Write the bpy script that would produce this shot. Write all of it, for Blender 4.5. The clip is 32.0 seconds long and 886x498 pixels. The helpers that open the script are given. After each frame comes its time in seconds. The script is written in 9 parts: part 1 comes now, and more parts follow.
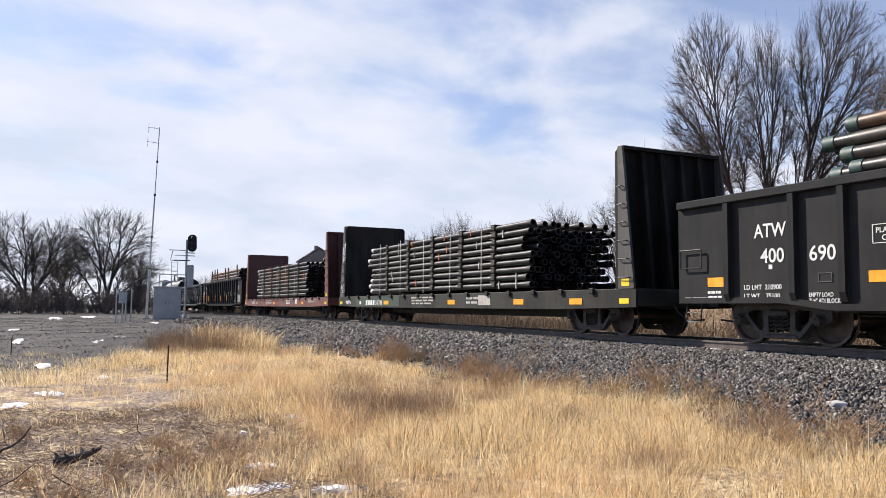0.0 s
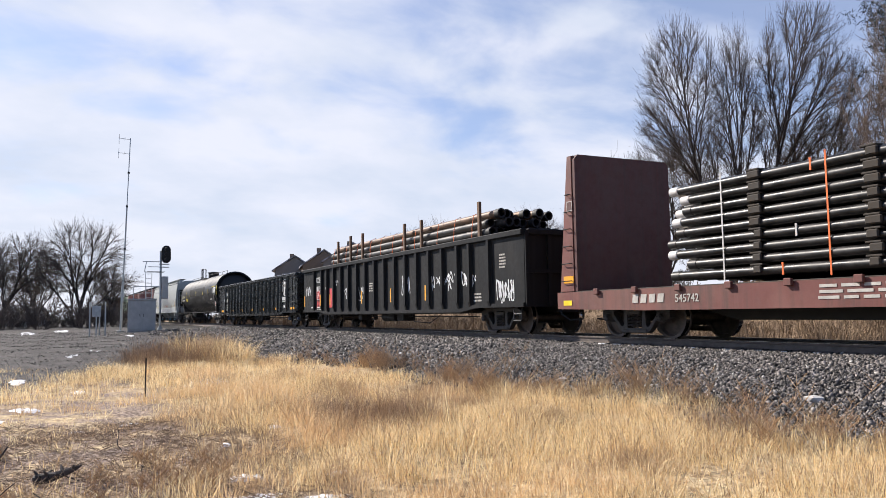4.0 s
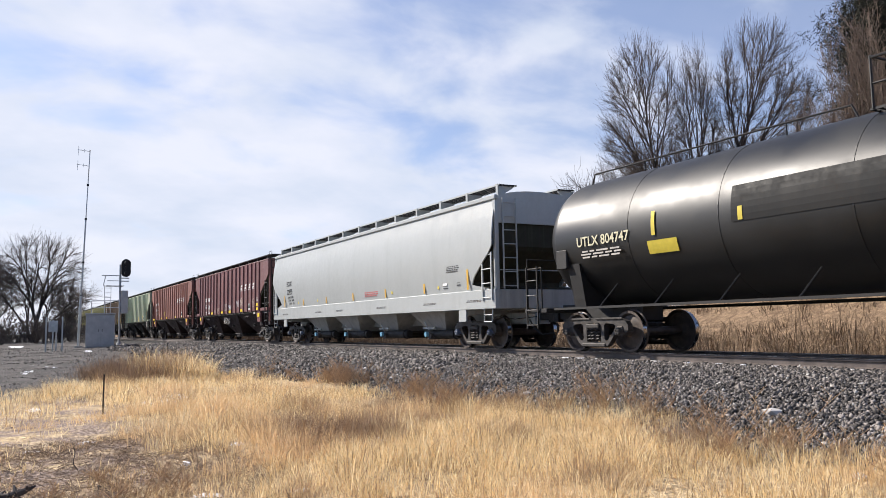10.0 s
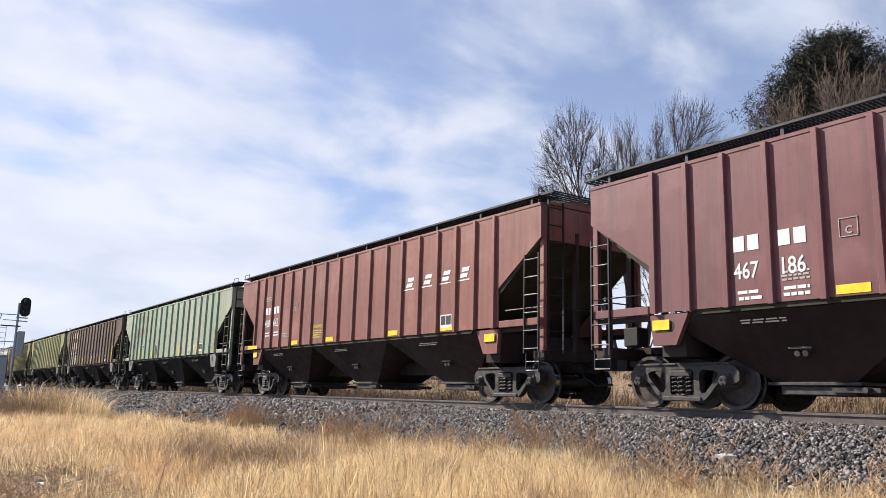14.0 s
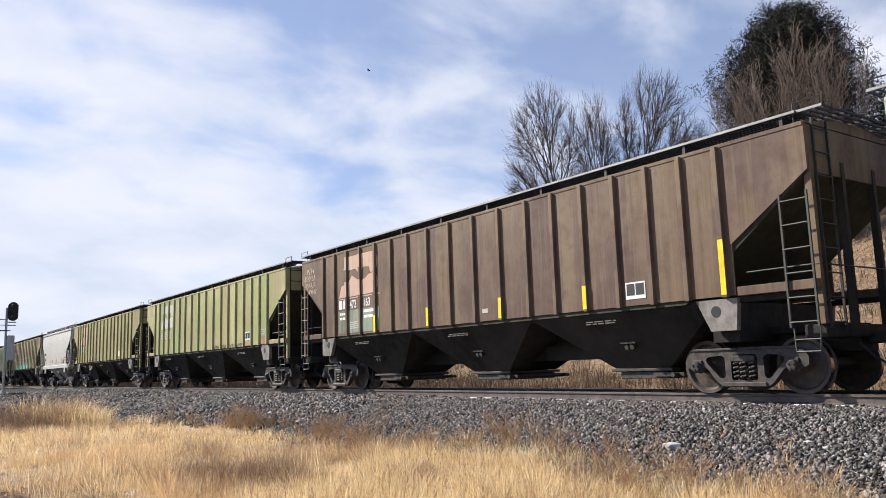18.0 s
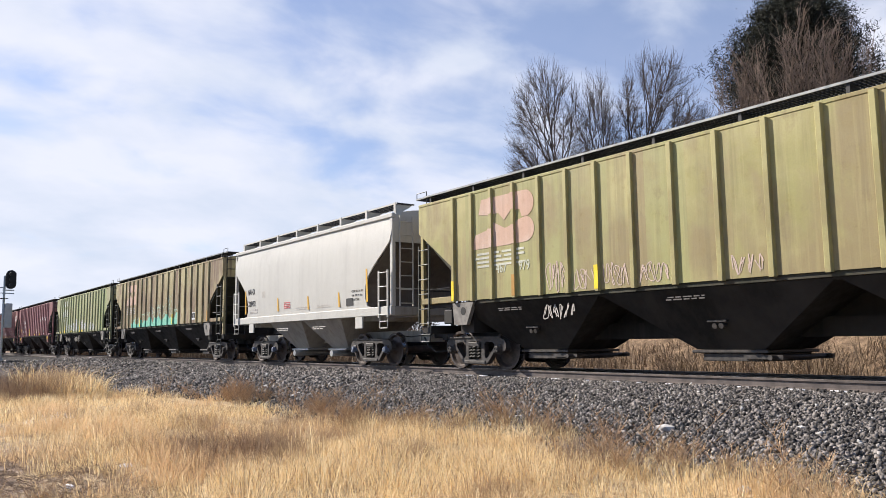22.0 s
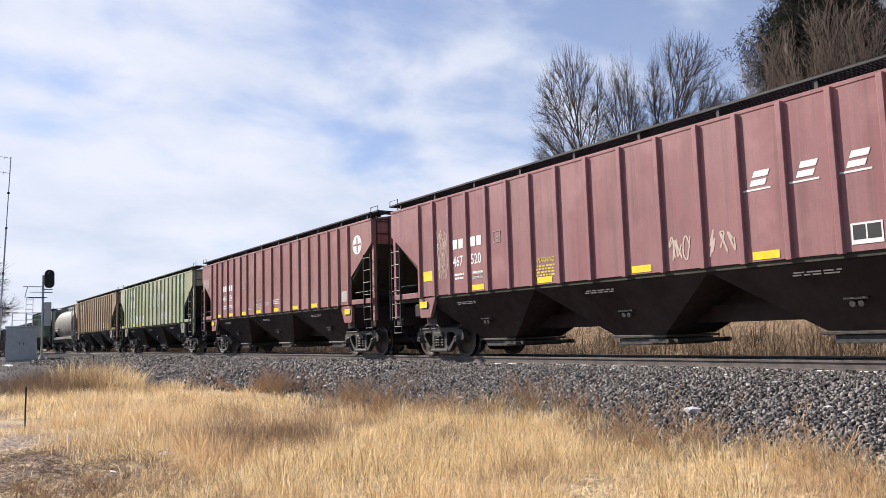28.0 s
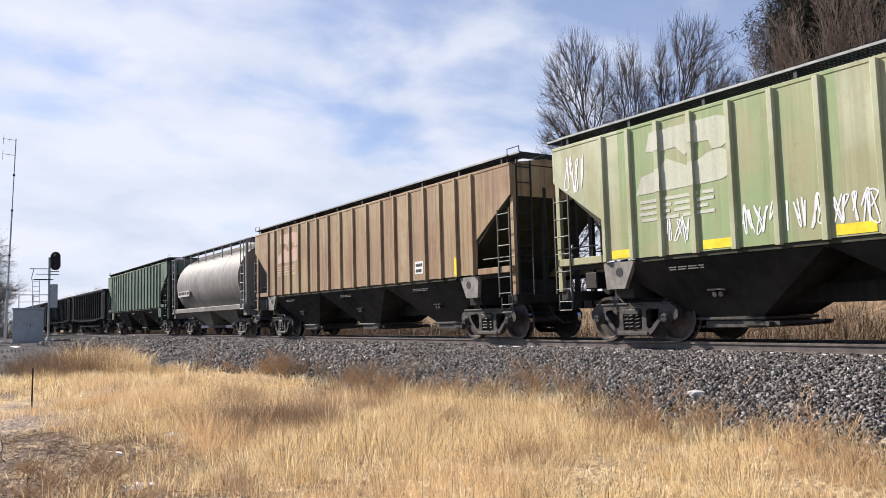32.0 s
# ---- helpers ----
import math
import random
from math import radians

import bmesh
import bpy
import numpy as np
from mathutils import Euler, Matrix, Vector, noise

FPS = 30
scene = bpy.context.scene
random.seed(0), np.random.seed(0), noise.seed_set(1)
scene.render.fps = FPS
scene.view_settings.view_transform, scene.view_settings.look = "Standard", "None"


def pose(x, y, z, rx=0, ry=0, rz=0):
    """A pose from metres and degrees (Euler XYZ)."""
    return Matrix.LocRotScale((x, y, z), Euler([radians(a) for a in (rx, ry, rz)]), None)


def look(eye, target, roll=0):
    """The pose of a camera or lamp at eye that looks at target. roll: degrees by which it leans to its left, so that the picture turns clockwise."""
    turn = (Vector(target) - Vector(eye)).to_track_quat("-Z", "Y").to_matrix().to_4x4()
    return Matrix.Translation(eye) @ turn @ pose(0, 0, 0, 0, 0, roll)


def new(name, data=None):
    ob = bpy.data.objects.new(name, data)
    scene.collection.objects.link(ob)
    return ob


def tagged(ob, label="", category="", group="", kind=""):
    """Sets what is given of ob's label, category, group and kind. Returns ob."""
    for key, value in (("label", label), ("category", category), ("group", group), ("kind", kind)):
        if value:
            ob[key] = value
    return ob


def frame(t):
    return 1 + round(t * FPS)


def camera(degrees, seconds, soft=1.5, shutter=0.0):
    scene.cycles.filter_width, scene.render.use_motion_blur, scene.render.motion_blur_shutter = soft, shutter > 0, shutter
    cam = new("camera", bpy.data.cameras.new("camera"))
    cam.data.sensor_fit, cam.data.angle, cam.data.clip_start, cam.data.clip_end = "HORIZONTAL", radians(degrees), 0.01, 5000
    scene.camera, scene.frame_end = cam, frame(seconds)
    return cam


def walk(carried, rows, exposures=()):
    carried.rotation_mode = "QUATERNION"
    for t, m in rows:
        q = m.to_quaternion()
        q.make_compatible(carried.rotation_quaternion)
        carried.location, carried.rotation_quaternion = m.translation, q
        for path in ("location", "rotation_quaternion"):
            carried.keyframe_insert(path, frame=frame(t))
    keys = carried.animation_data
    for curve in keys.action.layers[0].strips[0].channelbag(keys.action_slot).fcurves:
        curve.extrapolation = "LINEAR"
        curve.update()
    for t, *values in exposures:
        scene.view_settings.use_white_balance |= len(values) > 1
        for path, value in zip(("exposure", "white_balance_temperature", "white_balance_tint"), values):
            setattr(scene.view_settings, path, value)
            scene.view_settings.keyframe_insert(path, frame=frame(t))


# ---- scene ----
# world: x along the track (the train runs to +x), y away from the camera, z = 0 on the rail tops
cam = camera(58.80, 32.0, soft=0.65)
# seconds, x, y, z, yaw, pitch, roll
PATH = [
    (0, 0.036, 0.011, 0.622, 65.24, 4.29, -0.55),
    (0.5, 0.052, -0.005, 0.621, 64.94, 4.23, -0.29),
    (1, 0.041, -0.008, 0.624, 64.76, 4.21, -0.03),
    (1.5, 0.048, -0.029, 0.629, 64.56, 4.22, 0.13),
    (2, 0.032, -0.041, 0.624, 64.35, 4.25, 0.26),
    (2.5, 0.037, -0.035, 0.62, 64.01, 4.22, 0.48),
    (4.5, 0.026, -0.032, 0.633, 63.5, 4.8, 0.87),
    (5, 0.016, -0.019, 0.623, 63.46, 5.12, 0.66),
    (5.5, 0.036, -0.029, 0.626, 63.29, 5.47, 0.5),
    (6, 0.04, -0.038, 0.631, 62.97, 5.92, 0.39),
    (6.5, 0.048, -0.041, 0.638, 62.55, 6.4, 0.3),
    (7, 0.049, -0.037, 0.636, 62.18, 6.9, 0.13),
    (7.5, 0.045, -0.033, 0.634, 61.9, 7.19, 0.03),
    (8, 0.07, -0.052, 0.639, 61.68, 7.26, -0.01),
    (8.5, 0.058, -0.05, 0.635, 61.53, 7.15, 0.09),
    (9, 0.051, -0.049, 0.638, 61.46, 6.81, 0.32),
    (9.5, 0.049, -0.042, 0.629, 61.42, 6.39, 0.6),
    (10, 0.041, -0.03, 0.644, 61.05, 5.61, 1.03),
    (10.5, 0.034, -0, 0.651, 60.24, 4.54, 1.55),
    (11, -0.051, 0.021, 0.632, 59.08, 3.56, 2.06),
    (11.5, -0.261, 0.155, 0.61, 58.07, 3.17, 2.4),
    (12, -0.544, 0.34, 0.504, 57.73, 4.12, 1.91),
    (12.5, -0.912, 0.481, 0.234, 58.18, 6.8, 0.35),
    (13, -1.119, 0.556, 0.005, 58.02, 8.72, -0.94),
    (13.5, -1.108, 0.556, -0.018, 56.77, 10.43, -1.98),
    (15.5, -0.316, 0.067, 0.629, 51.84, 9.96, 0.92),
    (16, -0.067, -0.029, 0.618, 53.07, 8.98, 1.15),
    (16.5, 0.026, -0.014, 0.609, 53.88, 8.22, 1.05),
    (17, 0.076, -0.006, 0.604, 54.37, 8.01, 1.1),
    (17.5, 0.028, 0.009, 0.618, 54.47, 8.2, 1.32),
    (18, 0.061, -0.05, 0.6, 54.42, 8.53, 1.76),
    (18.5, 0.051, -0.051, 0.61, 54.36, 8.86, 1.93),
    (19, 0.039, -0.046, 0.624, 54.35, 9.08, 1.91),
    (19.5, 0.036, -0.045, 0.629, 54.39, 9.22, 1.57),
    (20, 0.062, -0.055, 0.64, 54.51, 9.13, 1.26),
    (20.5, 0.048, -0.017, 0.637, 54.66, 8.85, 0.94),
    (21, 0.029, -0.005, 0.631, 54.67, 8.44, 0.71),
    (21.5, 0.053, -0.022, 0.636, 54.5, 7.73, 0.64),
    (22, 0.031, -0.002, 0.636, 54.21, 6.78, 0.66),
    (22.5, 0.046, -0.001, 0.633, 54.41, 5.76, 0.53),
    (23, 0.133, -0.036, 0.611, 55.29, 4.99, 0.43),
    (23.5, 0.186, -0.076, 0.583, 56.49, 4.81, 0.41),
    (24, 0.194, -0.08, 0.571, 57.54, 5.11, 0.35),
    (24.5, 0.163, -0.066, 0.567, 57.9, 5.6, 0.4),
    (26.5, 0.182, -0.054, 0.575, 56.57, 6.2, 1.57),
    (27, 0.188, -0.06, 0.577, 56.41, 6.29, 1.74),
    (27.5, 0.182, -0.058, 0.581, 56.35, 6.3, 1.74),
    (28, 0.199, -0.062, 0.584, 56.44, 6.2, 1.68),
    (28.5, 0.196, -0.066, 0.586, 56.63, 5.91, 1.61),
    (29, 0.184, -0.065, 0.585, 56.74, 5.64, 1.52),
    (29.5, 0.19, -0.063, 0.588, 56.81, 5.38, 1.53),
    (30, 0.186, -0.058, 0.578, 56.82, 5.2, 1.57),
    (30.5, 0.199, -0.072, 0.588, 56.82, 5.01, 1.63),
    (31, 0.191, -0.064, 0.584, 56.84, 4.91, 1.63),
    (31.5, 0.194, -0.053, 0.582, 56.79, 4.87, 1.65),
    (32, 0.195, -0.046, 0.588, 56.79, 4.95, 1.56),
]
walk(cam, [(t, pose(x, y, z, 90 + p, r, w)) for t, x, y, z, w, p, r in PATH], [(0, 0.67, 6350, 12), (10.2, 0.67, 6350, 12), (11, 0.62, 6350, 12), (12, 0.52, 6350, 12), (13, 0.65, 6350, 12), (14, 0.69, 6350, 12), (22, 0.69, 6350, 12), (26, 0.67, 6350, 12), (32, 0.67, 6350, 12)])

# ---------------------------------------------------------------- light
SUN_AZ, SUN_EL = radians(211), radians(36)      # azimuth from +x, counter-clockwise, of the place where the sun stands
sun_dir = Vector((math.cos(SUN_EL) * math.cos(SUN_AZ), math.cos(SUN_EL) * math.sin(SUN_AZ), math.sin(SUN_EL)))
sun = new("sun", bpy.data.lights.new("sun", "SUN"))
sun.data.energy, sun.data.angle, sun.data.color = 5.0, radians(0.8), (1.0, 0.92, 0.80)
sun.matrix_world = look(sun_dir * 50, (0, 0, 0))

world = bpy.data.worlds.new("world")
scene.world = world
world.use_nodes = True
wt = world.node_tree
wt.nodes.clear()


def wnode(kind, **kw):
    n = wt.nodes.new(kind)
    for k, v in kw.items():
        n.inputs[k].default_value = v
    return n


def wmath(op, a, b=0.0, c=0.0):
    n = wt.nodes.new("ShaderNodeMath")
    n.operation = op
    for i, v in enumerate((a, b, c)):
        if isinstance(v, (int, float)):
            n.inputs[i].default_value = v
        else:
            wt.links.new(v, n.inputs[i])
    return n.outputs[0]


sky = wt.nodes.new("ShaderNodeTexSky")
sky.sky_type = "NISHITA"
sky.sun_disc = False
sky.sun_elevation = SUN_EL
sky.sun_rotation = math.pi / 2 - SUN_AZ
sky.air_density, sky.dust_density, sky.ozone_density = 1.0, 0.6, 1.5
# a layer of thin cloud at one height, with gaps of blue
coord = wt.nodes.new("ShaderNodeTexCoord")
sep = wt.nodes.new("ShaderNodeSeparateXYZ")
wt.links.new(coord.outputs["Generated"], sep.inputs[0])
up = wmath("MAXIMUM", sep.outputs[2], 0.02)
lift = wmath("ADD", up, 0.30)
comb = wt.nodes.new("ShaderNodeCombineXYZ")
wt.links.new(wmath("DIVIDE", sep.outputs[0], lift), comb.inputs[0])
wt.links.new(wmath("DIVIDE", sep.outputs[1], lift), comb.inputs[1])
turn = wt.nodes.new("ShaderNodeMapping")
turn.inputs["Rotation"].default_value = (0, 0, radians(25))
turn.inputs["Scale"].default_value = (1.0, 0.75, 1.0)
wt.links.new(comb.outputs[0], turn.inputs["Vector"])
big = wnode("ShaderNodeTexNoise", Scale=1.7, Detail=5.0, Roughness=0.48, Distortion=0.2)
fine = wnode("ShaderNodeTexNoise", Scale=4.6, Detail=6.0, Roughness=0.5, Distortion=0.3)
for n in (big, fine):
    wt.links.new(turn.outputs[0], n.inputs["Vector"])
cover = wmath("ADD", wmath("MULTIPLY", big.outputs["Fac"], 0.50), wmath("MULTIPLY", fine.outputs["Fac"], 0.50))
# the cloud thickens towards the horizon
low = wmath("MULTIPLY", wmath("SUBTRACT", 0.30, up), 0.45)
cover = wmath("ADD", wmath("MULTIPLY", wmath("SUBTRACT", cover, 0.5), 1.35), 0.5)
cover = wmath("ADD", cover, wmath("MAXIMUM", low, -0.03))
ramp = wt.nodes.new("ShaderNodeMapRange")
ramp.interpolation_type = "SMOOTHSTEP"
ramp.inputs["From Min"].default_value, ramp.inputs["From Max"].default_value = 0.34, 0.62
# one broad thin place in the cloud
gap = wt.nodes.new("ShaderNodeVectorMath")
gap.operation = "DISTANCE"
wt.links.new(comb.outputs[0], gap.inputs[0])
gap.inputs[1].default_value = (-1.0, 1.06, 0.0)
thin = wmath("MULTIPLY", wmath("MAXIMUM", wmath("SUBTRACT", 1.0, wmath("DIVIDE", gap.outputs["Value"], 0.85)), 0.0), 0.24)
cover = wmath("SUBTRACT", wmath("ADD", cover, 0.062), thin)
wt.links.new(cover, ramp.inputs["Value"])
shade = wnode("ShaderNodeTexNoise", Scale=2.6, Detail=5.0, Roughness=0.55)
wt.links.new(turn.outputs[0], shade.inputs["Vector"])
tone = wt.nodes.new("ShaderNodeValToRGB")
tone.color_ramp.elements[0].position, tone.color_ramp.elements[0].color = 0.35, (6.1, 6.7, 7.75, 1)
tone.color_ramp.elements[1].position, tone.color_ramp.elements[1].color = 0.6, (7.65, 7.85, 8.55, 1)
wt.links.new(shade.outputs["Fac"], tone.inputs[0])
mix = wt.nodes.new("ShaderNodeMix")
mix.data_type = "RGBA"
# the cloud lies over the north-west; the rest of the sky is clear
away = wmath("ADD", wmath("MULTIPLY", sep.outputs[0], -0.75), wmath("MULTIPLY", sep.outputs[1], 0.66))
west = wt.nodes.new("ShaderNodeMapRange")
west.interpolation_type = "SMOOTHSTEP"
west.inputs["From Min"].default_value, west.inputs["From Max"].default_value = 0.25, 0.6
wt.links.new(away, west.inputs["Value"])
lid = wt.nodes.new("ShaderNodeMapRange")
lid.interpolation_type = "SMOOTHSTEP"
lid.inputs["From Min"].default_value, lid.inputs["From Max"].default_value = 0.68, 0.5
wt.links.new(sep.outputs[2], lid.inputs["Value"])
side = wmath("ADD", wmath("MULTIPLY", wmath("MULTIPLY", west.outputs[0], lid.outputs[0]), 0.9), 0.1)
wt.links.new(wmath("MULTIPLY", wmath("ADD", wmath("MULTIPLY", ramp.outputs[0], 0.70), 0.26), side), mix.inputs["Factor"])
boost = wt.nodes.new("ShaderNodeMix")
boost.data_type, boost.blend_type = "RGBA", "MULTIPLY"
boost.inputs["Factor"].default_value = 1.0
wt.links.new(sky.outputs[0], boost.inputs["A"])
boost.inputs["B"].default_value = (0.92, 1.0, 1.22, 1)
wt.links.new(boost.outputs["Result"], mix.inputs["A"])
wt.links.new(tone.outputs[0], mix.inputs["B"])
bg = wnode("ShaderNodeBackground", Strength=0.072)
wout = wt.nodes.new("ShaderNodeOutputWorld")
wt.links.new(mix.outputs["Result"], bg.inputs[0])
wt.links.new(bg.outputs[0], wout.inputs[0])

# ---------------------------------------------------------------- materials
MATS = {}


class Tree:
    """A short way to write node materials."""

    def __init__(self, name, coords="Object"):
        self.m = bpy.data.materials.new(name)
        self.m.use_nodes = True
        self.t = self.m.node_tree
        self.bsdf = self.t.nodes["Principled BSDF"]
        self.tc = self.t.nodes.new("ShaderNodeTexCoord").outputs[coords]

    def put(self, value, socket):
        if isinstance(value, bpy.types.NodeSocket):
            self.t.links.new(value, socket)
        elif isinstance(value, tuple) and len(value) == 3 and socket.type == "RGBA":
            socket.default_value = (*value, 1)
        else:
            socket.default_value = value

    def noise(self, scale, detail=4.0, rough=0.55, stretch=None, vec=None, distort=0.0):
        n = self.t.nodes.new("ShaderNodeTexNoise")
        n.inputs["Scale"].default_value, n.inputs["Detail"].default_value = scale, detail
        n.inputs["Roughness"].default_value, n.inputs["Distortion"].default_value = rough, distort
        self.put(self.mapped(stretch, vec), n.inputs["Vector"])
        return n.outputs["Fac"]

    def mapped(self, stretch=None, vec=None):
        vec = vec or self.tc
        if not stretch:
            return vec
        mp = self.t.nodes.new("ShaderNodeMapping")
        mp.inputs["Scale"].default_value = stretch
        self.put(vec, mp.inputs["Vector"])
        return mp.outputs[0]

    def voronoi(self, scale, feature="F1", out="Distance", stretch=None, rand=1.0):
        n = self.t.nodes.new("ShaderNodeTexVoronoi")
        n.feature = feature
        n.inputs["Scale"].default_value = scale
        n.inputs["Randomness"].default_value = rand
        self.put(self.mapped(stretch), n.inputs["Vector"])
        return n.outputs[out]

    def ramp(self, fac, lo, hi, a=0.0, b=1.0):
        n = self.t.nodes.new("ShaderNodeMapRange")
        n.interpolation_type = "SMOOTHSTEP"
        for k, v in (("From Min", lo), ("From Max", hi), ("To Min", a), ("To Max", b)):
            n.inputs[k].default_value = v
        self.put(fac, n.inputs["Value"])
        return n.outputs[0]

    def math(self, op, a, b=0.0):
        n = self.t.nodes.new("ShaderNodeMath")
        n.operation = op
        self.put(a, n.inputs[0]), self.put(b, n.inputs[1])
        return n.outputs[0]

    def mix(self, fac, a, b, blend="MIX"):
        n = self.t.nodes.new("ShaderNodeMix")
        n.data_type, n.blend_type = "RGBA", blend
        self.put(fac, n.inputs["Factor"]), self.put(a, n.inputs["A"]), self.put(b, n.inputs["B"])
        return n.outputs["Result"]

    def bump(self, height, strength=0.3, distance=0.02):
        n = self.t.nodes.new("ShaderNodeBump")
        n.inputs["Strength"].default_value, n.inputs["Distance"].default_value = strength, distance
        self.put(height, n.inputs["Height"])
        self.put(n.outputs[0], self.bsdf.inputs["Normal"])

    def random(self):
        return self.t.nodes.new("ShaderNodeObjectInfo").outputs["Random"]

    def island(self):
        return self.t.nodes.new("ShaderNodeNewGeometry").outputs["Random Per Island"]

    def z(self):
        n = self.t.nodes.new("ShaderNodeSeparateXYZ")
        self.put(self.tc, n.inputs[0])
        return n.outputs[2]

    def done(self, color, rough=0.6, metal=0.0, spec=0.5):
        self.put(color, self.bsdf.inputs["Base Color"])
        self.put(rough, self.bsdf.inputs["Roughness"])
        self.put(metal, self.bsdf.inputs["Metallic"])
        self.bsdf.inputs["Specular IOR Level"].default_value = spec
        MATS[self.m.name] = self.m
        return self.m


def lighter(c, k):
    return tuple(min(1.0, v * k) for v in c)


def paint(name, color, worn=None, amount=0.3, rough=0.5, streak=0.5, dirt=(0.05, 0.042, 0.035), rust=0.15, spec=0.4, bloom=None, dent=0.25, tint=None):
    """Weathered vehicle paint: a second colour in patches, streaks that run down, dirt and specks of rust."""
    w = Tree(name)
    worn = worn or lighter(color, 1.35)
    c = w.mix(w.ramp(w.noise(0.55, 5, 0.6), 0.60 - amount * 0.4, 0.70 - amount * 0.2), color, worn)
    # each panel between two posts has faded in its own way
    cut = w.t.nodes.new("ShaderNodeSeparateXYZ")
    w.put(w.tc, cut.inputs[0])
    cell = w.t.nodes.new("ShaderNodeTexWhiteNoise")
    cell.noise_dimensions = "1D"
    w.put(w.math("FLOOR", w.math("MULTIPLY", w.math("ADD", cut.outputs[0], 40.1), 1.127)), cell.inputs["W"])
    c = w.mix(w.math("MULTIPLY", cell.outputs["Value"], 0.5 * amount), c, lighter(worn, 1.12))
    if tint:
        other = w.t.nodes.new("ShaderNodeTexWhiteNoise")
        other.noise_dimensions = "1D"
        w.put(w.math("ADD", w.math("FLOOR", w.math("MULTIPLY", w.math("ADD", cut.outputs[0], 40.1), 1.127)), 0.5), other.inputs["W"])
        c = w.mix(w.ramp(other.outputs["Value"], 0.45, 0.75, 0, 0.8), c, tint)
    c = w.mix(w.ramp(w.math("ADD", w.noise(0.7, 4, 0.6, (1.0, 1.0, 0.45)), w.math("MULTIPLY", cell.outputs["Value"], 0.08)), 0.52, 0.66, 0, streak * 0.8), c, lighter(dirt, 1.6))
    if bloom:
        # broad stains, stronger on some panels than on others
        stain = w.math("ADD", w.noise(0.62, 5, 0.62, (1.0, 1.0, 0.6)), w.math("MULTIPLY", cell.outputs["Value"], 0.14))
        c = w.mix(w.ramp(stain, 0.50, 0.66, 0, 0.9), c, bloom)
        c = w.mix(w.ramp(w.noise(2.4, 6, 0.7, (1.0, 1.0, 0.7)), 0.55, 0.70, 0, 0.55), c, lighter(bloom, 0.8))
    run = w.noise(1.0, 5, 0.6, (6.0, 6.0, 0.22))
    c = w.mix(w.ramp(run, 0.46, 0.66, 0, streak), c, dirt)
    run2 = w.noise(1.0, 4, 0.6, (14.0, 14.0, 0.5))
    c = w.mix(w.ramp(run2, 0.5, 0.68, 0, streak * 0.6), c, lighter(worn, 1.15))
    speck = w.noise(5.0, 6, 0.7)
    c = w.mix(w.ramp(speck, 0.62, 0.72, 0, rust), c, (0.10, 0.042, 0.02))
    fine = w.noise(38.0, 3, 0.6)
    c = w.mix(w.ramp(fine, 0.3, 0.8, 0, 0.16), c, dirt)
    w.bump(w.math("ADD", w.noise(1.1, 3, 0.5), w.math("MULTIPLY", fine, 0.06)), dent, 0.03)
    return w.done(c, w.ramp(speck, 0.3, 0.8, rough - 0.08, rough + 0.22), 0.0, spec)


def plain(name, color, rough=0.6, metal=0.0, vary=0.25, scale=6.0, coords="Object", bump=0.15):
    w = Tree(name, coords)
    n = w.noise(scale, 5, 0.6)
    c = w.mix(w.ramp(n, 0.3, 0.75), lighter(color, 1 - vary), lighter(color, 1 + vary))
    c = w.mix(w.ramp(w.noise(scale * 9, 3, 0.6), 0.4, 0.8, 0, 0.35), c, lighter(color, 1 - vary * 1.4))
    if bump:
        w.bump(n, bump, 0.02)
    return w.done(c, w.ramp(n, 0.3, 0.7, max(0.05, rough - 0.1), rough + 0.1), metal)


gear_black = plain("gear_black", (0.012, 0.011, 0.011), 0.65, 0.0, 0.4)
truck_steel = plain("truck_steel", (0.060, 0.053, 0.048), 0.6, 0.2, 0.5, 9.0)
wheel_steel = plain("wheel_steel", (0.085, 0.066, 0.056), 0.55, 0.2, 0.4, 8.0)
tread_steel = plain("tread_steel", (0.42, 0.41, 0.40), 0.22, 1.0, 0.1)
rail_steel = plain("rail_steel", (0.120, 0.098, 0.088), 0.65, 0.2, 0.35, 5.0, "Object")
railhead = plain("railhead", (0.42, 0.40, 0.38), 0.25, 1.0, 0.12)
galvanised = plain("galvanised", (0.42, 0.43, 0.43), 0.45, 0.6, 0.15, 4.0)
white_paint = paint("white_paint", (0.43, 0.45, 0.44), (0.41, 0.43, 0.42), 0.2, 0.36, 0.05, rust=0.03, spec=0.5)
cream_paint = paint("cream_paint", (0.53, 0.52, 0.475), (0.49, 0.48, 0.44), 0.2, 0.5, 0.07, rust=0.04)
letter_white = plain("letter_white", (0.72, 0.72, 0.70), 0.6, 0, 0.1)
letter_dim = plain("letter_dim", (0.10, 0.09, 0.085), 0.7, 0, 0.2)
letter_faded = plain("letter_faded", (0.45, 0.42, 0.38), 0.7, 0, 0.2)
letter_black = plain("letter_black", (0.02, 0.02, 0.02), 0.6, 0, 0.1)
letter_yellow = plain("letter_yellow", (0.62, 0.50, 0.05), 0.6, 0, 0.1)
reflector_yellow = plain("reflector_yellow", (0.86, 0.62, 0.015), 0.45, 0, 0.15)
reflector_orange = plain("reflector_orange", (0.84, 0.38, 0.015), 0.45, 0, 0.15)
graffiti_white = plain("graffiti_white", (0.70, 0.71, 0.72), 0.6, 0, 0.1)
graffiti_mint = plain("graffiti_mint", (0.20, 0.52, 0.38), 0.55, 0, 0.08)
graffiti_red = plain("graffiti_red", (0.55, 0.05, 0.06), 0.6, 0, 0.2)
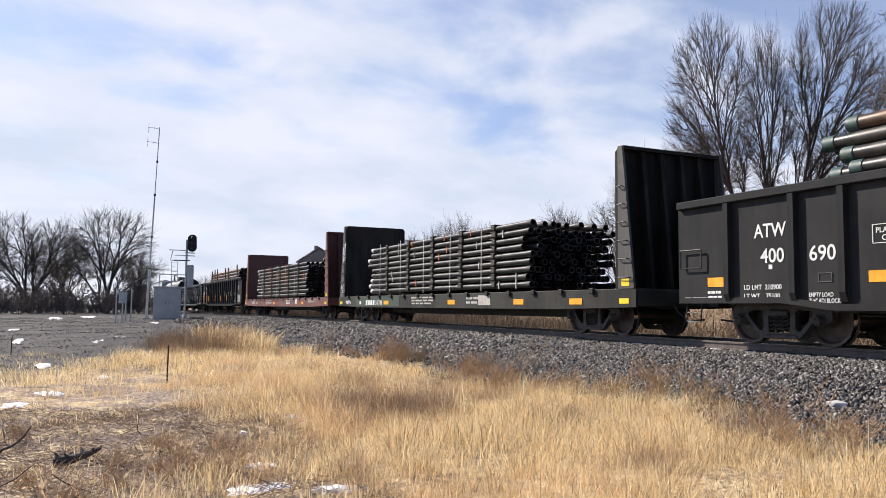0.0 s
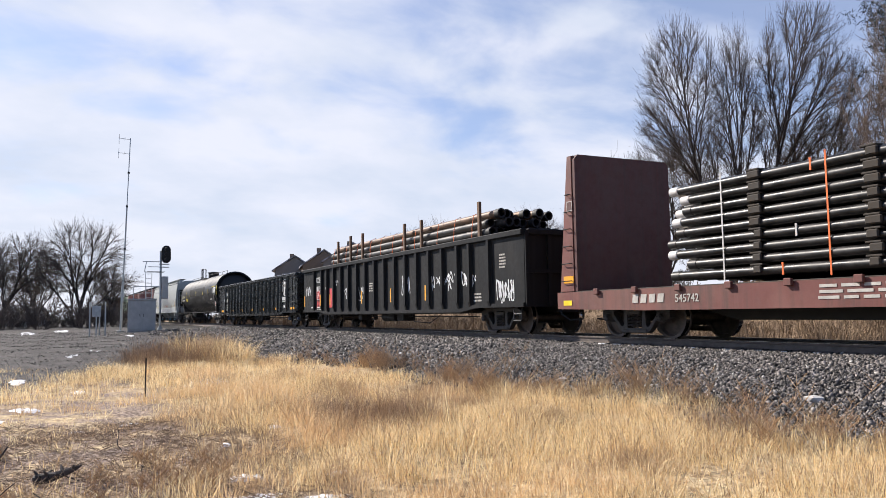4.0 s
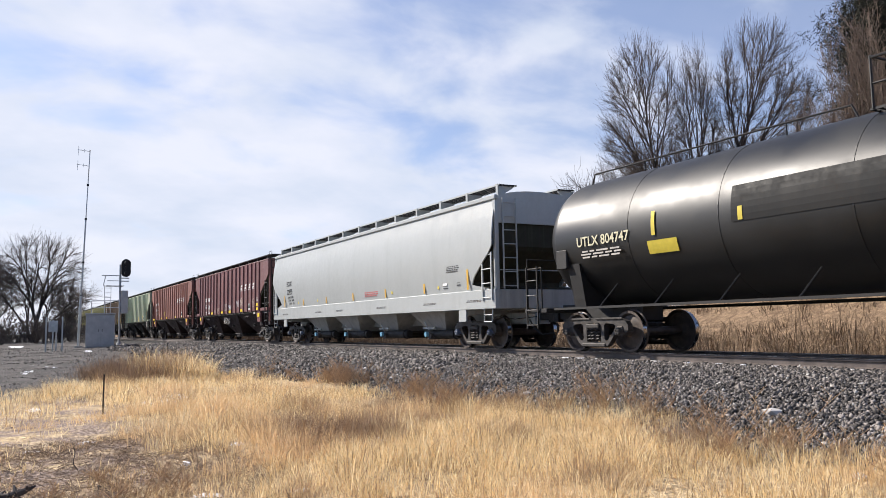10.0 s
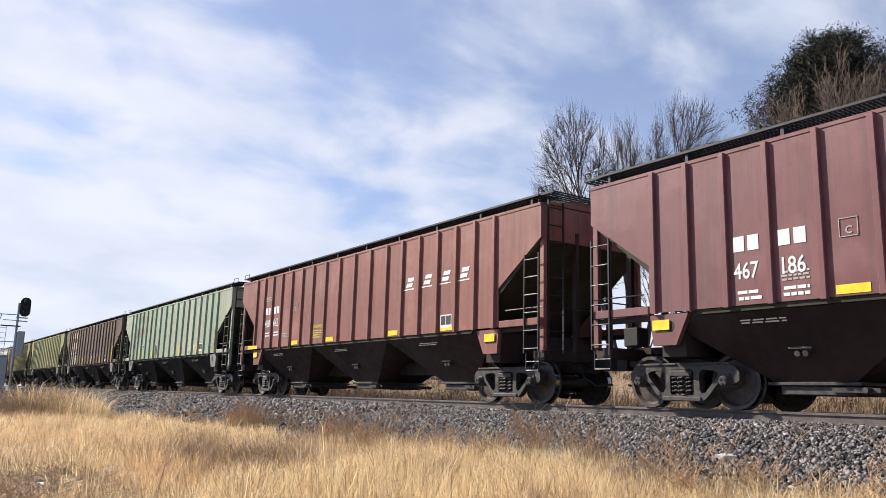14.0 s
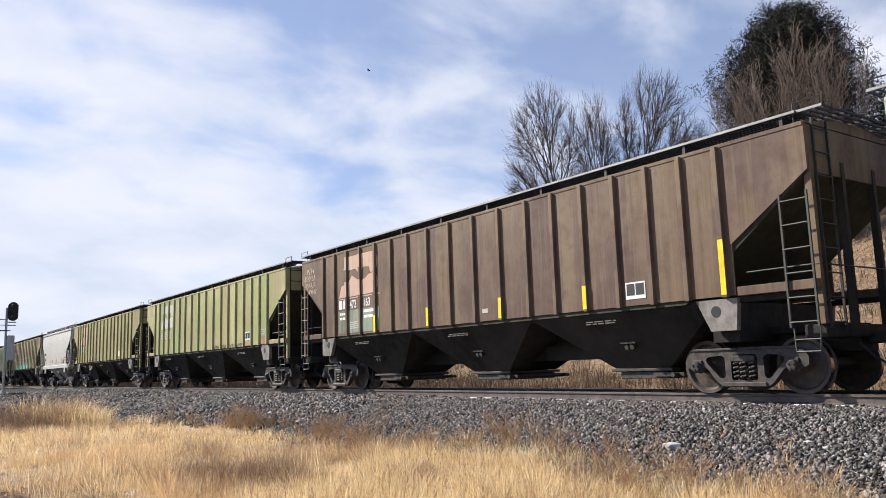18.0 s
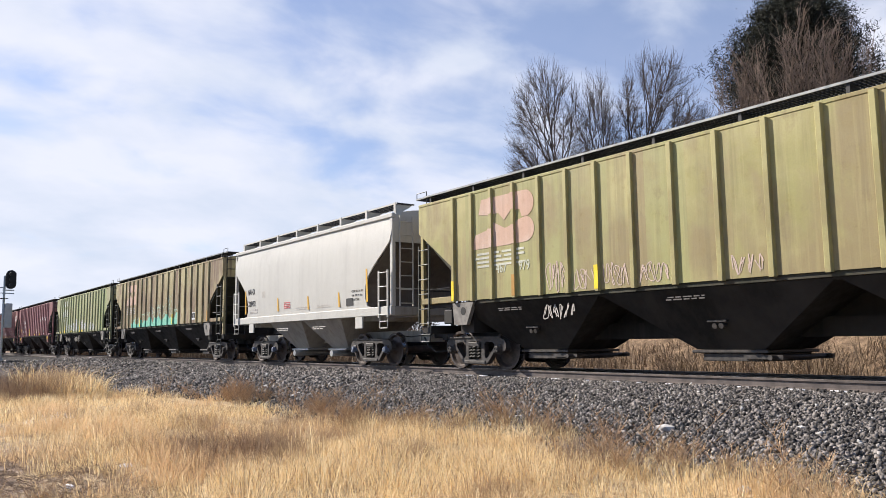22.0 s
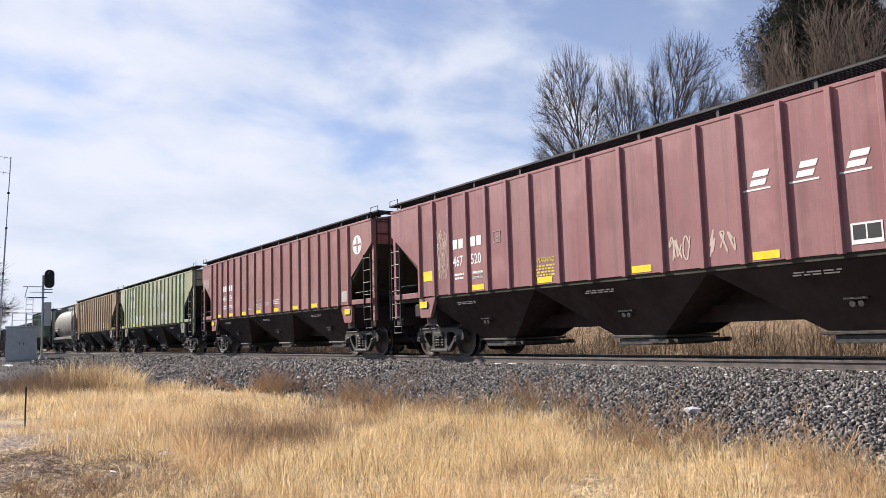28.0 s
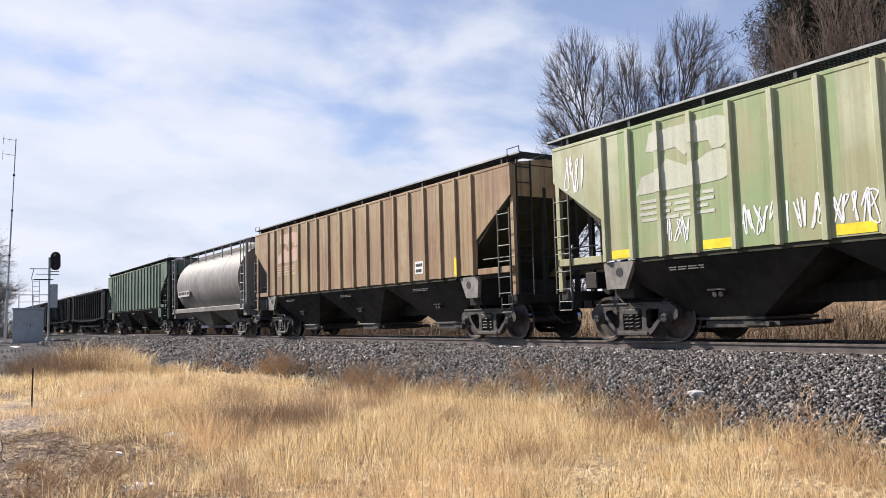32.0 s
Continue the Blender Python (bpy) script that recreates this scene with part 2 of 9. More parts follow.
graffiti_dark = plain("graffiti_dark", (0.05, 0.05, 0.05), 0.6, 0, 0.2)
graffiti_pale = plain("graffiti_pale", (0.52, 0.40, 0.33), 0.65, 0, 0.15)
red_mark = plain("red_mark", (0.50, 0.04, 0.04), 0.6, 0, 0.1)
wood = plain("wood", (0.15, 0.085, 0.05), 0.8, 0, 0.35, 4.0)
strap_orange = plain("strap_orange", (0.80, 0.16, 0.03), 0.6, 0, 0.1)
pipe_black = plain("pipe_black", (0.026, 0.0245, 0.024), 0.40, 0.35, 0.5, 3.0)
pipe_rust = plain("pipe_rust", (0.115, 0.068, 0.042), 0.5, 0.3, 0.45, 3.0)
pipe_dark = plain("pipe_dark", (0.050, 0.046, 0.043), 0.42, 0.4, 0.4, 3.0)
thread_green = plain("thread_green", (0.035, 0.070, 0.062), 0.5, 0, 0.2)
cap_white = plain("cap_white", (0.55, 0.53, 0.51), 0.5, 0, 0.15)

# ---------------------------------------------------------------- mesh tools


class Shape:
    """Collects vertices and faces of one mesh."""

    def __init__(self):
        self.v, self.f, self.mi = [], [], []

    def add(self, vs, fs, mi=0):
        n = len(self.v)
        self.v += [tuple(p) for p in vs]
        self.f += [tuple(i + n for i in f) for f in fs]
        self.mi += [mi] * len(fs)
        return self

    def box(self, x0, x1, y0, y1, z0, z1, mi=0, c=0.0):
        if c <= 0:
            vs = [(x, y, z) for x in (x0, x1) for y in (y0, y1) for z in (z0, z1)]
            return self.add(vs, [(0, 1, 3, 2), (4, 6, 7, 5), (0, 4, 5, 1), (2, 3, 7, 6), (0, 2, 6, 4), (1, 5, 7, 3)], mi)
        # a box with its edges cut off
        vs, index = [], {}
        for sx, xa, xb in ((0, x0, x0 + c), (1, x1, x1 - c)):
            for sy, ya, yb in ((0, y0, y0 + c), (1, y1, y1 - c)):
                for sz, za, zb in ((0, z0, z0 + c), (1, z1, z1 - c)):
                    for ax, p in enumerate(((xa, yb, zb), (xb, ya, zb), (xb, yb, za))):
                        index[sx, sy, sz, ax] = len(vs)
                        vs.append(p)
        g = lambda sx, sy, sz, ax: index[sx, sy, sz, ax]
        fs = []
        for s in (0, 1):
            o = [(0, 0), (0, 1), (1, 1), (1, 0)]
            for ax, cut in ((0, lambda a, b: (s, a, b)), (1, lambda a, b: (a, s, b)), (2, lambda a, b: (a, b, s))):
                fs.append([g(*cut(a, b), ax) for a, b in o])
        for a in (0, 1):
            for b in (0, 1):
                fs.append([g(0, a, b, 1), g(1, a, b, 1), g(1, a, b, 2), g(0, a, b, 2)])
                fs.append([g(a, 0, b, 0), g(a, 1, b, 0), g(a, 1, b, 2), g(a, 0, b, 2)])
                fs.append([g(a, b, 0, 0), g(a, b, 1, 0), g(a, b, 1, 1), g(a, b, 0, 1)])
                for d in (0, 1):
                    fs.append([g(a, b, d, 0), g(a, b, d, 1), g(a, b, d, 2)])
        return self.add(vs, fs, mi)

    def prism(self, profile, a, b, axis="y", mi=0):
        """A closed outline, drawn out from a to b along an axis. The outline is (x, z) for y, (y, z) for x, (x, y) for z."""
        put = {"y": lambda p, q: (p[0], q, p[1]), "x": lambda p, q: (q, p[0], p[1]), "z": lambda p, q: (p[0], p[1], q)}[axis]
        n = len(profile)
        vs = [put(p, a) for p in profile] + [put(p, b) for p in profile]
        fs = [tuple(range(n)), tuple(range(2 * n - 1, n - 1, -1))] + [(i, (i + 1) % n, n + (i + 1) % n, n + i) for i in range(n)]
        return self.add(vs, fs, mi)

    def tube(self, p, q, r, n=6, r2=None, mi=0, caps=True):
        p, q = Vector(p), Vector(q)
        d = (q - p).normalized()
        u = d.orthogonal().normalized()
        w = d.cross(u)
        r2 = r if r2 is None else r2
        ring = [(u * math.cos(k * math.tau / n) + w * math.sin(k * math.tau / n)) for k in range(n)]
        vs = [p + e * r for e in ring] + [q + e * r2 for e in ring]
        fs = [(i, (i + 1) % n, n + (i + 1) % n, n + i) for i in range(n)]
        if caps:
            fs += [tuple(range(n - 1, -1, -1)), tuple(range(n, 2 * n))]
        return self.add(vs, fs, mi)

    def rod(self, points, r, n=6, mi=0):
        for p, q in zip(points, points[1:]):
            self.tube(p, q, r, n, mi=mi)
        return self

    def lathe(self, profile, n=24, axis="x", centre=(0, 0, 0), mi=0, mis=None):
        """A profile of (along, radius), turned round an axis; ends close where the radius is 0."""
        cx, cy, cz = centre
        vs, fs, ms = [], [], []
        for a, r in profile:
            for k in range(n):
                s, c = math.sin(k * math.tau / n) * r, math.cos(k * math.tau / n) * r
                vs.append({"x": (cx + a, cy + s, cz + c), "y": (cx + s, cy + a, cz + c), "z": (cx + s, cy + c, cz + a)}[axis])
        for j in range(len(profile) - 1):
            for k in range(n):
                k2 = (k + 1) % n
                fs.append((j * n + k, j * n + k2, (j + 1) * n + k2, (j + 1) * n + k))
                ms.append(mis[j] if mis else mi)
        n0 = len(self.v)
        self.v += vs
        self.f += [tuple(i + n0 for i in f) for f in fs]
        self.mi += ms
        return self


def mesh_of(name, shape, mats, smooth=False):
    me = bpy.data.meshes.new(name)
    me.from_pydata(shape.v, [], shape.f)
    for m in mats if isinstance(mats, (list, tuple)) else [mats]:
        me.materials.append(m)
    if any(shape.mi):
        me.polygons.foreach_set("material_index", shape.mi)
    bm = bmesh.new()
    bm.from_mesh(me)
    bmesh.ops.recalc_face_normals(bm, faces=bm.faces)
    bm.to_mesh(me)
    bm.free()
    if smooth:
        me.shade_smooth()
        me.set_sharp_from_angle(angle=radians(38))
    me.update()
    return me


def part(name, shape, mats, parent, label="", smooth=False, at=None):
    me = shape if isinstance(shape, bpy.types.Mesh) else mesh_of(name, shape, mats, smooth)
    ob = new(name, me)
    ob.parent = parent
    if at is not None:
        ob.matrix_basis = at
    return tagged(ob, label)


def thing(name, label, category, group="", kind="", shape=None, mats=None, smooth=False, at=None):
    ob = new(name, mesh_of(name, shape, mats, smooth) if shape else None)
    if at is not None:
        ob.matrix_basis = at
    if not shape:
        ob.empty_display_size = 0.3
    return tagged(ob, label, category, group, kind)

# ---------------------------------------------------------------- ground, ballast, track
TRACK_Y = 12.71
GAUGE = 0.75


def step(a, b, v):
    v = np.clip((v - a) / (b - a), 0, 1)
    return v * v * (3 - 2 * v)


def ground_z(x, y):
    """Height of the ground: a low field, the ballast bed and the bank behind it."""
    x, y = np.asarray(x, float), np.asarray(y, float)
    rise = step(-18, -52, x) * 0.42
    field = -0.74 + rise - 0.12 * step(4, 0, y) * (1 - step(-14, -30, x))
    off = np.abs(y - TRACK_Y)
    bed = -0.20 - 0.46 * step(1.7, 5.7, off) * (1 - 0.65 * step(-18, -52, x))
    edge = np.where(y < TRACK_Y, 5.6, 4.2)
    z = np.where(off < edge, np.maximum(bed, field), field)
    z = np.where((off >= edge - 0.8) & (off < edge), bed * (edge - off) / 0.8 + field * (1 - (edge - off) / 0.8), z)
    bank = step(19.5, 28, y) * (1.5 + 1.9 * step(-34, -12, x)) * step(-170, -120, x) + 5.2 * step(26, 38, y) * step(-32, -18, x)
    wave = 0.05 * np.sin(x * 0.9 + y * 0.5) * np.sin(y * 0.7 - x * 0.35) + 0.03 * np.sin(x * 2.3 + 1.7 * y)
    return z + bank + wave * (0.12 + 0.88 * step(3.4, 5.6, off))


def axis_steps(stops):
    out = []
    for (a, b, s) in stops:
        out += list(np.arange(a, b, s))
    return np.array(out + [stops[-1][1]])


gx = axis_steps([(-1500, -300, 120), (-300, -90, 15), (-90, -30, 1.5), (-30, 4, 0.35), (4, 40, 2), (40, 300, 20), (300, 1500, 120)])
gy = axis_steps([(-1500, -200, 130), (-200, -20, 15), (-20, 1, 1.0), (1, 18, 0.35), (18, 40, 1.0), (40, 200, 16), (200, 1500, 130)])
XX, YY = np.meshgrid(gx, gy, indexing="ij")
ZZ = ground_z(XX, YY)
nx, ny = len(gx), len(gy)
idx = np.arange(nx * ny).reshape(nx, ny)
quads = np.stack([idx[:-1, :-1], idx[1:, :-1], idx[1:, 1:], idx[:-1, 1:]], -1).reshape(-1, 4)

w = Tree("ground_soil")
sepx = w.t.nodes.new("ShaderNodeSeparateXYZ")
w.put(w.tc, sepx.inputs[0])
gX, gY = sepx.outputs[0], sepx.outputs[1]
ragged = w.math("MULTIPLY", w.math("SUBTRACT", w.noise(0.45, 5, 0.6), 0.5), 3.0)
straw = w.mix(w.ramp(w.noise(7, 5, 0.65), 0.35, 0.7), (0.36, 0.26, 0.15), (0.70, 0.55, 0.34))
straw = w.mix(w.ramp(w.noise(0.9, 4, 0.6), 0.5, 0.7, 0, 0.7), straw, (0.17, 0.12, 0.085))
cell = w.voronoi(16.0, out="Color")
cut = w.t.nodes.new("ShaderNodeSeparateXYZ")
w.put(cell, cut.inputs[0])
# bed below the loose stones: near-black gaps paint in the shade between them
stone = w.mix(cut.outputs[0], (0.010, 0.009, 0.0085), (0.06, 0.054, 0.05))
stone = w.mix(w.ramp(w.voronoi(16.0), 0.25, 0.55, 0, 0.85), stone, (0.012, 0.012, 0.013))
yard = w.mix(w.ramp(w.noise(1.3, 6, 0.7), 0.35, 0.7), (0.038, 0.035, 0.034), (0.105, 0.094, 0.087))
yard = w.mix(w.ramp(w.noise(14, 4, 0.7), 0.45, 0.75, 0, 0.6), yard, (0.20, 0.18, 0.17))
near_bed = w.ramp(w.math("ADD", w.math("ABSOLUTE", w.math("SUBTRACT", gY, TRACK_Y)), w.math("MULTIPLY", ragged, 0.35)), 4.7, 5.4, 1, 0)
scrape = w.math("MULTIPLY", w.ramp(w.math("ADD", gY, w.math("MULTIPLY", ragged, 0.5)), 2.6, 1.2), w.ramp(w.noise(1.6, 5, 0.65), 0.38, 0.58))
straw = w.mix(scrape, straw, w.mix(w.ramp(w.noise(18, 4, 0.7), 0.4, 0.65), (0.16, 0.115, 0.092), (0.40, 0.31, 0.25)))
dirt = w.ramp(w.math("ADD", w.math("ADD", gX, w.math("MULTIPLY", gY, 1.3)), w.math("MULTIPLY", ragged, 1.4)), -18.5, -21.0)
dirt = w.math("MULTIPLY", dirt, w.ramp(gY, 16, 19, 1, 0))
straw = w.mix(w.ramp(gY, 15.0, 17.0), straw, w.mix(w.ramp(w.noise(5, 5, 0.65), 0.35, 0.7), (0.15, 0.10, 0.062), (0.33, 0.23, 0.142)))
col = w.mix(dirt, straw, yard)
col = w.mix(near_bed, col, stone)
snow = w.math("MULTIPLY", w.ramp(w.noise(0.55, 6, 0.62, (0.5, 1.0, 1.0)), 0.66, 0.69), w.ramp(gY, 7.5, 6.5))
snow = w.math("MULTIPLY", snow, w.ramp(gX, -6, -14))
col = w.mix(snow, col, (0.78, 0.80, 0.84))
w.bump(w.math("ADD", w.voronoi(16.0), w.math("MULTIPLY", w.noise(3, 6, 0.7), 0.8)), 0.8, 0.04)
ground_mat = w.done(col, 0.9, 0, 0.2)

me = bpy.data.meshes.new("ground")
me.from_pydata(np.stack([XX, YY, ZZ], -1).reshape(-1, 3).tolist(), [], quads.tolist())
me.materials.append(ground_mat)
me.shade_smooth()
ground = tagged(new("ground", me), "dry straw field with ballast bed, dirt yard and old snow", "ground", kind="structure")

# rails
prof = [(-0.075, -0.17), (0.075, -0.17), (0.075, -0.155), (0.012, -0.13), (0.012, -0.045), (0.036, -0.035), (0.036, -0.006), (0.026, 0.0),
        (-0.026, 0.0), (-0.036, -0.006), (-0.036, -0.035), (-0.012, -0.045), (-0.012, -0.13), (-0.075, -0.155)]
track = thing("railway_track", "straight single railway track on grey ballast", "railway track", kind="structure")
for side in (-1, 1):
    s = Shape().prism([(TRACK_Y + side * GAUGE + a, b) for a, b in prof], -420, 120, "x")
    rail = part("rail", s, rail_steel, track, "rusty steel rail with a polished head")
    part("railhead", Shape().box(-420, 120, TRACK_Y + side * GAUGE - 0.024, TRACK_Y + side * GAUGE + 0.024, 0.0, 0.002), railhead, rail)
tie_mat = plain("tie_wood", (0.07, 0.055, 0.045), 0.85, 0, 0.4, 5.0)
tie_me = mesh_of("tie", Shape().box(-0.115, 0.115, -1.3, 1.3, -0.18, 0, c=0.012), tie_mat)
plate_me = mesh_of("tie_plate", Shape().box(-0.09, 0.09, -0.17, 0.17, 0, 0.014, c=0.004).box(-0.07, -0.05, 0.09, 0.12, 0.01, 0.05).box(0.05, 0.07, -0.12, -0.09, 0.01, 0.05), rail_steel)
rnd = random.Random(4)
clip_me = mesh_of("rail_anchor", Shape().box(-0.035, 0.035, -0.13, -0.085, -0.005, 0.03, c=0.006).rod([(-0.07, -0.16, 0.0), (-0.05, -0.12, 0.035), (-0.02, -0.10, 0.02)], 0.011, 5).rod([(0.05, -0.17, 0.0), (0.07, -0.12, 0.03)], 0.011, 5), gear_black)
for k in range(150):
    x = 2.5 - k * 0.5
    tie = part("tie", tie_me, None, track, at=pose(x + rnd.uniform(-0.02, 0.02), TRACK_Y + rnd.uniform(-0.05, 0.05), -0.184, 0, 0, rnd.uniform(-0.6, 0.6)))
    if k < 60:
        part("tie_plate", plate_me, None, tie, at=pose(0, -GAUGE, 0.0005))
        part("rail_anchor", clip_me, None, tie, at=pose(0, -GAUGE, 0.012))
s = Shape()
for k in range(150, 640):
    x = 2.5 - k * 0.5
    s.box(x - 0.115, x + 0.115, TRACK_Y - 1.3, TRACK_Y + 1.3, -0.36, -0.184)
tagged(part("far_ties", s, tie_mat, track, "far row of wooden ties"), kind="stuff")

# ---------------------------------------------------------------- the train: parts that all wagons share
SPEED = 10.81
WHEEL_R = 0.457
SIDE = 1.53                       # half the width of a wagon's side sheets
WAGONS = []                       # wagon, place of its middle at the start
WHEELS = []                       # wheelset, wagon's middle at the start
LETTERS = []                      # writing, turned into meshes in one go further down
CACHE = {}


def cached(key, make):
    if key not in CACHE:
        CACHE[key] = make()
    return CACHE[key]


def coil(s, x, y, z0, z1, r, turns=4):
    n = turns * 8
    pts = [(x + r * math.cos(k * math.tau / 8), y + r * math.sin(k * math.tau / 8), z0 + (z1 - z0) * k / n) for k in range(n + 1)]
    return s.rod(pts, 0.021, 5)


def wheelset_mesh():
    s = Shape()
    for side in (-1, 1):
        p = [(-0.085, 0.0), (-0.085, 0.11), (-0.04, 0.13), (-0.03, 0.20), (0.0, 0.36), (-0.045, 0.385), (-0.065, 0.40), (-0.065, WHEEL_R),
             (0.045, WHEEL_R), (0.055, 0.475), (0.075, 0.482), (0.075, 0.40), (0.03, 0.385), (0.035, 0.2), (0.07, 0.12), (0.07, 0.0)]
        mis = [0] * 7 + [1] + [0] * 7
        s.lathe([(side * (0.76 - a) if side > 0 else -(0.76 - a), r) for a, r in p], 28, "y", mis=mis)
    s.lathe([(-1.06, 0), (-1.06, 0.08), (-0.9, 0.08), (-0.83, 0.1), (0.83, 0.1), (0.9, 0.08), (1.06, 0.08), (1.06, 0)], 12, "y")
    # chalk marks and dirt fans show that the wheels turn
    return mesh_of("wheelset", s, [wheel_steel, tread_steel], True)


def frame_mesh():
    """One cast side frame, outline pierced by two windows and the spring opening."""
    s = Shape()
    t0, t1 = -1.07, -0.93
    half = [(0.0, 0.77), (0.50, 0.77), (0.86, 0.745), (1.06, 0.69), (1.13, 0.60), (1.13, 0.47), (1.05, 0.42), (0.95, 0.42), (0.90, 0.47), (0.80, 0.47), (0.70, 0.40), (0.52, 0.20), (0.44, 0.14), (0.34, 0.12), (0.0, 0.12)]
    win = [(0.36, 0.60), (0.42, 0.645), (0.66, 0.63), (0.73, 0.59), (0.72, 0.53), (0.47, 0.27), (0.40, 0.26), (0.36, 0.31)]
    mid = [(0.0, 0.655), (0.20, 0.655), (0.245, 0.62), (0.245, 0.26), (0.22, 0.23), (0.0, 0.23)]

    def pierced(y, rim):
        """One face of the frame: outline and holes joined by strips, right and left."""
        for e in (-1, 1):
            o = [(e * x, y, z) for x, z in half]
            h = [(e * x, y, z) for x, z in win]
            m = [(e * x, y, z) for x, z in mid]
            s.add([o[0], o[1], h[1], h[0], m[2], m[1], m[0]], [tuple(range(7))])
            s.add([o[1], o[2], o[3], o[4], h[3], h[2], h[1]], [tuple(range(7))])
            s.add([o[4], o[5], o[6], o[7], o[8], o[9], o[10], h[4], h[3]], [tuple(range(9))])
            s.add([o[10], o[11], o[12], h[6], h[5], h[4]], [tuple(range(6))])
            s.add([o[12], o[13], o[14], m[5], m[4], m[3], h[7], h[6]], [tuple(range(8))])
            s.add([h[0], h[7], m[3], m[2]], [(0, 1, 2, 3)])

    pierced(t0, 0), pierced(t1, 0)
    for e in (-1, 1):
        for ring, closed in ((half, False), (win, True), (mid, False)):
            n = len(ring)
            vs = [(e * x, t0, z) for x, z in ring] + [(e * x, t1, z) for x, z in ring]
            s.add(vs, [(i, (i + 1) % n, n + (i + 1) % n, n + i) for i in range(n if closed else n - 1)])
        s.box(*sorted((e * 0.80, e * 0.98)), t0 - 0.03, t1, 0.36, 0.58, c=0.015)
        s.box(*sorted((e * 0.10, e * 0.98)), t0 - 0.025, t0 + 0.01, 0.725, 0.765, c=0.008)
    s.box(-0.40, 0.40, t0 - 0.03, t1, 0.12, 0.20, c=0.015)
    s.box(-0.22, 0.22, t0 - 0.05, t1 + 0.3, 0.53, 0.64, c=0.02)       # bolster end
    return mesh_of("side_frame", s, truck_steel)


def spring_mesh():
    s = Shape()
    for x in (-0.145, 0.0, 0.145):
        coil(s, x, -1.03 if x else -1.06, 0.24, 0.53, 0.062)
    return mesh_of("spring", s, truck_steel)


def cap_mesh(mats):
    s = Shape().lathe([(-0.10, 0), (-0.10, 0.07), (-0.085, 0.085), (-0.02, 0.095), (0.05, 0.115), (0.05, 0.0)], 14, "y", (0, -1.08, WHEEL_R))
    for k in range(3):
        a = k * math.tau / 3 + 0.4
        s.tube((0.045 * math.cos(a), -1.195, WHEEL_R + 0.045 * math.sin(a)), (0.045 * math.cos(a), -1.17, WHEEL_R + 0.045 * math.sin(a)), 0.017, 6, mi=1)
    return mesh_of("bearing_cap", s, mats)


blue_cap = plain("blue_cap", (0.10, 0.13, 0.20), 0.4, 0.2, 0.2)


def truck(wagon, x, middle, caps=None):
    me_bolster = cached("bolster", lambda: mesh_of("truck", Shape().box(-0.2, 0.2, -0.9, 0.9, 0.42, 0.66, c=0.03).tube((0, 0, 0.66), (0, 0, 0.80), 0.2, 12)
                                                   .box(-0.75, 0.75, -0.5, -0.42, 0.28, 0.36).box(-0.75, 0.75, 0.42, 0.5, 0.28, 0.36), gear_black))
    tr = part("truck", me_bolster, None, wagon, "cast steel truck with two axles", at=pose(x, 0, 0))
    fr, sp = cached("frame", frame_mesh), cached("spring", spring_mesh)
    ws = cached("wheelset", wheelset_mesh)
    cp = cached("cap_blue" if caps else "cap", lambda: cap_mesh([blue_cap if caps else truck_steel, galvanised if caps else gear_black]))
    for turn in (0, 180):
        part("side_frame", fr, None, tr, at=pose(0, 0, 0, 0, 0, turn))
        part("spring", sp, None, tr, at=pose(0, 0, 0, 0, 0, turn))
        for e in (-0.89, 0.89):
            part("bearing_cap", cp, None, tr, at=pose(e if turn == 0 else -e, 0, 0, 0, 0, turn))
    for e in (-0.89, 0.89):
        WHEELS.append((part("wheelset", ws, None, tr, "steel wheels with worn bright treads", at=pose(e, 0, WHEEL_R)), (e, 0, WHEEL_R), middle))
    return tr


def coupler_mesh():
    s = Shape().box(-0.1, 0.62, -0.09, 0.09, 0.76, 0.94, c=0.02)
    s.prism([(0.55, -0.16), (0.8, -0.19), (0.86, -0.10), (0.74, -0.04), (0.74, 0.05), (0.84, 0.1), (0.78, 0.19), (0.55, 0.15)], 0.70, 0.99, "z")
    s.rod([(0.1, -0.45, 0.78), (0.35, -0.5, 0.55), (0.6, -0.42, 0.38), (0.85, -0.2, 0.42)], 0.022, 6)
    s.rod([(0.02, -1.35, 0.86), (0.06, -0.9, 0.80), (0.1, -0.2, 0.86)], 0.013, 5)
    return mesh_of("coupler", s, gear_black)


def couplers(wagon, half):
    me = cached("coupler", coupler_mesh)
    part("coupler", me, None, wagon, "black knuckle coupler with brake hose", at=pose(half - 0.15, 0, 0))
    part("coupler", me, None, wagon, "black knuckle coupler with brake hose", at=pose(-half + 0.15, 0, 0, 0, 0, 180))


def ladder_mesh(height, width, step_gap, mats, r=0.014, stile=0.03):
    """A ladder in the x-z plane, its foot at z = 0, rungs proud of the stiles."""
    s = Shape()
    for x in (0, width):
        s.box(x - stile / 2, x + stile / 2, -0.03, 0.005, 0, height)
    k = 0.08
    while k < height:
        s.tube((0, -0.02, k), (width, -0.02, k), r, 5)
        k += step_gap
    return mesh_of("ladder", s, mats)


def step_mesh(mats):
    """The hanging stirrup step under a ladder."""
    s = Shape()
    s.rod([(0, 0, 0), (0.02, -0.02, -0.36), (0.40, -0.02, -0.36), (0.42, 0, 0)], 0.014, 5)
    s.rod([(0.01, -0.01, -0.18), (0.41, -0.01, -0.18)], 0.012, 5)
    return mesh_of("step", s, mats)


def letters(parent, text, x, z, size, mat, y=-SIDE - 0.004, stretch=1.0, turn=0.0, name="lettering", label=""):
    LETTERS.append((parent, text, x, z, size, mat, y, stretch, turn, name, label))


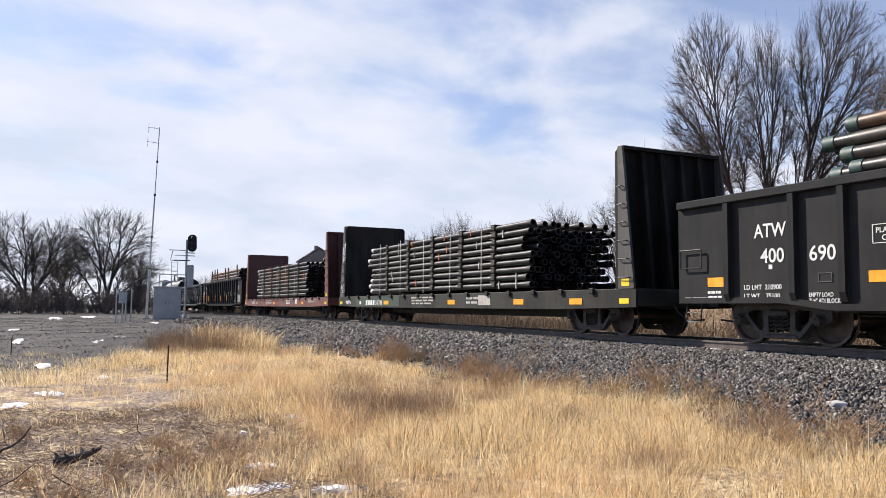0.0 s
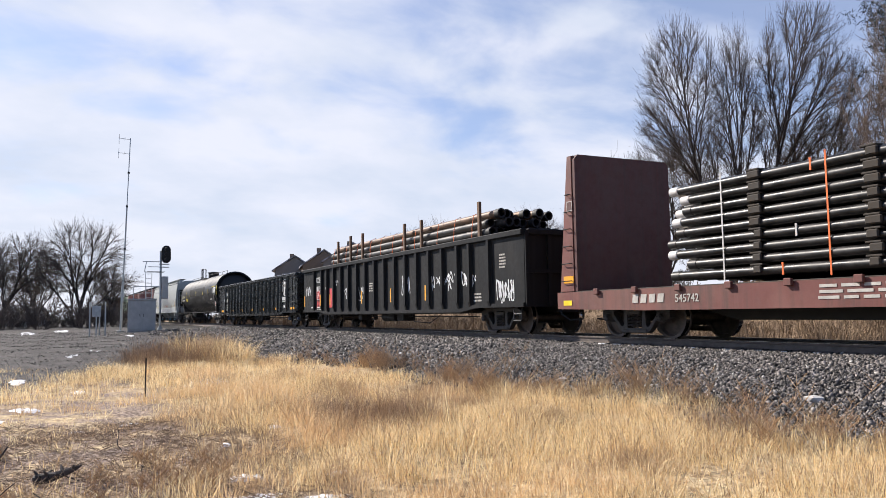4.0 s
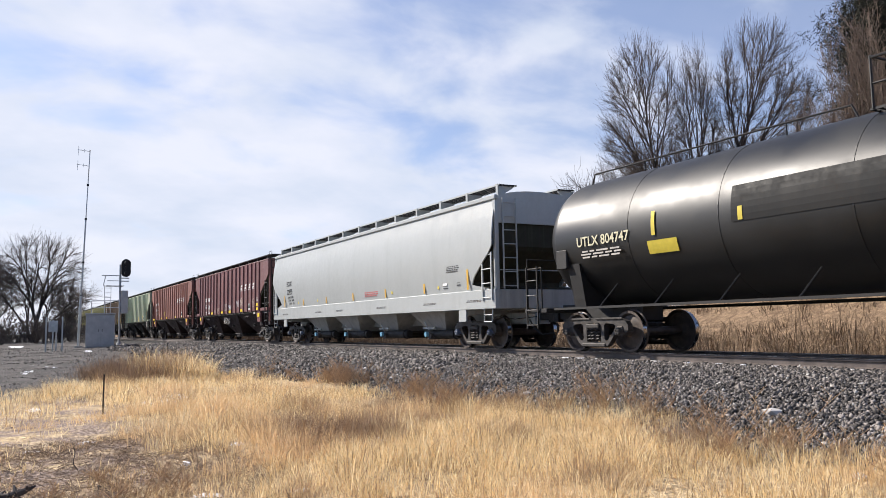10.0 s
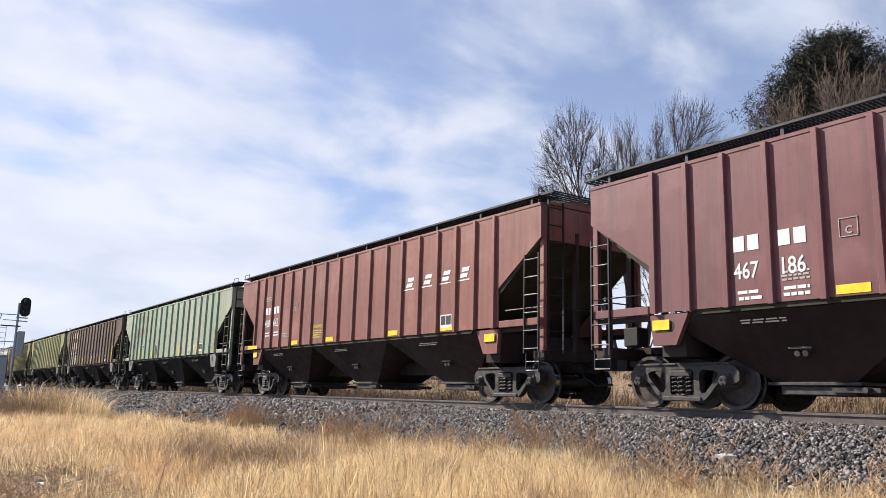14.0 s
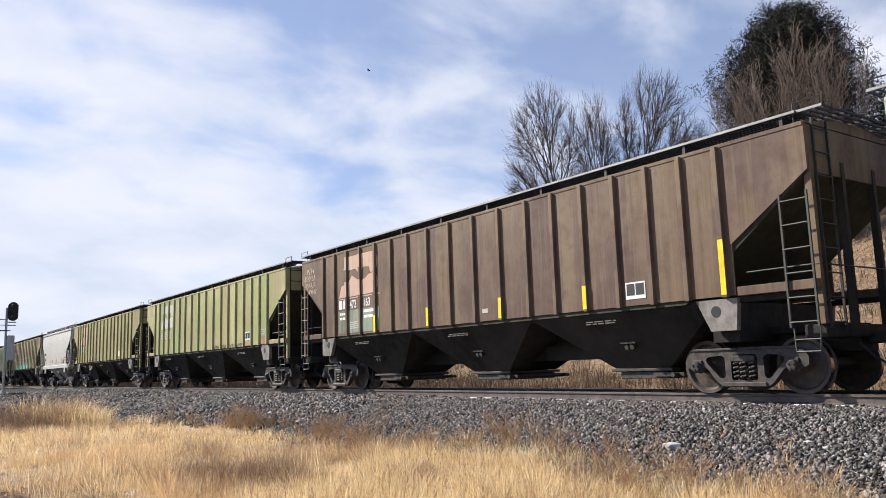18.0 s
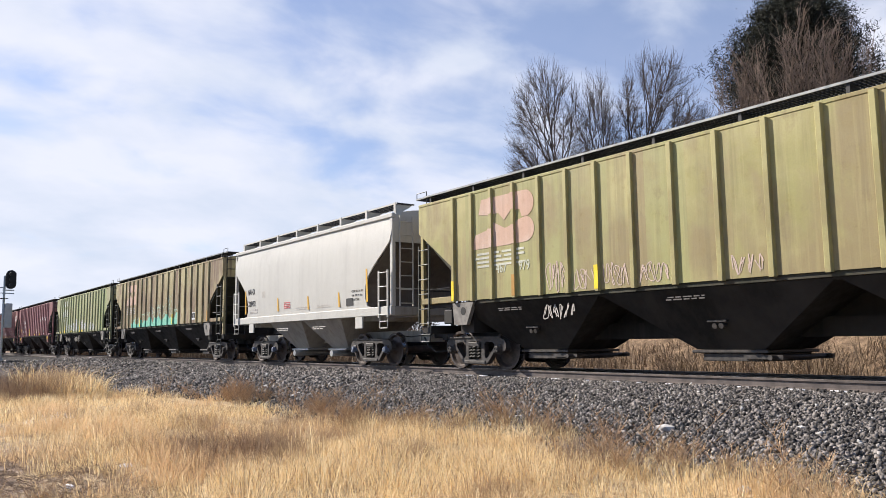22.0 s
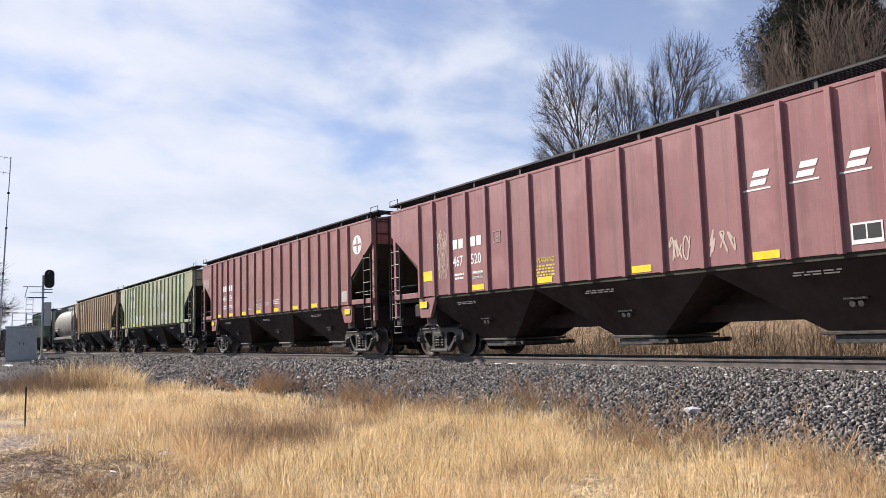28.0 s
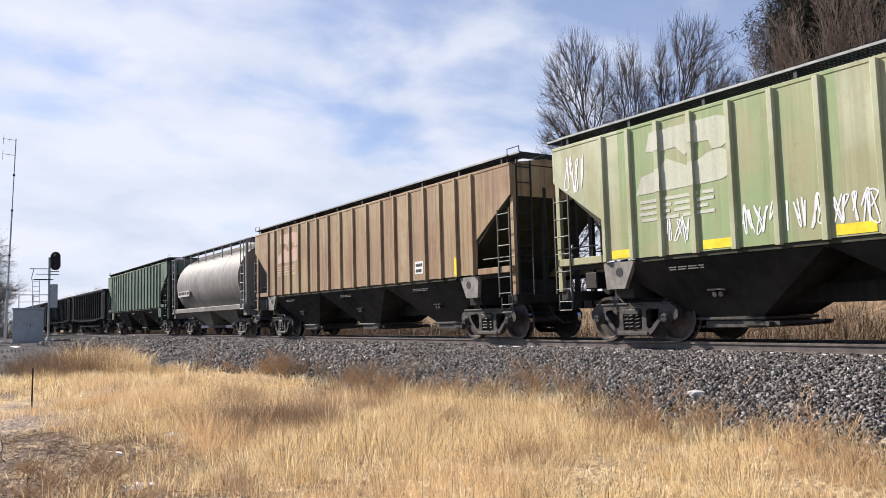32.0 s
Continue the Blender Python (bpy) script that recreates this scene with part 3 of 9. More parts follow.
def flat(parent, name, outline, mat, y=-SIDE - 0.004, label="", thick=0.003):
    """A flat mark on the near side: an outline of (x, z)."""
    return part(name, Shape().prism(outline, y - thick, y), mat, parent, label)


def rect(parent, name, x, z, w, h, mat, y=-SIDE - 0.004, label="", lean=0.0):
    return flat(parent, name, [(x, z), (x + w, z), (x + w + lean, z + h), (x + lean, z + h)], mat, y, label)


def bars(parent, x, z, w, h, rows, mat, seed, y=-SIDE - 0.004, name="stencil_text", words=3):
    """Writing too small to read: rows of short bars."""
    r, s = random.Random(seed), Shape()
    for k in range(rows):
        zz = z - k * h * 1.9
        a = x + r.uniform(0, 0.06) * w
        while a < x + w * r.uniform(0.82, 1.0):
            b = min(x + w, a + w / words * r.uniform(0.35, 0.95))
            if b - a > 0.02:
                s.box(a, b, y - 0.003, y, zz, zz + h)
            a = b + w * 0.05
    return part(name, s, mat, parent)


def jagged(parent, x0, x1, z0, z1, n, mat, seed, width=0.017, y=-SIDE - 0.0065):
    """Thin sprayed outlines: n long, nearly straight strokes that cross each other."""
    r, s = random.Random(seed), Shape()
    for k in range(n):
        p, q = Vector((r.uniform(x0, x1), z0)), Vector((r.uniform(x0, x1), z0 + (z1 - z0) * r.uniform(0.35, 1.0)))
        if k % 3 == 1:
            p, q = Vector((x0, z0 + (z1 - z0) * r.uniform(0.15, 0.8))), Vector((x1, z0 + (z1 - z0) * r.uniform(0.25, 1.0)))
        bow = (q - p).length * r.uniform(-0.10, 0.10)
        d = (q - p).normalized()
        side = Vector((-d.y, d.x))
        vs = []
        for i in range(7):
            t = i / 6
            c = p.lerp(q, t) + side * bow * 4 * t * (1 - t)
            c.x = min(max(c.x, x0), x1)
            for e in (-0.5, 0.5):
                vs.append((c.x + side.x * width * e, y - 0.0005 * k, c.y + side.y * width * e))
        s.add(vs, [(2 * i, 2 * i + 1, 2 * i + 3, 2 * i + 2) for i in range(6)])
    return part("graffiti", s, mat, parent)


def scribble(parent, x, z, w, h, n, mat, seed, y=-SIDE - 0.005, width=0.035, name="graffiti", label=""):
    """Sprayed strokes: n looping figures side by side, which spell nothing."""
    r, s = random.Random(seed), Shape()
    for k in range(n):
        cx, cw = x + w * k / n, w / n * 1.15
        pts = [Vector((cx + cw * r.uniform(0.0, 1.0), z + h * q)) for q in ([0.05, 0.95, 0.5, 0.9, 0.1, 0.6] if r.random() < 0.5 else [0.9, 0.1, 0.15, 0.8, 0.95, 0.4])]
        for p in pts:
            p.y += h * r.uniform(-0.12, 0.12)
        line = []
        for i in range(len(pts) - 1):
            a, b, c, d = pts[max(i - 1, 0)], pts[i], pts[i + 1], pts[min(i + 2, len(pts) - 1)]
            for j in range(6):
                t = j / 6
                line.append(0.5 * (2 * b + (c - a) * t + (2 * a - 5 * b + 4 * c - d) * t * t + (3 * b - a - 3 * c + d) * t ** 3))
        line.append(pts[-1])
        vs, fs = [], []
        for i, p in enumerate(line):
            d = (line[min(i + 1, len(line) - 1)] - line[max(i - 1, 0)]).normalized()
            e = Vector((-d.y, d.x)) * width * 0.5 * r.uniform(0.8, 1.2)
            yy = y - 0.0006 * k - 0.0001 * (i % 5)
            vs += [(p.x + e.x, yy, p.y + e.y), (p.x - e.x, yy, p.y - e.y)]
        s.add(vs, [(2 * i, 2 * i + 1, 2 * i + 3, 2 * i + 2) for i in range(len(line) - 1)])
    return part(name, s, mat, parent, label)


def wagon_base(name, label, front, rear, group="wagons of the freight train", category="freight wagon"):
    mid = (front + rear) / 2
    w = thing(name, label, category, group)
    w.location = (mid, TRACK_Y, 0)
    WAGONS.append((w, mid))
    return w, mid, (front - rear) / 2


def grating_mesh(length, width, mats, gap=0.12):
    """A walkway of open grating, its middle at the origin."""
    s = Shape()
    for y in (-width / 2, width / 2):
        s.box(-length / 2, length / 2, y - 0.012, y + 0.012, -0.02, 0.02)
    m = len(s.f)
    for y in (-width / 4, 0, width / 4):
        s.box(-length / 2, length / 2, y - 0.006, y + 0.006, -0.02, 0.015)
    n = int(length / gap)
    for k in range(n + 1):
        x = -length / 2 + length * k / n
        s.box(x - 0.012, x + 0.012, -width / 2, width / 2, -0.018, 0.012)
    s.mi = [0] * m + [1] * (len(s.f) - m)
    return mesh_of("running_board", s, [mats, gear_black])


def bracket_mesh(mats):
    s = Shape()
    s.prism([(0.02, 0.06), (0.05, 0.06), (0.48, 0.17), (0.48, 0.205), (0.02, 0.205)], -0.015, 0.015, "x")
    s.box(-0.03, 0.03, 0.0, 0.03, 0.0, 0.21)
    return mesh_of("bracket", s, mats)


# hopper end paint: shade under the overhang put into the colour, with some grime
end_shade_grime = paint("end_shade_grime", (0.040, 0.042, 0.030), (0.075, 0.075, 0.055), 0.4, 0.75, 0.5, spec=0.15)
plate_pale = plain("plate_pale", (0.20, 0.185, 0.165), 0.7, 0, 0.4, 5.0)

# ---------------------------------------------------------------- ribbed covered hopper, three bays
TOP, BOT, RIB = 4.06, 1.60, 0.062
POST_AT = (0.465, 1.385, 2.28, 3.08, 3.90, 4.72, 5.49, 6.22, 6.94)      # side posts from the middle of a hopper 16.92 m long
POSTS = 18


def hopper(label, front, rear, coat, under, steel, boards=None):
    w, mid, half = wagon_base("covered_hopper", label, front, rear, category="covered hopper")
    cut = 1.39
    w["half"] = half
    frames = ladder_steel if boards else steel
    # the tub inside: end plates, slope sheets and floor
    tub = [(-half + 0.03, TOP), (half - 0.03, TOP), (half - 0.03, 3.36), (half - 2.4, 1.52), (-half + 2.4, 1.52), (-half + 0.03, 3.36)]
    part("tub", Shape().prism(tub, -SIDE + 0.035, SIDE - 0.035), end_shade_grime, w, "slope sheets and end plates with shade and grime painted in")
    sheet = [(-half, TOP), (half, TOP), (half, 3.39), (half - cut, 2.44), (half - cut, BOT), (-half + cut, BOT), (-half + cut, 2.44), (-half, 3.39)]
    for side in (-1, 1):
        part("side_sheet", Shape().prism(sheet, side * SIDE, side * (SIDE - 0.03)), coat, w)
        part("side_sill", Shape().box(-half + 0.05, half - 0.05, min(side * 1.44, side * 1.34), max(side * 1.44, side * 1.34), BOT - 0.12, BOT - 0.02, c=0.008), under, w)
        part("top_chord", Shape().box(-half, half, min(side * (SIDE + 0.012), side * (SIDE - 0.05)), max(side * (SIDE + 0.012), side * (SIDE - 0.05)), TOP + 0.002, TOP + 0.075, c=0.012), coat, w)
        for e in (-1, 1):
            part("corner_sill", Shape().box(*sorted((e * (half - 0.01), e * (half - cut + 0.03))), *sorted((side * (SIDE + 0.004), side * (SIDE - 0.10))), BOT - 0.02, BOT + 0.13, c=0.01), coat, w)
    rib = cached(("rib", coat.name), lambda: mesh_of("side_post", Shape().prism([(-0.062, 0.0), (-0.05, -RIB + 0.01), (-0.04, -RIB), (0.04, -RIB), (0.05, -RIB + 0.01), (0.062, 0.0)], BOT - 0.02, TOP + 0.03, "z"), coat))
    for k in range(POSTS):
        x = post_x(half, k)
        part("side_post", rib, None, w, at=pose(x, -SIDE, 0))
        part("side_post", rib, None, w, at=pose(x, SIDE, 0, 0, 0, 180))
    # roof, hatch and walkways
    roof = [(-SIDE, TOP + 0.07), (SIDE, TOP + 0.07), (0.42, TOP + 0.24), (-0.42, TOP + 0.24)]
    part("roof", Shape().prism(roof, -half + 0.02, half - 0.02, "x"), coat, w)
    hl = (2 * half - 1.6) / 5
    hatch = cached(("hatch", round(hl, 2)), lambda: mesh_of("hatch_cover", Shape().prism([(-0.34, 0), (-0.30, 0.09), (0.30, 0.09), (0.34, 0)], -hl / 2 + 0.03, hl / 2 - 0.03, "x"), galvanised))
    for k in range(5):
        part("hatch_cover", hatch, None, w, "weathered steel trough hatch", at=pose(-half + 0.8 + hl * (k + 0.5), 0, TOP + 0.24))
    walk_steel = boards or steel
    board = cached(("board", round(half, 2), walk_steel.name), lambda: grating_mesh(2 * half - 0.3, 0.52, walk_steel, 0.07))
    brk = cached(("bracket", steel.name), lambda: bracket_mesh(steel))
    for side in (-1, 1):
        b = part("running_board", board, None, w, "galvanised open grating walkway", at=pose(0, side * 1.20, TOP + 0.27))
        for k in range(10):
            x = -half + 0.4 + (2 * half - 0.8) * k / 9
            part("bracket", brk, None, b, at=pose(x, side * 0.24, -0.235, 0, 0, 0 if side < 0 else 180))
    cross = cached(("cross_board", walk_steel.name), lambda: grating_mesh(0.5, 2.85, walk_steel, 0.12))
    for e in (-1, 1):
        part("end_walkway", cross, None, w, at=pose(e * (half + 0.02), 0, TOP + 0.27))
        s = Shape()
        s.rod([(e * (half + 0.24), -1.42, TOP + 0.28), (e * (half + 0.24), -1.42, TOP + 0.42), (e * (half - 0.2), -1.42, TOP + 0.42), (e * (half - 0.2), -1.42, TOP + 0.1)], 0.011, 5)
        part("roof_grab", s, steel, w)
    # underframe
    part("centre_sill", Shape().box(-half + 0.1, half - 0.1, -0.26, 0.26, 0.66, 0.98).box(-half + 2.0, half - 2.0, -0.12, 0.12, 0.98, 1.5), under, w)
    for e in (-1, 1):
        s = Shape().box(min(e * half, e * (half - 0.35)), max(e * half, e * (half - 0.35)), -1.42, 1.42, 0.86, 1.06, c=0.015)
        s.box(min(e * (half - 0.3), e * (half - 2.6)), max(e * (half - 0.3), e * (half - 2.6)), -0.5, 0.5, 0.98, 1.1)
        s.box(min(e * (half - 1.5), e * (half - 2.0)), max(e * (half - 1.5), e * (half - 2.0)), -1.35, 1.35, 0.86, 1.5)
        part("end_sill", s, under, w)
        for y in (-1.42, -0.5, 0.5, 1.42):
            part("end_post", Shape().box(min(e * (half + 0.012), e * (half - 0.10)), max(e * (half + 0.012), e * (half - 0.10)), y - 0.045, y + 0.045, 1.06, 3.6), under if abs(y) < 1 else coat, w)
        part("end_plate", Shape().prism([(-SIDE + 0.035, TOP + 0.04), (SIDE - 0.035, TOP + 0.04), (SIDE - 0.035, 3.36), (-SIDE + 0.035, 3.36)], *sorted((e * (half - 0.028), e * (half - 0.005))), "x"), coat, w, "upper end plate")
        for side in (-1, 1):
            # jacking plate with a round hole
            px = half - 1.40
            ys = (side * (SIDE - 0.02), side * (SIDE - 0.12))
            pl = part("jacking_plate", Shape().prism([(e * (px + 0.02), 1.56), (e * (px - 0.78), 1.56), (e * (px - 0.52), 1.04), (e * (px - 0.04), 1.04)], *ys), plate_pale if boards else coat, w, "jacking plate with a round hole")
            part("hole", Shape().tube((e * (px - 0.40), side * (SIDE - 0.016), 1.36), (e * (px - 0.40), side * (SIDE - 0.05), 1.36), 0.095, 16), gear_black, pl)
            if side < 0:
                lad = cached(("ladder", frames.name), lambda: ladder_mesh(2.05, 0.44, 0.37, frames))
                part("side_ladder", lad, None, w, at=pose(half - 0.48 if e > 0 else -half + 0.03, -SIDE - 0.012, 1.02))
                st = cached(("step", frames.name), lambda: step_mesh(frames))
                part("stirrup_step", st, None, w, at=pose(half - 0.46 if e > 0 else -half + 0.05, -SIDE + 0.02, 1.02))
        el = cached(("end_ladder", steel.name), lambda: ladder_mesh(3.2, 0.42, 0.37, steel))
        part("end_ladder", el, None, w, at=pose(e * (half + 0.03), -1.36 if e > 0 else 1.36, 1.0, 0, 0, 90 * e))
        part("platform_rail", Shape().rod([(e * (half + 0.02), -1.4, 1.95), (e * (half + 0.02), 1.4, 1.95)], 0.014, 5).rod([(e * (half - 1.2), -1.46, 1.95), (e * half, -1.46, 1.95)], 0.014, 5), steel, w)
    # brake gear on the rear end
    br = part("brake_reservoir", Shape().tube((-half + 0.7, 0.6, 1.3), (-half + 1.5, 0.6, 1.3), 0.16, 12), gear_black, w)
    part("brake_valve", Shape().box(-half + 0.25, -half + 0.6, -0.95, -0.65, 1.1, 1.45, c=0.02), gear_black, w)
    part("brake_wheel", Shape().lathe([(-0.02, 0.24), (0.0, 0.28), (0.02, 0.24), (-0.02, 0.24)], 16, "x", (-half - 0.10, 0.6, 2.5)).rod([(-half - 0.1, 0.34, 2.5), (-half - 0.1, 0.86, 2.5)], 0.015, 5).rod([(-half - 0.1, 0.6, 2.24), (-half - 0.1, 0.6, 2.76)], 0.015, 5), gear_black, br)
    # three bays with their gates
    for bx in (-4.6, 0.0, 4.6):
        s = Shape()
        a, b = [(-2.28, -1.46), (2.28, -1.46), (2.28, 1.46), (-2.28, 1.46)], [(-0.66, -0.74), (0.66, -0.74), (0.66, 0.74), (-0.66, 0.74)]
        s.add([(bx + x, y, 1.50) for x, y in a] + [(bx + x, y, 0.46) for x, y in b], [(0, 1, 2, 3), (7, 6, 5, 4), (0, 1, 5, 4), (1, 2, 6, 5), (2, 3, 7, 6), (3, 0, 4, 7)])
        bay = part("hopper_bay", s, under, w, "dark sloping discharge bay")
        g = Shape().box(bx - 0.74, bx + 0.74, -0.80, 0.80, 0.40, 0.455, c=0.01).box(bx - 0.55, bx + 0.62, -0.74, 0.74, 0.26, 0.395, c=0.01)
        g.box(bx + 0.3, bx + 1.0, -0.80, -0.72, 0.30, 0.37).box(bx + 0.3, bx + 1.0, 0.72, 0.80, 0.30, 0.37).tube((bx + 0.86, -0.95, 0.33), (bx + 0.86, 0.95, 0.33), 0.045, 8)
        part("outlet_gate", g, truck_steel, bay, "steel slide gate")
        v = Shape().tube((bx + 0.0, -1.16, 0.86), (bx + 0.0, -1.06, 0.88), 0.05, 8).tube((bx + 0.13, -1.16, 0.86), (bx + 0.13, -1.06, 0.88), 0.05, 8).box(bx - 0.12, bx + 0.25, -1.19, -1.12, 0.93, 0.96)
        part("vibrator_bracket", v, truck_steel, bay)
        bars(w, bx - 0.75, 1.36, 0.8, 0.022, 2, letter_dim, int(bx) + 77, y=-1.455)
    couplers(w, half)
    for e in (-1, 1):
        truck(w, e * (half - 1.66), mid)
    return w, half


def yellow_marks(w, half, xs, upright, z=BOT + 0.02, y=-SIDE - RIB - 0.004, mat=None):
    """Reflectors, on the posts when upright, on the sheets when lying."""
    for x in xs:
        if upright:
            rect(w, "reflector", x - 0.05, z, 0.10, 0.46, mat or reflector_yellow, y, "yellow reflector strip")
        else:
            rect(w, "reflector", x - 0.22, z, 0.44, 0.13, mat or reflector_yellow, -SIDE - 0.004, "yellow reflector strip")


def post_x(half, k):
    at = POST_AT[k - 9] if k > 8 else -POST_AT[8 - k] if k >= 0 else -POST_AT[8] + 0.8 * k
    return at * half / 8.46


def emblem(w, x, z, mat, k=1.0):
    """The old owner's mark: two lobes, one above the other, parted by a zigzag gap."""
    def arc(cx, cz, r, a0, a1):
        return [(cx + r * math.cos(radians(a)), cz + r * math.sin(radians(a))) for a in range(a0, a1 - 1, -15)]
    up = [(0.28, 0.79), (0.38, 1.13), (1.70, 1.13)] + arc(1.86, 0.84, 0.29, 90, -75) + [(1.76, 0.57), (1.70, 0.73), (1.40, 0.75), (1.18, 0.56), (0.98, 0.75), (0.62, 0.74)]
    lo = [(0.0, 0.0), (0.14, 0.33), (0.56, 0.40), (0.76, 0.58), (1.20, 0.38), (1.50, 0.44), (1.66, 0.52)] + arc(1.88, 0.28, 0.27, 105, -90) + [(1.5, 0.0)]
    half = w["half"]
    for shape in (up, lo):
        flat(w, "emblem", [(x + p * k, z + q * k) for p, q in shape], mat, label="faded painted emblem")
    for j in range(POSTS):
        d = (post_x(half, j) - x) / k
        if 0.1 < d < 1.95:
            for c, e in ((0.0, 0.42), (0.76, 1.13)):
                if c or d > 0.1:
                    rect(w, "emblem", x + d * k - 0.052, z + c * k, 0.104, (e - c) * k, mat, -SIDE - RIB - 0.003, "faded painted emblem")


def slant_mark(w, half, k0, z, mat, size=0.24):
    """The owner's italic mark: a leaning block in each of four panels, underlined."""
    for j in range(4):
        xm = (post_x(half, k0 + j) + post_x(half, k0 + j + 1)) / 2
        a = xm - 0.22
        zz = z + 0.0 * j
        for lo, hi in ((0.0, 0.40), (0.58, 1.0)):
            p, q = 0.10 * lo, 0.10 * hi
            flat(w, "owner_mark", [(a + p, zz + size * lo), (a + 0.28 + p, zz + size * lo), (a + 0.28 + q, zz + size * hi), (a + q, zz + size * hi)], mat, label="white italic painted mark")
        rect(w, "underline", a - 0.12, zz - 0.075, 0.50, 0.03, mat)


# faded or fresh coats of the ribbed hoppers
black_under = paint("black_under", (0.016, 0.0155, 0.015), (0.034, 0.032, 0.030), 0.35, 0.6, 0.3, spec=0.15)
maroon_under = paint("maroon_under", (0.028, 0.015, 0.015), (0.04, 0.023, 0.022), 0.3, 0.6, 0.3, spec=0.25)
steel_dark = plain("steel_dark", (0.022, 0.021, 0.021), 0.55, 0.2, 0.3)
steel_pale = plain("steel_pale", (0.27, 0.275, 0.27), 0.5, 0.4, 0.2)
ladder_steel = plain("ladder_steel", (0.060, 0.062, 0.052), 0.6, 0.2, 0.4)
# fading in the maroon and red coats also stands in for mottled tree shade
coat_maroon = paint("coat_maroon", (0.165, 0.055, 0.056), (0.22, 0.095, 0.092), 0.35, 0.5, 0.25, bloom=(0.18, 0.073, 0.072))
coat_red = paint("coat_red", (0.27, 0.105, 0.093), (0.35, 0.175, 0.155), 0.4, 0.52, 0.22, bloom=(0.31, 0.15, 0.135))
coat_brick = paint("coat_brick", (0.25, 0.085, 0.062), (0.32, 0.145, 0.11), 0.4, 0.55, 0.3, bloom=(0.22, 0.085, 0.065))
coat_rose = paint("coat_rose", (0.255, 0.098, 0.102), (0.34, 0.165, 0.16), 0.4, 0.5, 0.25, bloom=(0.29, 0.135, 0.135))
coat_sage = paint("coat_sage", (0.29, 0.37, 0.25), (0.41, 0.45, 0.33), 0.5, 0.6, 0.3, dirt=(0.19, 0.19, 0.125), bloom=(0.36, 0.36, 0.26), tint=(0.25, 0.37, 0.225))
coat_brown = paint("coat_brown", (0.120, 0.080, 0.050), (0.175, 0.125, 0.075), 0.55, 0.65, 0.5, dirt=(0.075, 0.042, 0.030), bloom=(0.085, 0.048, 0.036), tint=(0.155, 0.105, 0.055))
coat_lime = paint("coat_lime", (0.29, 0.32, 0.115), (0.44, 0.40, 0.20), 0.55, 0.6, 0.3, dirt=(0.19, 0.175, 0.075), bloom=(0.33, 0.27, 0.13), tint=(0.23, 0.30, 0.10))
coat_olive = paint("coat_olive", (0.285, 0.27, 0.095), (0.39, 0.35, 0.155), 0.55, 0.6, 0.35, dirt=(0.17, 0.14, 0.07), bloom=(0.26, 0.205, 0.10), tint=(0.31, 0.305, 0.125))
coat_mud = paint("coat_mud", (0.29, 0.26, 0.12), (0.42, 0.37, 0.20), 0.6, 0.65, 0.7, dirt=(0.155, 0.105, 0.065), bloom=(0.165, 0.105, 0.072), tint=(0.245, 0.185, 0.10))
coat_fern = paint("coat_fern", (0.29, 0.325, 0.145), (0.43, 0.435, 0.25), 0.55, 0.6, 0.25, dirt=(0.20, 0.20, 0.10), bloom=(0.34, 0.32, 0.18), tint=(0.225, 0.295, 0.115))
coat_moss = paint("coat_moss", (0.27, 0.315, 0.18), (0.44, 0.45, 0.31), 0.6, 0.6, 0.3, dirt=(0.19, 0.19, 0.10), bloom=(0.34, 0.32, 0.18), tint=(0.21, 0.31, 0.12))
coat_tan = paint("coat_tan", (0.30, 0.205, 0.115), (0.38, 0.29, 0.18), 0.45, 0.65, 0.6, dirt=(0.15, 0.09, 0.05), bloom=(0.25, 0.15, 0.085), tint=(0.33, 0.235, 0.12))
coat_pine = paint("coat_pine", (0.065, 0.115, 0.075), (0.14, 0.18, 0.13), 0.5, 0.6, 0.3)

# ---------------------------------------------------------------- smooth-sided hoppers


def shell_profile(z_low, z_high, bulge, shoulder):
    """Half a cross section, from the sill up to the roof's edge: (y, z)."""
    pts = []
    for k in range(13):
        t = k / 12
        z = z_low + (z_high - z_low) * t
        y = SIDE - 0.02 + bulge * math.sin(math.pi * min(1, t * 1.05)) - shoulder * max(0, t - 0.72) ** 2 * 9
        pts.append((y, z))
    return pts


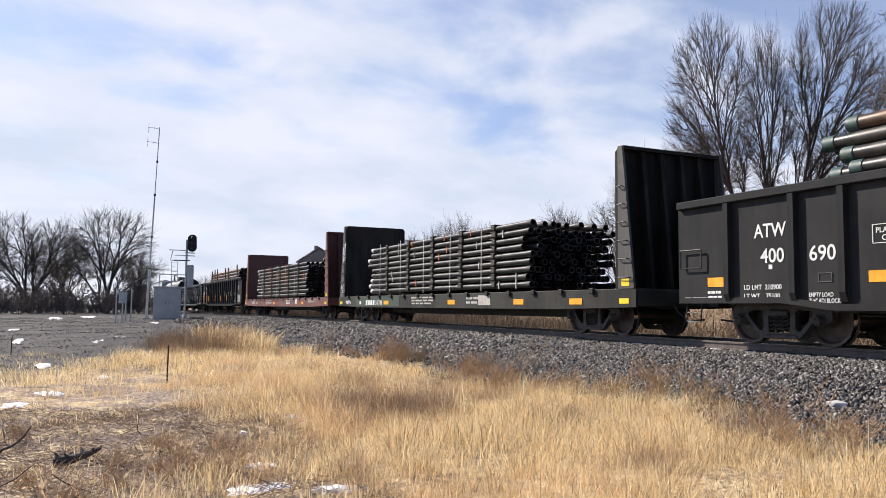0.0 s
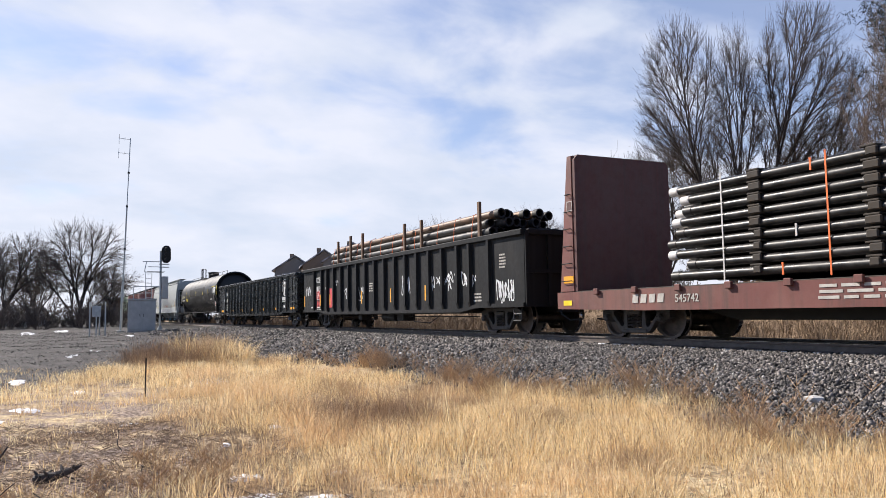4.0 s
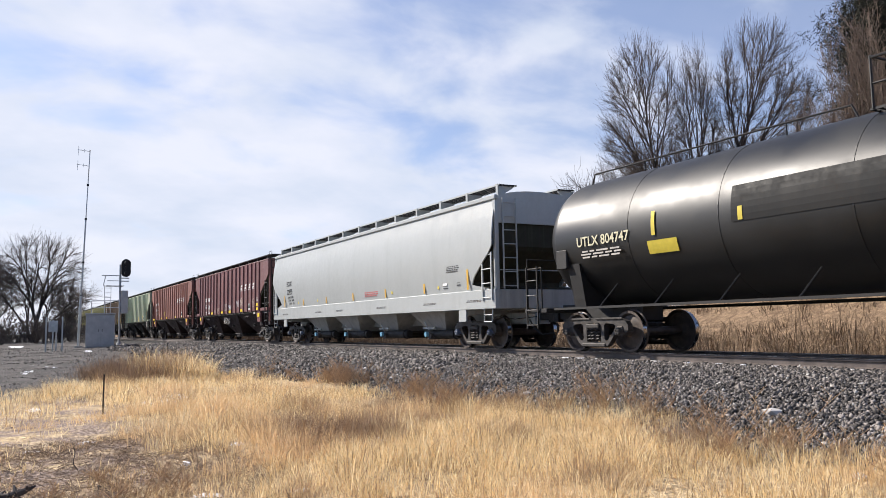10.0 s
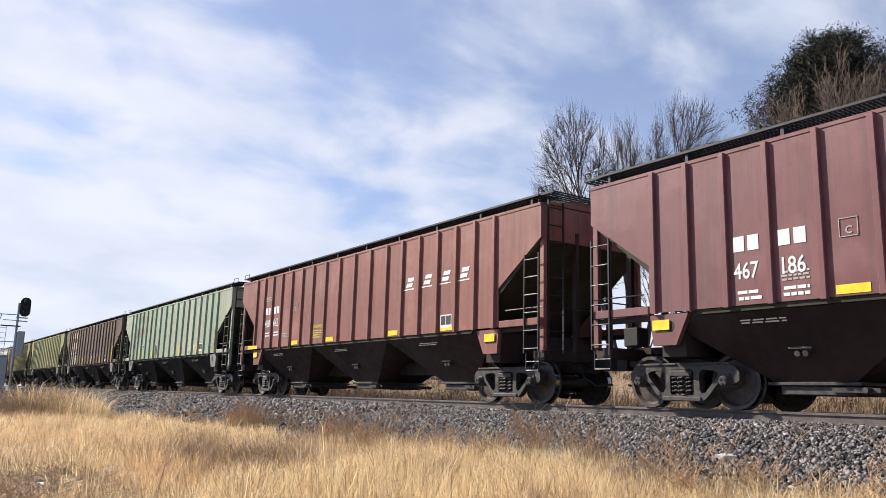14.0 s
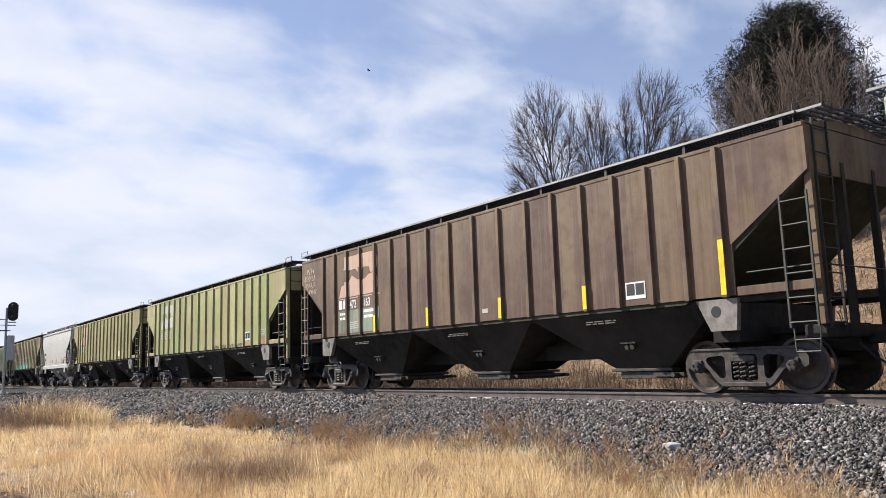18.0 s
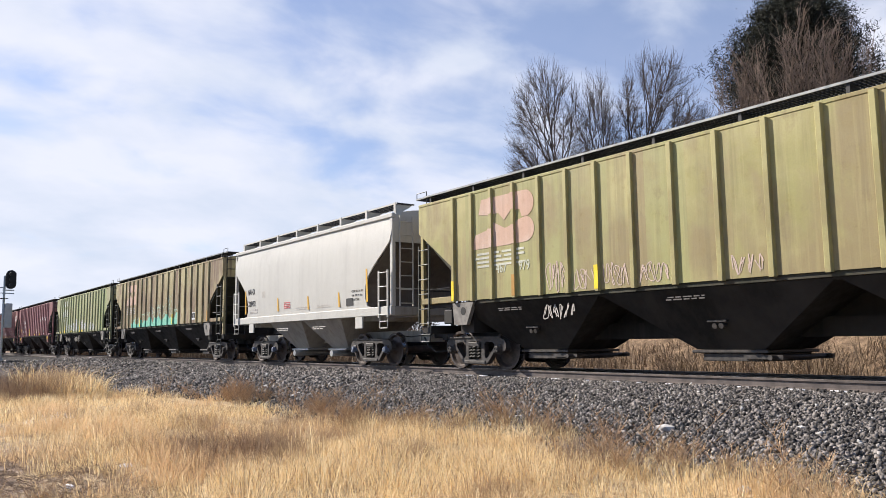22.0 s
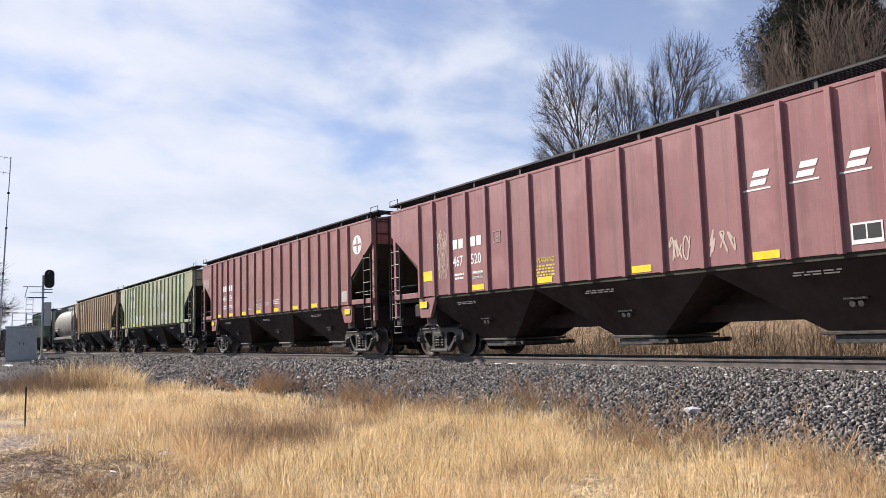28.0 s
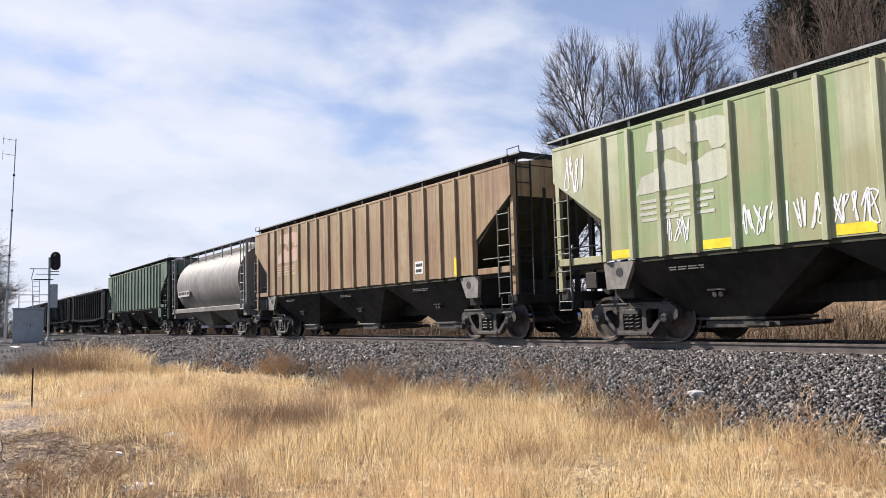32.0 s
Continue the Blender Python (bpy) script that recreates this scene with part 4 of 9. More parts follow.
def smooth_hopper(label, front, rear, coat, grey, z_sill, sill, z_top, bays, inset, bulge, fittings, blue_outlets=False, slope=None):
    """sill: (z0, z1) of the side sill; inset(z): how far the side sheet is cut back at the ends."""
    w, mid, half = wagon_base("covered_hopper", label, front, rear, category="covered hopper")
    prof = shell_profile(z_sill, z_top, bulge, 0.07)
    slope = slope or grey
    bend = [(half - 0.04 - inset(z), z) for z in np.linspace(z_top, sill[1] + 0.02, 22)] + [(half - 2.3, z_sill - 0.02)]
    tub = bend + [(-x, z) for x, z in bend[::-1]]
    # the slope coat is darker than the sides to paint in the ends' shade
    part("tub", Shape().prism(tub, -SIDE + 0.06, SIDE - 0.06), slope, w, "end slope sheets and floor with shade painted in")
    for side in (-1, 1):
        vs, fs, n = [], [], 25
        for y, z in prof:
            e = half - inset(z)
            for k in range(n):
                vs.append((-e + 2 * e * k / (n - 1), side * y, z))
        for j in range(len(prof) - 1):
            for k in range(n - 1):
                fs.append((j * n + k, j * n + k + 1, (j + 1) * n + k + 1, (j + 1) * n + k))
        m = len(vs)
        vs += [(x, y - side * 0.025, z) for x, y, z in vs]
        vs[:m] = [(x, y + side * 0.01, z) for x, y, z in vs[:m]]
        rim = list(range(n)) + [j * n + n - 1 for j in range(1, len(prof))] + list(range(m - 2, m - n - 1, -1)) + [j * n for j in range(len(prof) - 2, 0, -1)]
        fs += [tuple(i + m for i in f[::-1]) for f in fs]
        fs += [(rim[i], rim[(i + 1) % len(rim)], rim[(i + 1) % len(rim)] + m, rim[i] + m) for i in range(len(rim))]
        part("side_sheet", Shape().add(vs, fs), coat, w, "smooth curved side sheet", True)
        part("side_sill", Shape().box(-half, half, min(side * (SIDE + 0.03), side * (SIDE - 0.10)), max(side * (SIDE + 0.03), side * (SIDE - 0.10)), sill[0], sill[1], c=0.015), coat, w)
        part("top_chord", Shape().box(-half, half, min(side * (prof[-1][0] + 0.06), side * (prof[-1][0] - 0.06)), max(side * (prof[-1][0] + 0.06), side * (prof[-1][0] - 0.06)), z_top + 0.002, z_top + 0.13, c=0.02), coat, w)
    yt = prof[-1][0]
    arch = [(-yt, z_top)] + [(yt * math.sin(a), z_top + 0.30 * math.cos(a)) for a in [radians(q) for q in range(-80, 81, 16)]] + [(yt, z_top)]
    part("roof", Shape().prism(arch, -half + 0.08, half - 0.08, "x"), coat, w, "curved roof")
    for k in range(5):
        x = -half + 1.2 + (2 * half - 2.4) * (k + 0.5) / 5
        part("hatch_cover", Shape().box(x - 1.0, x + 1.0, -0.3, 0.3, z_top + 0.26, z_top + 0.36, c=0.03), grey, w)
    board = grating_mesh(2 * half - 0.3, 0.55, fittings)
    for side in (-1, 1):
        b = part("running_board", board, None, w, "open grating walkway on white brackets", at=pose(0, side * 0.98, z_top + 0.43))
        br = mesh_of("bracket", Shape().box(-0.05, 0.05, -0.012, 0.012, -0.42, 0.03).prism([(-0.012, -0.02), (0.5, -0.02), (0.5, -0.06), (-0.012, -0.36)], -0.02, 0.02, "x"), coat)
        n = int(2 * half / 1.55)
        for k in range(n + 1):
            part("bracket", br, None, b, at=pose(-half + 0.25 + (2 * half - 0.5) * k / n, side * 0.29, 0, 0, 0, 0 if side < 0 else 180))
    for e in (-1, 1):
        # end plate, posts, sill and ladders
        ends = sorted((e * (half - 0.02), e * (half - 0.06)))
        part("end_plate", Shape().prism([(-yt, z_top), (yt, z_top), (yt, 3.36), (-yt, 3.36)], *ends, "x"), coat, w)
        s = Shape().box(*sorted((e * half, e * (half - 0.45))), -1.45, 1.45, sill[0], sill[1] - 0.01, c=0.015).box(*sorted((e * (half - 0.3), e * (half - 2.6))), -0.5, 0.5, sill[0] - 0.02, sill[0] + 0.1)
        s.box(*sorted((e * (half - 1.5), e * (half - 2.0))), -1.3, 1.3, sill[0] - 0.12, sill[1] - 0.02)
        part("end_sill", s, coat if e < 0 else grey, w)
        for y in (-1.46, 1.46):
            part("end_post", Shape().box(*sorted((e * (half - 0.01), e * (half - 0.13))), y - 0.05, y + 0.05, sill[1], z_top - 0.02), coat if abs(y) > 1 else grey, w)
        lad = cached(("ladder_s", coat.name), lambda: ladder_mesh(1.28, 0.46, 0.38, coat, 0.013, 0.05))
        part("side_ladder", lad, None, w, at=pose(half - 0.60 if e > 0 else -half + 0.12, -SIDE - 0.04, sill[1] - 0.3))
        st = cached(("step", coat.name), lambda: step_mesh(coat))
        part("stirrup_step", st, None, w, at=pose(half - 0.58 if e > 0 else -half + 0.14, -SIDE - 0.02, sill[0] + 0.02))
        el = cached(("end_ladder", coat.name), lambda: ladder_mesh(z_top - sill[1] + 0.05, 0.42, 0.37, coat))
        part("end_ladder", el, None, w, at=pose(e * (half + 0.03), -1.30 if e > 0 else 1.30, sill[1], 0, 0, 90 * e))
        part("end_rail", Shape().rod([(e * (half + 0.02), -1.4, 2.1), (e * (half + 0.02), 1.4, 2.1)], 0.014, 5), coat, w)
        part("jacking_plate", Shape().prism([(e * (half - 1.55), sill[0]), (e * (half - 1.95), sill[0]), (e * (half - 1.95), sill[0] - 0.32), (e * (half - 1.55), sill[0] - 0.32)], -SIDE + 0.02, -SIDE - 0.02), coat, w)
    part("centre_sill", Shape().box(-half + 0.1, half - 0.1, -0.26, 0.26, 0.66, 0.98), grey, w)
    gap = (2 * half - 6.0) / bays
    for k in range(bays):
        bx = -half + 3.0 + gap * (k + 0.5)
        tl = gap / 2 - 0.02
        a, b = [(-tl, -1.45), (tl, -1.45), (tl, 1.45), (-tl, 1.45)], [(-0.5, -0.72), (0.5, -0.72), (0.5, 0.72), (-0.5, 0.72)]
        s = Shape().add([(bx + x, y, z_sill - 0.03) for x, y in a] + [(bx + x, y, 0.50) for x, y in b], [(0, 1, 2, 3), (7, 6, 5, 4), (0, 1, 5, 4), (1, 2, 6, 5), (2, 3, 7, 6), (3, 0, 4, 7)])
        bay = part("hopper_bay", s, grey, w, "grey sloping discharge bay")
        part("outlet", Shape().box(bx - 0.62, bx + 0.62, -0.85, 0.85, 0.43, 0.495, c=0.01).tube((bx, -1.05, 0.34), (bx, 1.05, 0.34), 0.10, 12), galvanised if not blue_outlets else truck_steel, bay)
        if blue_outlets:
            part("outlet_tube", Shape().tube((bx - 0.1, -0.82, 0.40), (bx + 1.55, -0.82, 0.40), 0.13, 14).tube((bx + 1.3, -0.82, 0.40), (bx + 1.36, -0.82, 0.40), 0.16, 14), gear_black, bay, "black discharge tube")
            part("outlet_flange", Shape().box(bx - 0.42, bx + 0.34, -1.06, -0.98, 0.56, 0.63, c=0.01).rod([(bx - 0.2, -1.1, 0.8), (bx + 0.1, -1.1, 0.5)], 0.016, 5), white_paint, bay, "white outlet flange")
            part("outlet_cap", Shape().tube((bx - 0.1, -1.14, 0.40), (bx - 0.1, -1.04, 0.40), 0.085, 6), cap_blue_bright, bay, "light blue outlet cap")
        bars(w, bx - 0.5, 1.0 + (z_sill - 1.15) * 0.5, 0.9, 0.03, 2, letter_faded, 40 + k, y=-1.47)
    couplers(w, half)
    for e in (-1, 1):
        truck(w, e * (half - 1.9), mid, caps=True)
    return w, half


cap_blue_bright = plain("cap_blue_bright", (0.15, 0.36, 0.52), 0.45, 0, 0.1)
bay_grey = paint("bay_grey", (0.44, 0.45, 0.44), (0.48, 0.48, 0.46), 0.3, 0.5, 0.2, rust=0.06)
tan_grey = paint("tan_grey", (0.36, 0.34, 0.30), (0.42, 0.39, 0.34), 0.3, 0.5, 0.25)

# ---------------------------------------------------------------- gondolas


def gondola(label, front, rear, coat, z_top=2.80, z_bot=0.76, posts=15, top_h=0.14, wide_posts=False, ladder_right=True, caps=False, places=None):
    w, mid, half = wagon_base("gondola", label, front, rear, category="gondola wagon")
    sheet = [(-half, z_bot), (-half + 2.6, z_bot), (-half + 3.6, z_bot - 0.12), (half - 3.6, z_bot - 0.12), (half - 2.6, z_bot), (half, z_bot), (half, z_top - 0.02), (-half, z_top - 0.02)]
    for side in (-1, 1):
        part("side_sheet", Shape().prism(sheet, side * SIDE, side * (SIDE - 0.04)), coat, w)
        part("top_chord", Shape().box(-half - 0.02, half + 0.02, *sorted((side * (SIDE + 0.10), side * (SIDE - 0.09))), z_top - top_h, z_top + 0.02, c=0.02), coat, w)
        lip = [(x, z + (0.11 if z < 1.5 else 0)) for x, z in sheet[:6]] + [(x, z) for x, z in sheet[:6]][::-1]
        part("side_sill", Shape().prism(lip, side * (SIDE + 0.002), side * (SIDE + 0.055)), coat, w)
    for e in (-1, 1):
        part("end_sheet", Shape().box(*sorted((e * half, e * (half - 0.05))), -SIDE + 0.04, SIDE - 0.04, z_bot, z_top - 0.02), coat, w)
        for y in (-1.46, -0.75, 0.0, 0.75, 1.46):
            part("end_post", Shape().box(*sorted((e * (half + 0.002), e * (half + 0.07))), y - 0.06, y + 0.06, z_bot, z_top - 0.02), coat, w)
        part("end_beam", Shape().box(*sorted((e * (half + 0.002), e * (half + 0.09))), -1.5, 1.5, z_bot + 0.9, z_bot + 1.0), coat, w)
        part("end_chord", Shape().box(*sorted((e * (half + 0.10), e * (half - 0.08))), -SIDE + 0.1, SIDE - 0.1, z_top - top_h + 0.003, z_top + 0.018, c=0.02), coat, w)
    part("floor", Shape().box(-half + 0.06, half - 0.06, -SIDE + 0.05, SIDE - 0.05, z_bot + 0.05, z_bot + 0.12), coat, w)
    part("centre_sill", Shape().box(-half + 0.1, half - 0.1, -0.26, 0.26, 0.60, z_bot + 0.04).box(-half + 3.4, half - 3.4, -1.3, 1.3, 0.60, 0.70), gear_black, w)
    post = cached(("gpost", coat.name, z_top, wide_posts), lambda: mesh_of("side_post", Shape().add(
        [(-0.085, 0, z_bot - 0.02), (0.085, 0, z_bot - 0.02), (-0.06, -0.05, z_bot + 0.02), (0.06, -0.05, z_bot + 0.02), (-0.06, -0.11, z_bot + 0.18), (0.06, -0.11, z_bot + 0.18),
         (-0.06, -0.11, z_top - top_h), (0.06, -0.11, z_top - top_h), (-0.085, 0, z_top - top_h), (0.085, 0, z_top - top_h)],
        [(0, 1, 3, 2), (2, 3, 5, 4), (4, 5, 7, 6), (6, 7, 9, 8), (0, 2, 4, 6, 8), (1, 9, 7, 5, 3)]), coat))
    xs = places or [-half + 1.75 + (2 * half - 3.5) * k / (posts - 1) for k in range(posts)]
    for x in xs:
        part("side_post", post, None, w, at=pose(x, -SIDE, 0))
        part("side_post", post, None, w, at=pose(x, SIDE, 0, 0, 0, 180))
    lad = cached(("glad", coat.name), lambda: ladder_mesh(1.75, 0.48, 0.40, coat, 0.016, 0.05))
    for e in ((-1, 1) if ladder_right else ()):
        part("side_ladder", lad, None, w, at=pose(half - 0.62 if e > 0 else -half + 0.12, -SIDE - 0.06, z_bot + 0.1))
    st = cached(("step", gear_black.name), lambda: step_mesh(gear_black))
    for e in (-1, 1):
        part("stirrup_step", st, None, w, at=pose(half - 0.6 if e > 0 else -half + 0.15, -SIDE + 0.02, z_bot))
    # brake rigging under the floor
    s = Shape().tube((-1.2, -0.85, 0.52), (0.0, -0.85, 0.52), 0.19, 12).box(0.5, 1.1, -1.1, -0.6, 0.36, 0.66, c=0.03).rod([(-half + 3.6, -0.9, 0.56), (half - 3.6, -0.9, 0.50)], 0.02, 6)
    s.rod([(2.0, -1.15, 0.62), (2.3, -1.2, 0.34), (3.6, -1.2, 0.30), (4.4, -1.1, 0.62)], 0.016, 5).rod([(-4.0, -1.2, 0.62), (-3.9, -1.2, 0.30)], 0.02, 5).box(-3.4, -3.0, -1.2, -0.9, 0.40, 0.64, c=0.02)
    part("brake_rigging", s, gear_black, w)
    couplers(w, half)
    for e in (-1, 1):
        truck(w, e * (half - 2.05), mid, caps)
    return w, half, xs


black_coat = paint("black_coat", (0.013, 0.0135, 0.0145), (0.024, 0.024, 0.025), 0.4, 0.5, 0.25, dirt=(0.032, 0.030, 0.029), rust=0.12, spec=0.12)
black_gloss = paint("black_gloss", (0.007, 0.0082, 0.0088), (0.011, 0.0125, 0.013), 0.3, 0.24, 0.10, dirt=(0.018, 0.0175, 0.017), rust=0.02, spec=0.65, dent=0.05)


def pipe_mesh(length, r, mats, n=12, ends=0.0):
    """A long pipe, open at its ends, with a collar of the second material."""
    h = length / 2
    prof = [(-h + 0.25, 0), (-h + 0.25, r * 0.8), (-h, r * 0.8), (-h, r * 1.12), (-h + 0.22, r * 1.12), (-h + 0.23, r), (h - 0.23, r), (h - 0.22, r * 1.12), (h, r * 1.12), (h, r * 0.8), (h - 0.25, r * 0.8), (h - 0.25, 0)]
    k = min(3, len(mats) - 1) if len(mats) > 3 else 1
    mis = [2, 2, k, k, k, 0, 1, 1, 1, 2, 2]
    return mesh_of("pipe", Shape().lathe(prof, n, "x", mis=mis), mats, True)



def ride(ob, mid):
    """A load that travels with the train, with its own keys."""
    WAGONS.append((ob, mid))


def big_pipes(front, rear, z0, rows, label, stakes, straps, seed, collar=None):
    """Casing pipes heaped on a gondola, with wooden stakes and orange straps."""
    mid = (front + rear) / 2
    load = thing("pipe_load", label, "pipe load")
    load.location = (mid, TRACK_Y, 0)
    ride(load, mid)
    r, half = random.Random(seed), (front - rear) / 2
    long_me = pipe_mesh(2 * half - 0.8, 0.128, [pipe_rust, collar or thread_green, gear_black])
    dark_me = pipe_mesh(2 * half - 0.9, 0.128, [pipe_dark, collar or thread_green, gear_black])
    z = z0
    for k, n in enumerate(rows):
        for j in range(n):
            y = -1.28 + 0.07 * k + j * 0.30 + r.uniform(-0.02, 0.02)
            part("pipe", long_me if r.random() < 0.55 else dark_me, None, load, at=pose(r.uniform(-0.4, 0.4), y, z + r.uniform(-0.01, 0.01)))
        z += 0.262
    for k, x in enumerate(stakes):
        s = Shape().box(x - mid - 0.06, x - mid + 0.06, -1.50, -1.42, 2.4, z + 0.12 + r.uniform(-0.1, 0.12))
        part("stake", s, wood, load, "rough wooden stake", at=Matrix.Rotation(radians(r.uniform(-0.5, 0.5)), 4, "Y"))
    for k, x in enumerate(straps):
        xx = x - mid
        s = Shape().rod([(xx, -1.415, z0 - 0.2), (xx + 0.05, -1.42, z0 + 0.2), (xx + 0.09, -1.38, z - 0.22), (xx + 0.12, -1.2, z - 0.12)], 0.010, 4)
        part("strap", s, strap_orange, load, "orange tie strap")
    return load


def pipe_stack(front, rear, label, strap_mats, seed, layers=9):
    """Small black pipes stacked between dark spacer blocks."""
    mid, half = (front + rear) / 2, (front - rear) / 2
    load = thing("pipe_stack", label, "pipe load")
    load.location = (mid, TRACK_Y, 0)
    ride(load, mid)
    r = random.Random(seed)
    me = pipe_mesh(2 * half - 0.6, 0.088, [pipe_black, pipe_black, gear_black], 10)
    capped = pipe_mesh(2 * half - 0.5, 0.088, [pipe_black, gear_black, gear_black, cap_white], 10)
    for k in range(layers):
        z = 1.30 + k * 0.215
        for j in range(11):
            y = -1.33 + j * 0.266
            part("pipe", capped if r.random() < 0.6 else me, None, load, at=pose(r.uniform(-0.28, 0.28), y + r.uniform(-0.01, 0.01), z))
    for q in range(5):
        x = -half + 2 * half * (q + 1) / 6
        for k in range(layers):
            z = 1.30 + k * 0.215
            part("spacer", Shape().box(x - 0.12, x + 0.16, -1.45, 1.45, z + 0.089, z + 0.126, c=0.01).box(x + r.uniform(-0.12, 0.0), x + r.uniform(0.10, 0.22), -1.46, -1.40, z - 0.05, z + 0.088, c=0.02), wood_dark, load, "dark hardwood spacer")
        xs = x - 0.75
        s = Shape().box(xs - 0.016, xs + 0.016, -1.425, -1.418, 1.15, 1.28 + layers * 0.215).box(xs - 0.016, xs + 0.016, -1.42, 1.42, 1.16 + layers * 0.215, 1.17 + layers * 0.215)
        part("band", s, strap_mats[q % len(strap_mats)], load, "steel band")
        for j in range(3):
            k = r.randrange(layers)
            xx = x + r.uniform(0.35, 1.7)
            part("tie", Shape().box(xx - 0.018, xx + 0.018, -1.425, -1.405, 1.20 + k * 0.215, 1.20 + k * 0.215 + 0.215 * r.choice((1, 1, 2))), r.choice((strap_orange, cap_white)), load)
    return load


wood_dark = plain("wood_dark", (0.045, 0.036, 0.028), 0.85, 0, 0.35)


def bulkhead_flat(label, front, rear, coat, inner, deck_coat):
    w, mid, half = wagon_base("bulkhead_flat", label, front, rear, category="flat wagon")
    part("deck", Shape().box(-half + 0.05, half - 0.05, -1.48, 1.48, 1.02, 1.10, c=0.01), wood_dark, w, "worn wooden deck")
    for side in (-1, 1):
        part("side_sill", Shape().prism([(-half, 1.08), (half, 1.08), (half, 0.68), (half - 3.2, 0.62), (-half + 3.2, 0.62), (-half, 0.68)], side * 1.53, side * 1.49), deck_coat, w)
        me = cached(("pocket", deck_coat.name), lambda: mesh_of("stake_pocket", Shape().box(-0.08, 0.08, -0.07, 0.0, 1.0, 1.13, c=0.012), deck_coat))
        for k in range(15):
            part("stake_pocket", me, None, w, at=pose(-half + 1.6 + (2 * half - 3.2) * k / 14, side * 1.532, 0, 0, 0, 0 if side < 0 else 180))
    part("centre_sill", Shape().prism([(-half + 0.1, 1.0), (half - 0.1, 1.0), (half - 0.1, 0.66), (half - 3.6, 0.62), (half - 4.6, 0.40), (-half + 4.6, 0.40), (-half + 3.6, 0.62), (-half + 0.1, 0.66)], -0.35, 0.35), gear_black, w)
    for e in (-1, 1):
        a, b = e * (half - 0.68), e * (half - 0.78)
        bk = part("bulkhead", Shape().prism([(-1.48, 1.10), (1.48, 1.10), (1.48, 4.30), (1.38, 4.42), (-1.38, 4.42), (-1.48, 4.30)], *sorted((a, b)), "x"), inner, w, "tall steel end wall")
        for side in (-1, 1):
            g = [(e * (half - 0.66), 4.40), (e * (half - 0.50), 4.40), (e * (half - 0.10), 1.10), (e * (half - 0.66), 1.10)]
            part("gusset", Shape().prism(g, *sorted((side * 1.50, side * 1.44))), coat, bk)
        s = Shape()
        for y in (-0.85, -0.3, 0.3, 0.85):
            s.prism([(e * (half - 0.66), 4.32), (e * (half - 0.54), 4.32), (e * (half - 0.2), 1.10), (e * (half - 0.66), 1.10)], y - 0.05, y + 0.05)
        s.box(*sorted((e * (half - 0.66), e * (half - 0.50))), -1.44, 1.44, 4.33, 4.41)
        part("bulkhead_rib", s, inner, bk)
        for k in range(6):
            z = 1.35 + 0.42 * k
            x0 = e * (half - 0.60)
            x1 = e * (half - 0.22 - 0.05 * k)
            part("grab_iron", Shape().rod([(x0, -1.50, z), (x0, -1.57, z), (x1, -1.57, z), (x1, -1.50, z)], 0.013, 5), gear_black, bk)
        part("end_sill", Shape().box(*sorted((e * half, e * (half - 0.25))), -1.47, 1.47, 0.70, 1.05, c=0.015), deck_coat, w)
        rect(w, "reflector", e * (half - 0.42) - 0.16, 0.76, 0.34, 0.12, reflector_yellow, -1.536)
        rect(w, "reflector", e * (half - 0.42) - 0.12, 1.16, 0.28, 0.16, reflector_yellow, -1.504) if e > 0 else None
    couplers(w, half)
    for e in (-1, 1):
        truck(w, e * (half - 2.3), mid)
    return w, half


# ---------------------------------------------------------------- tank wagon


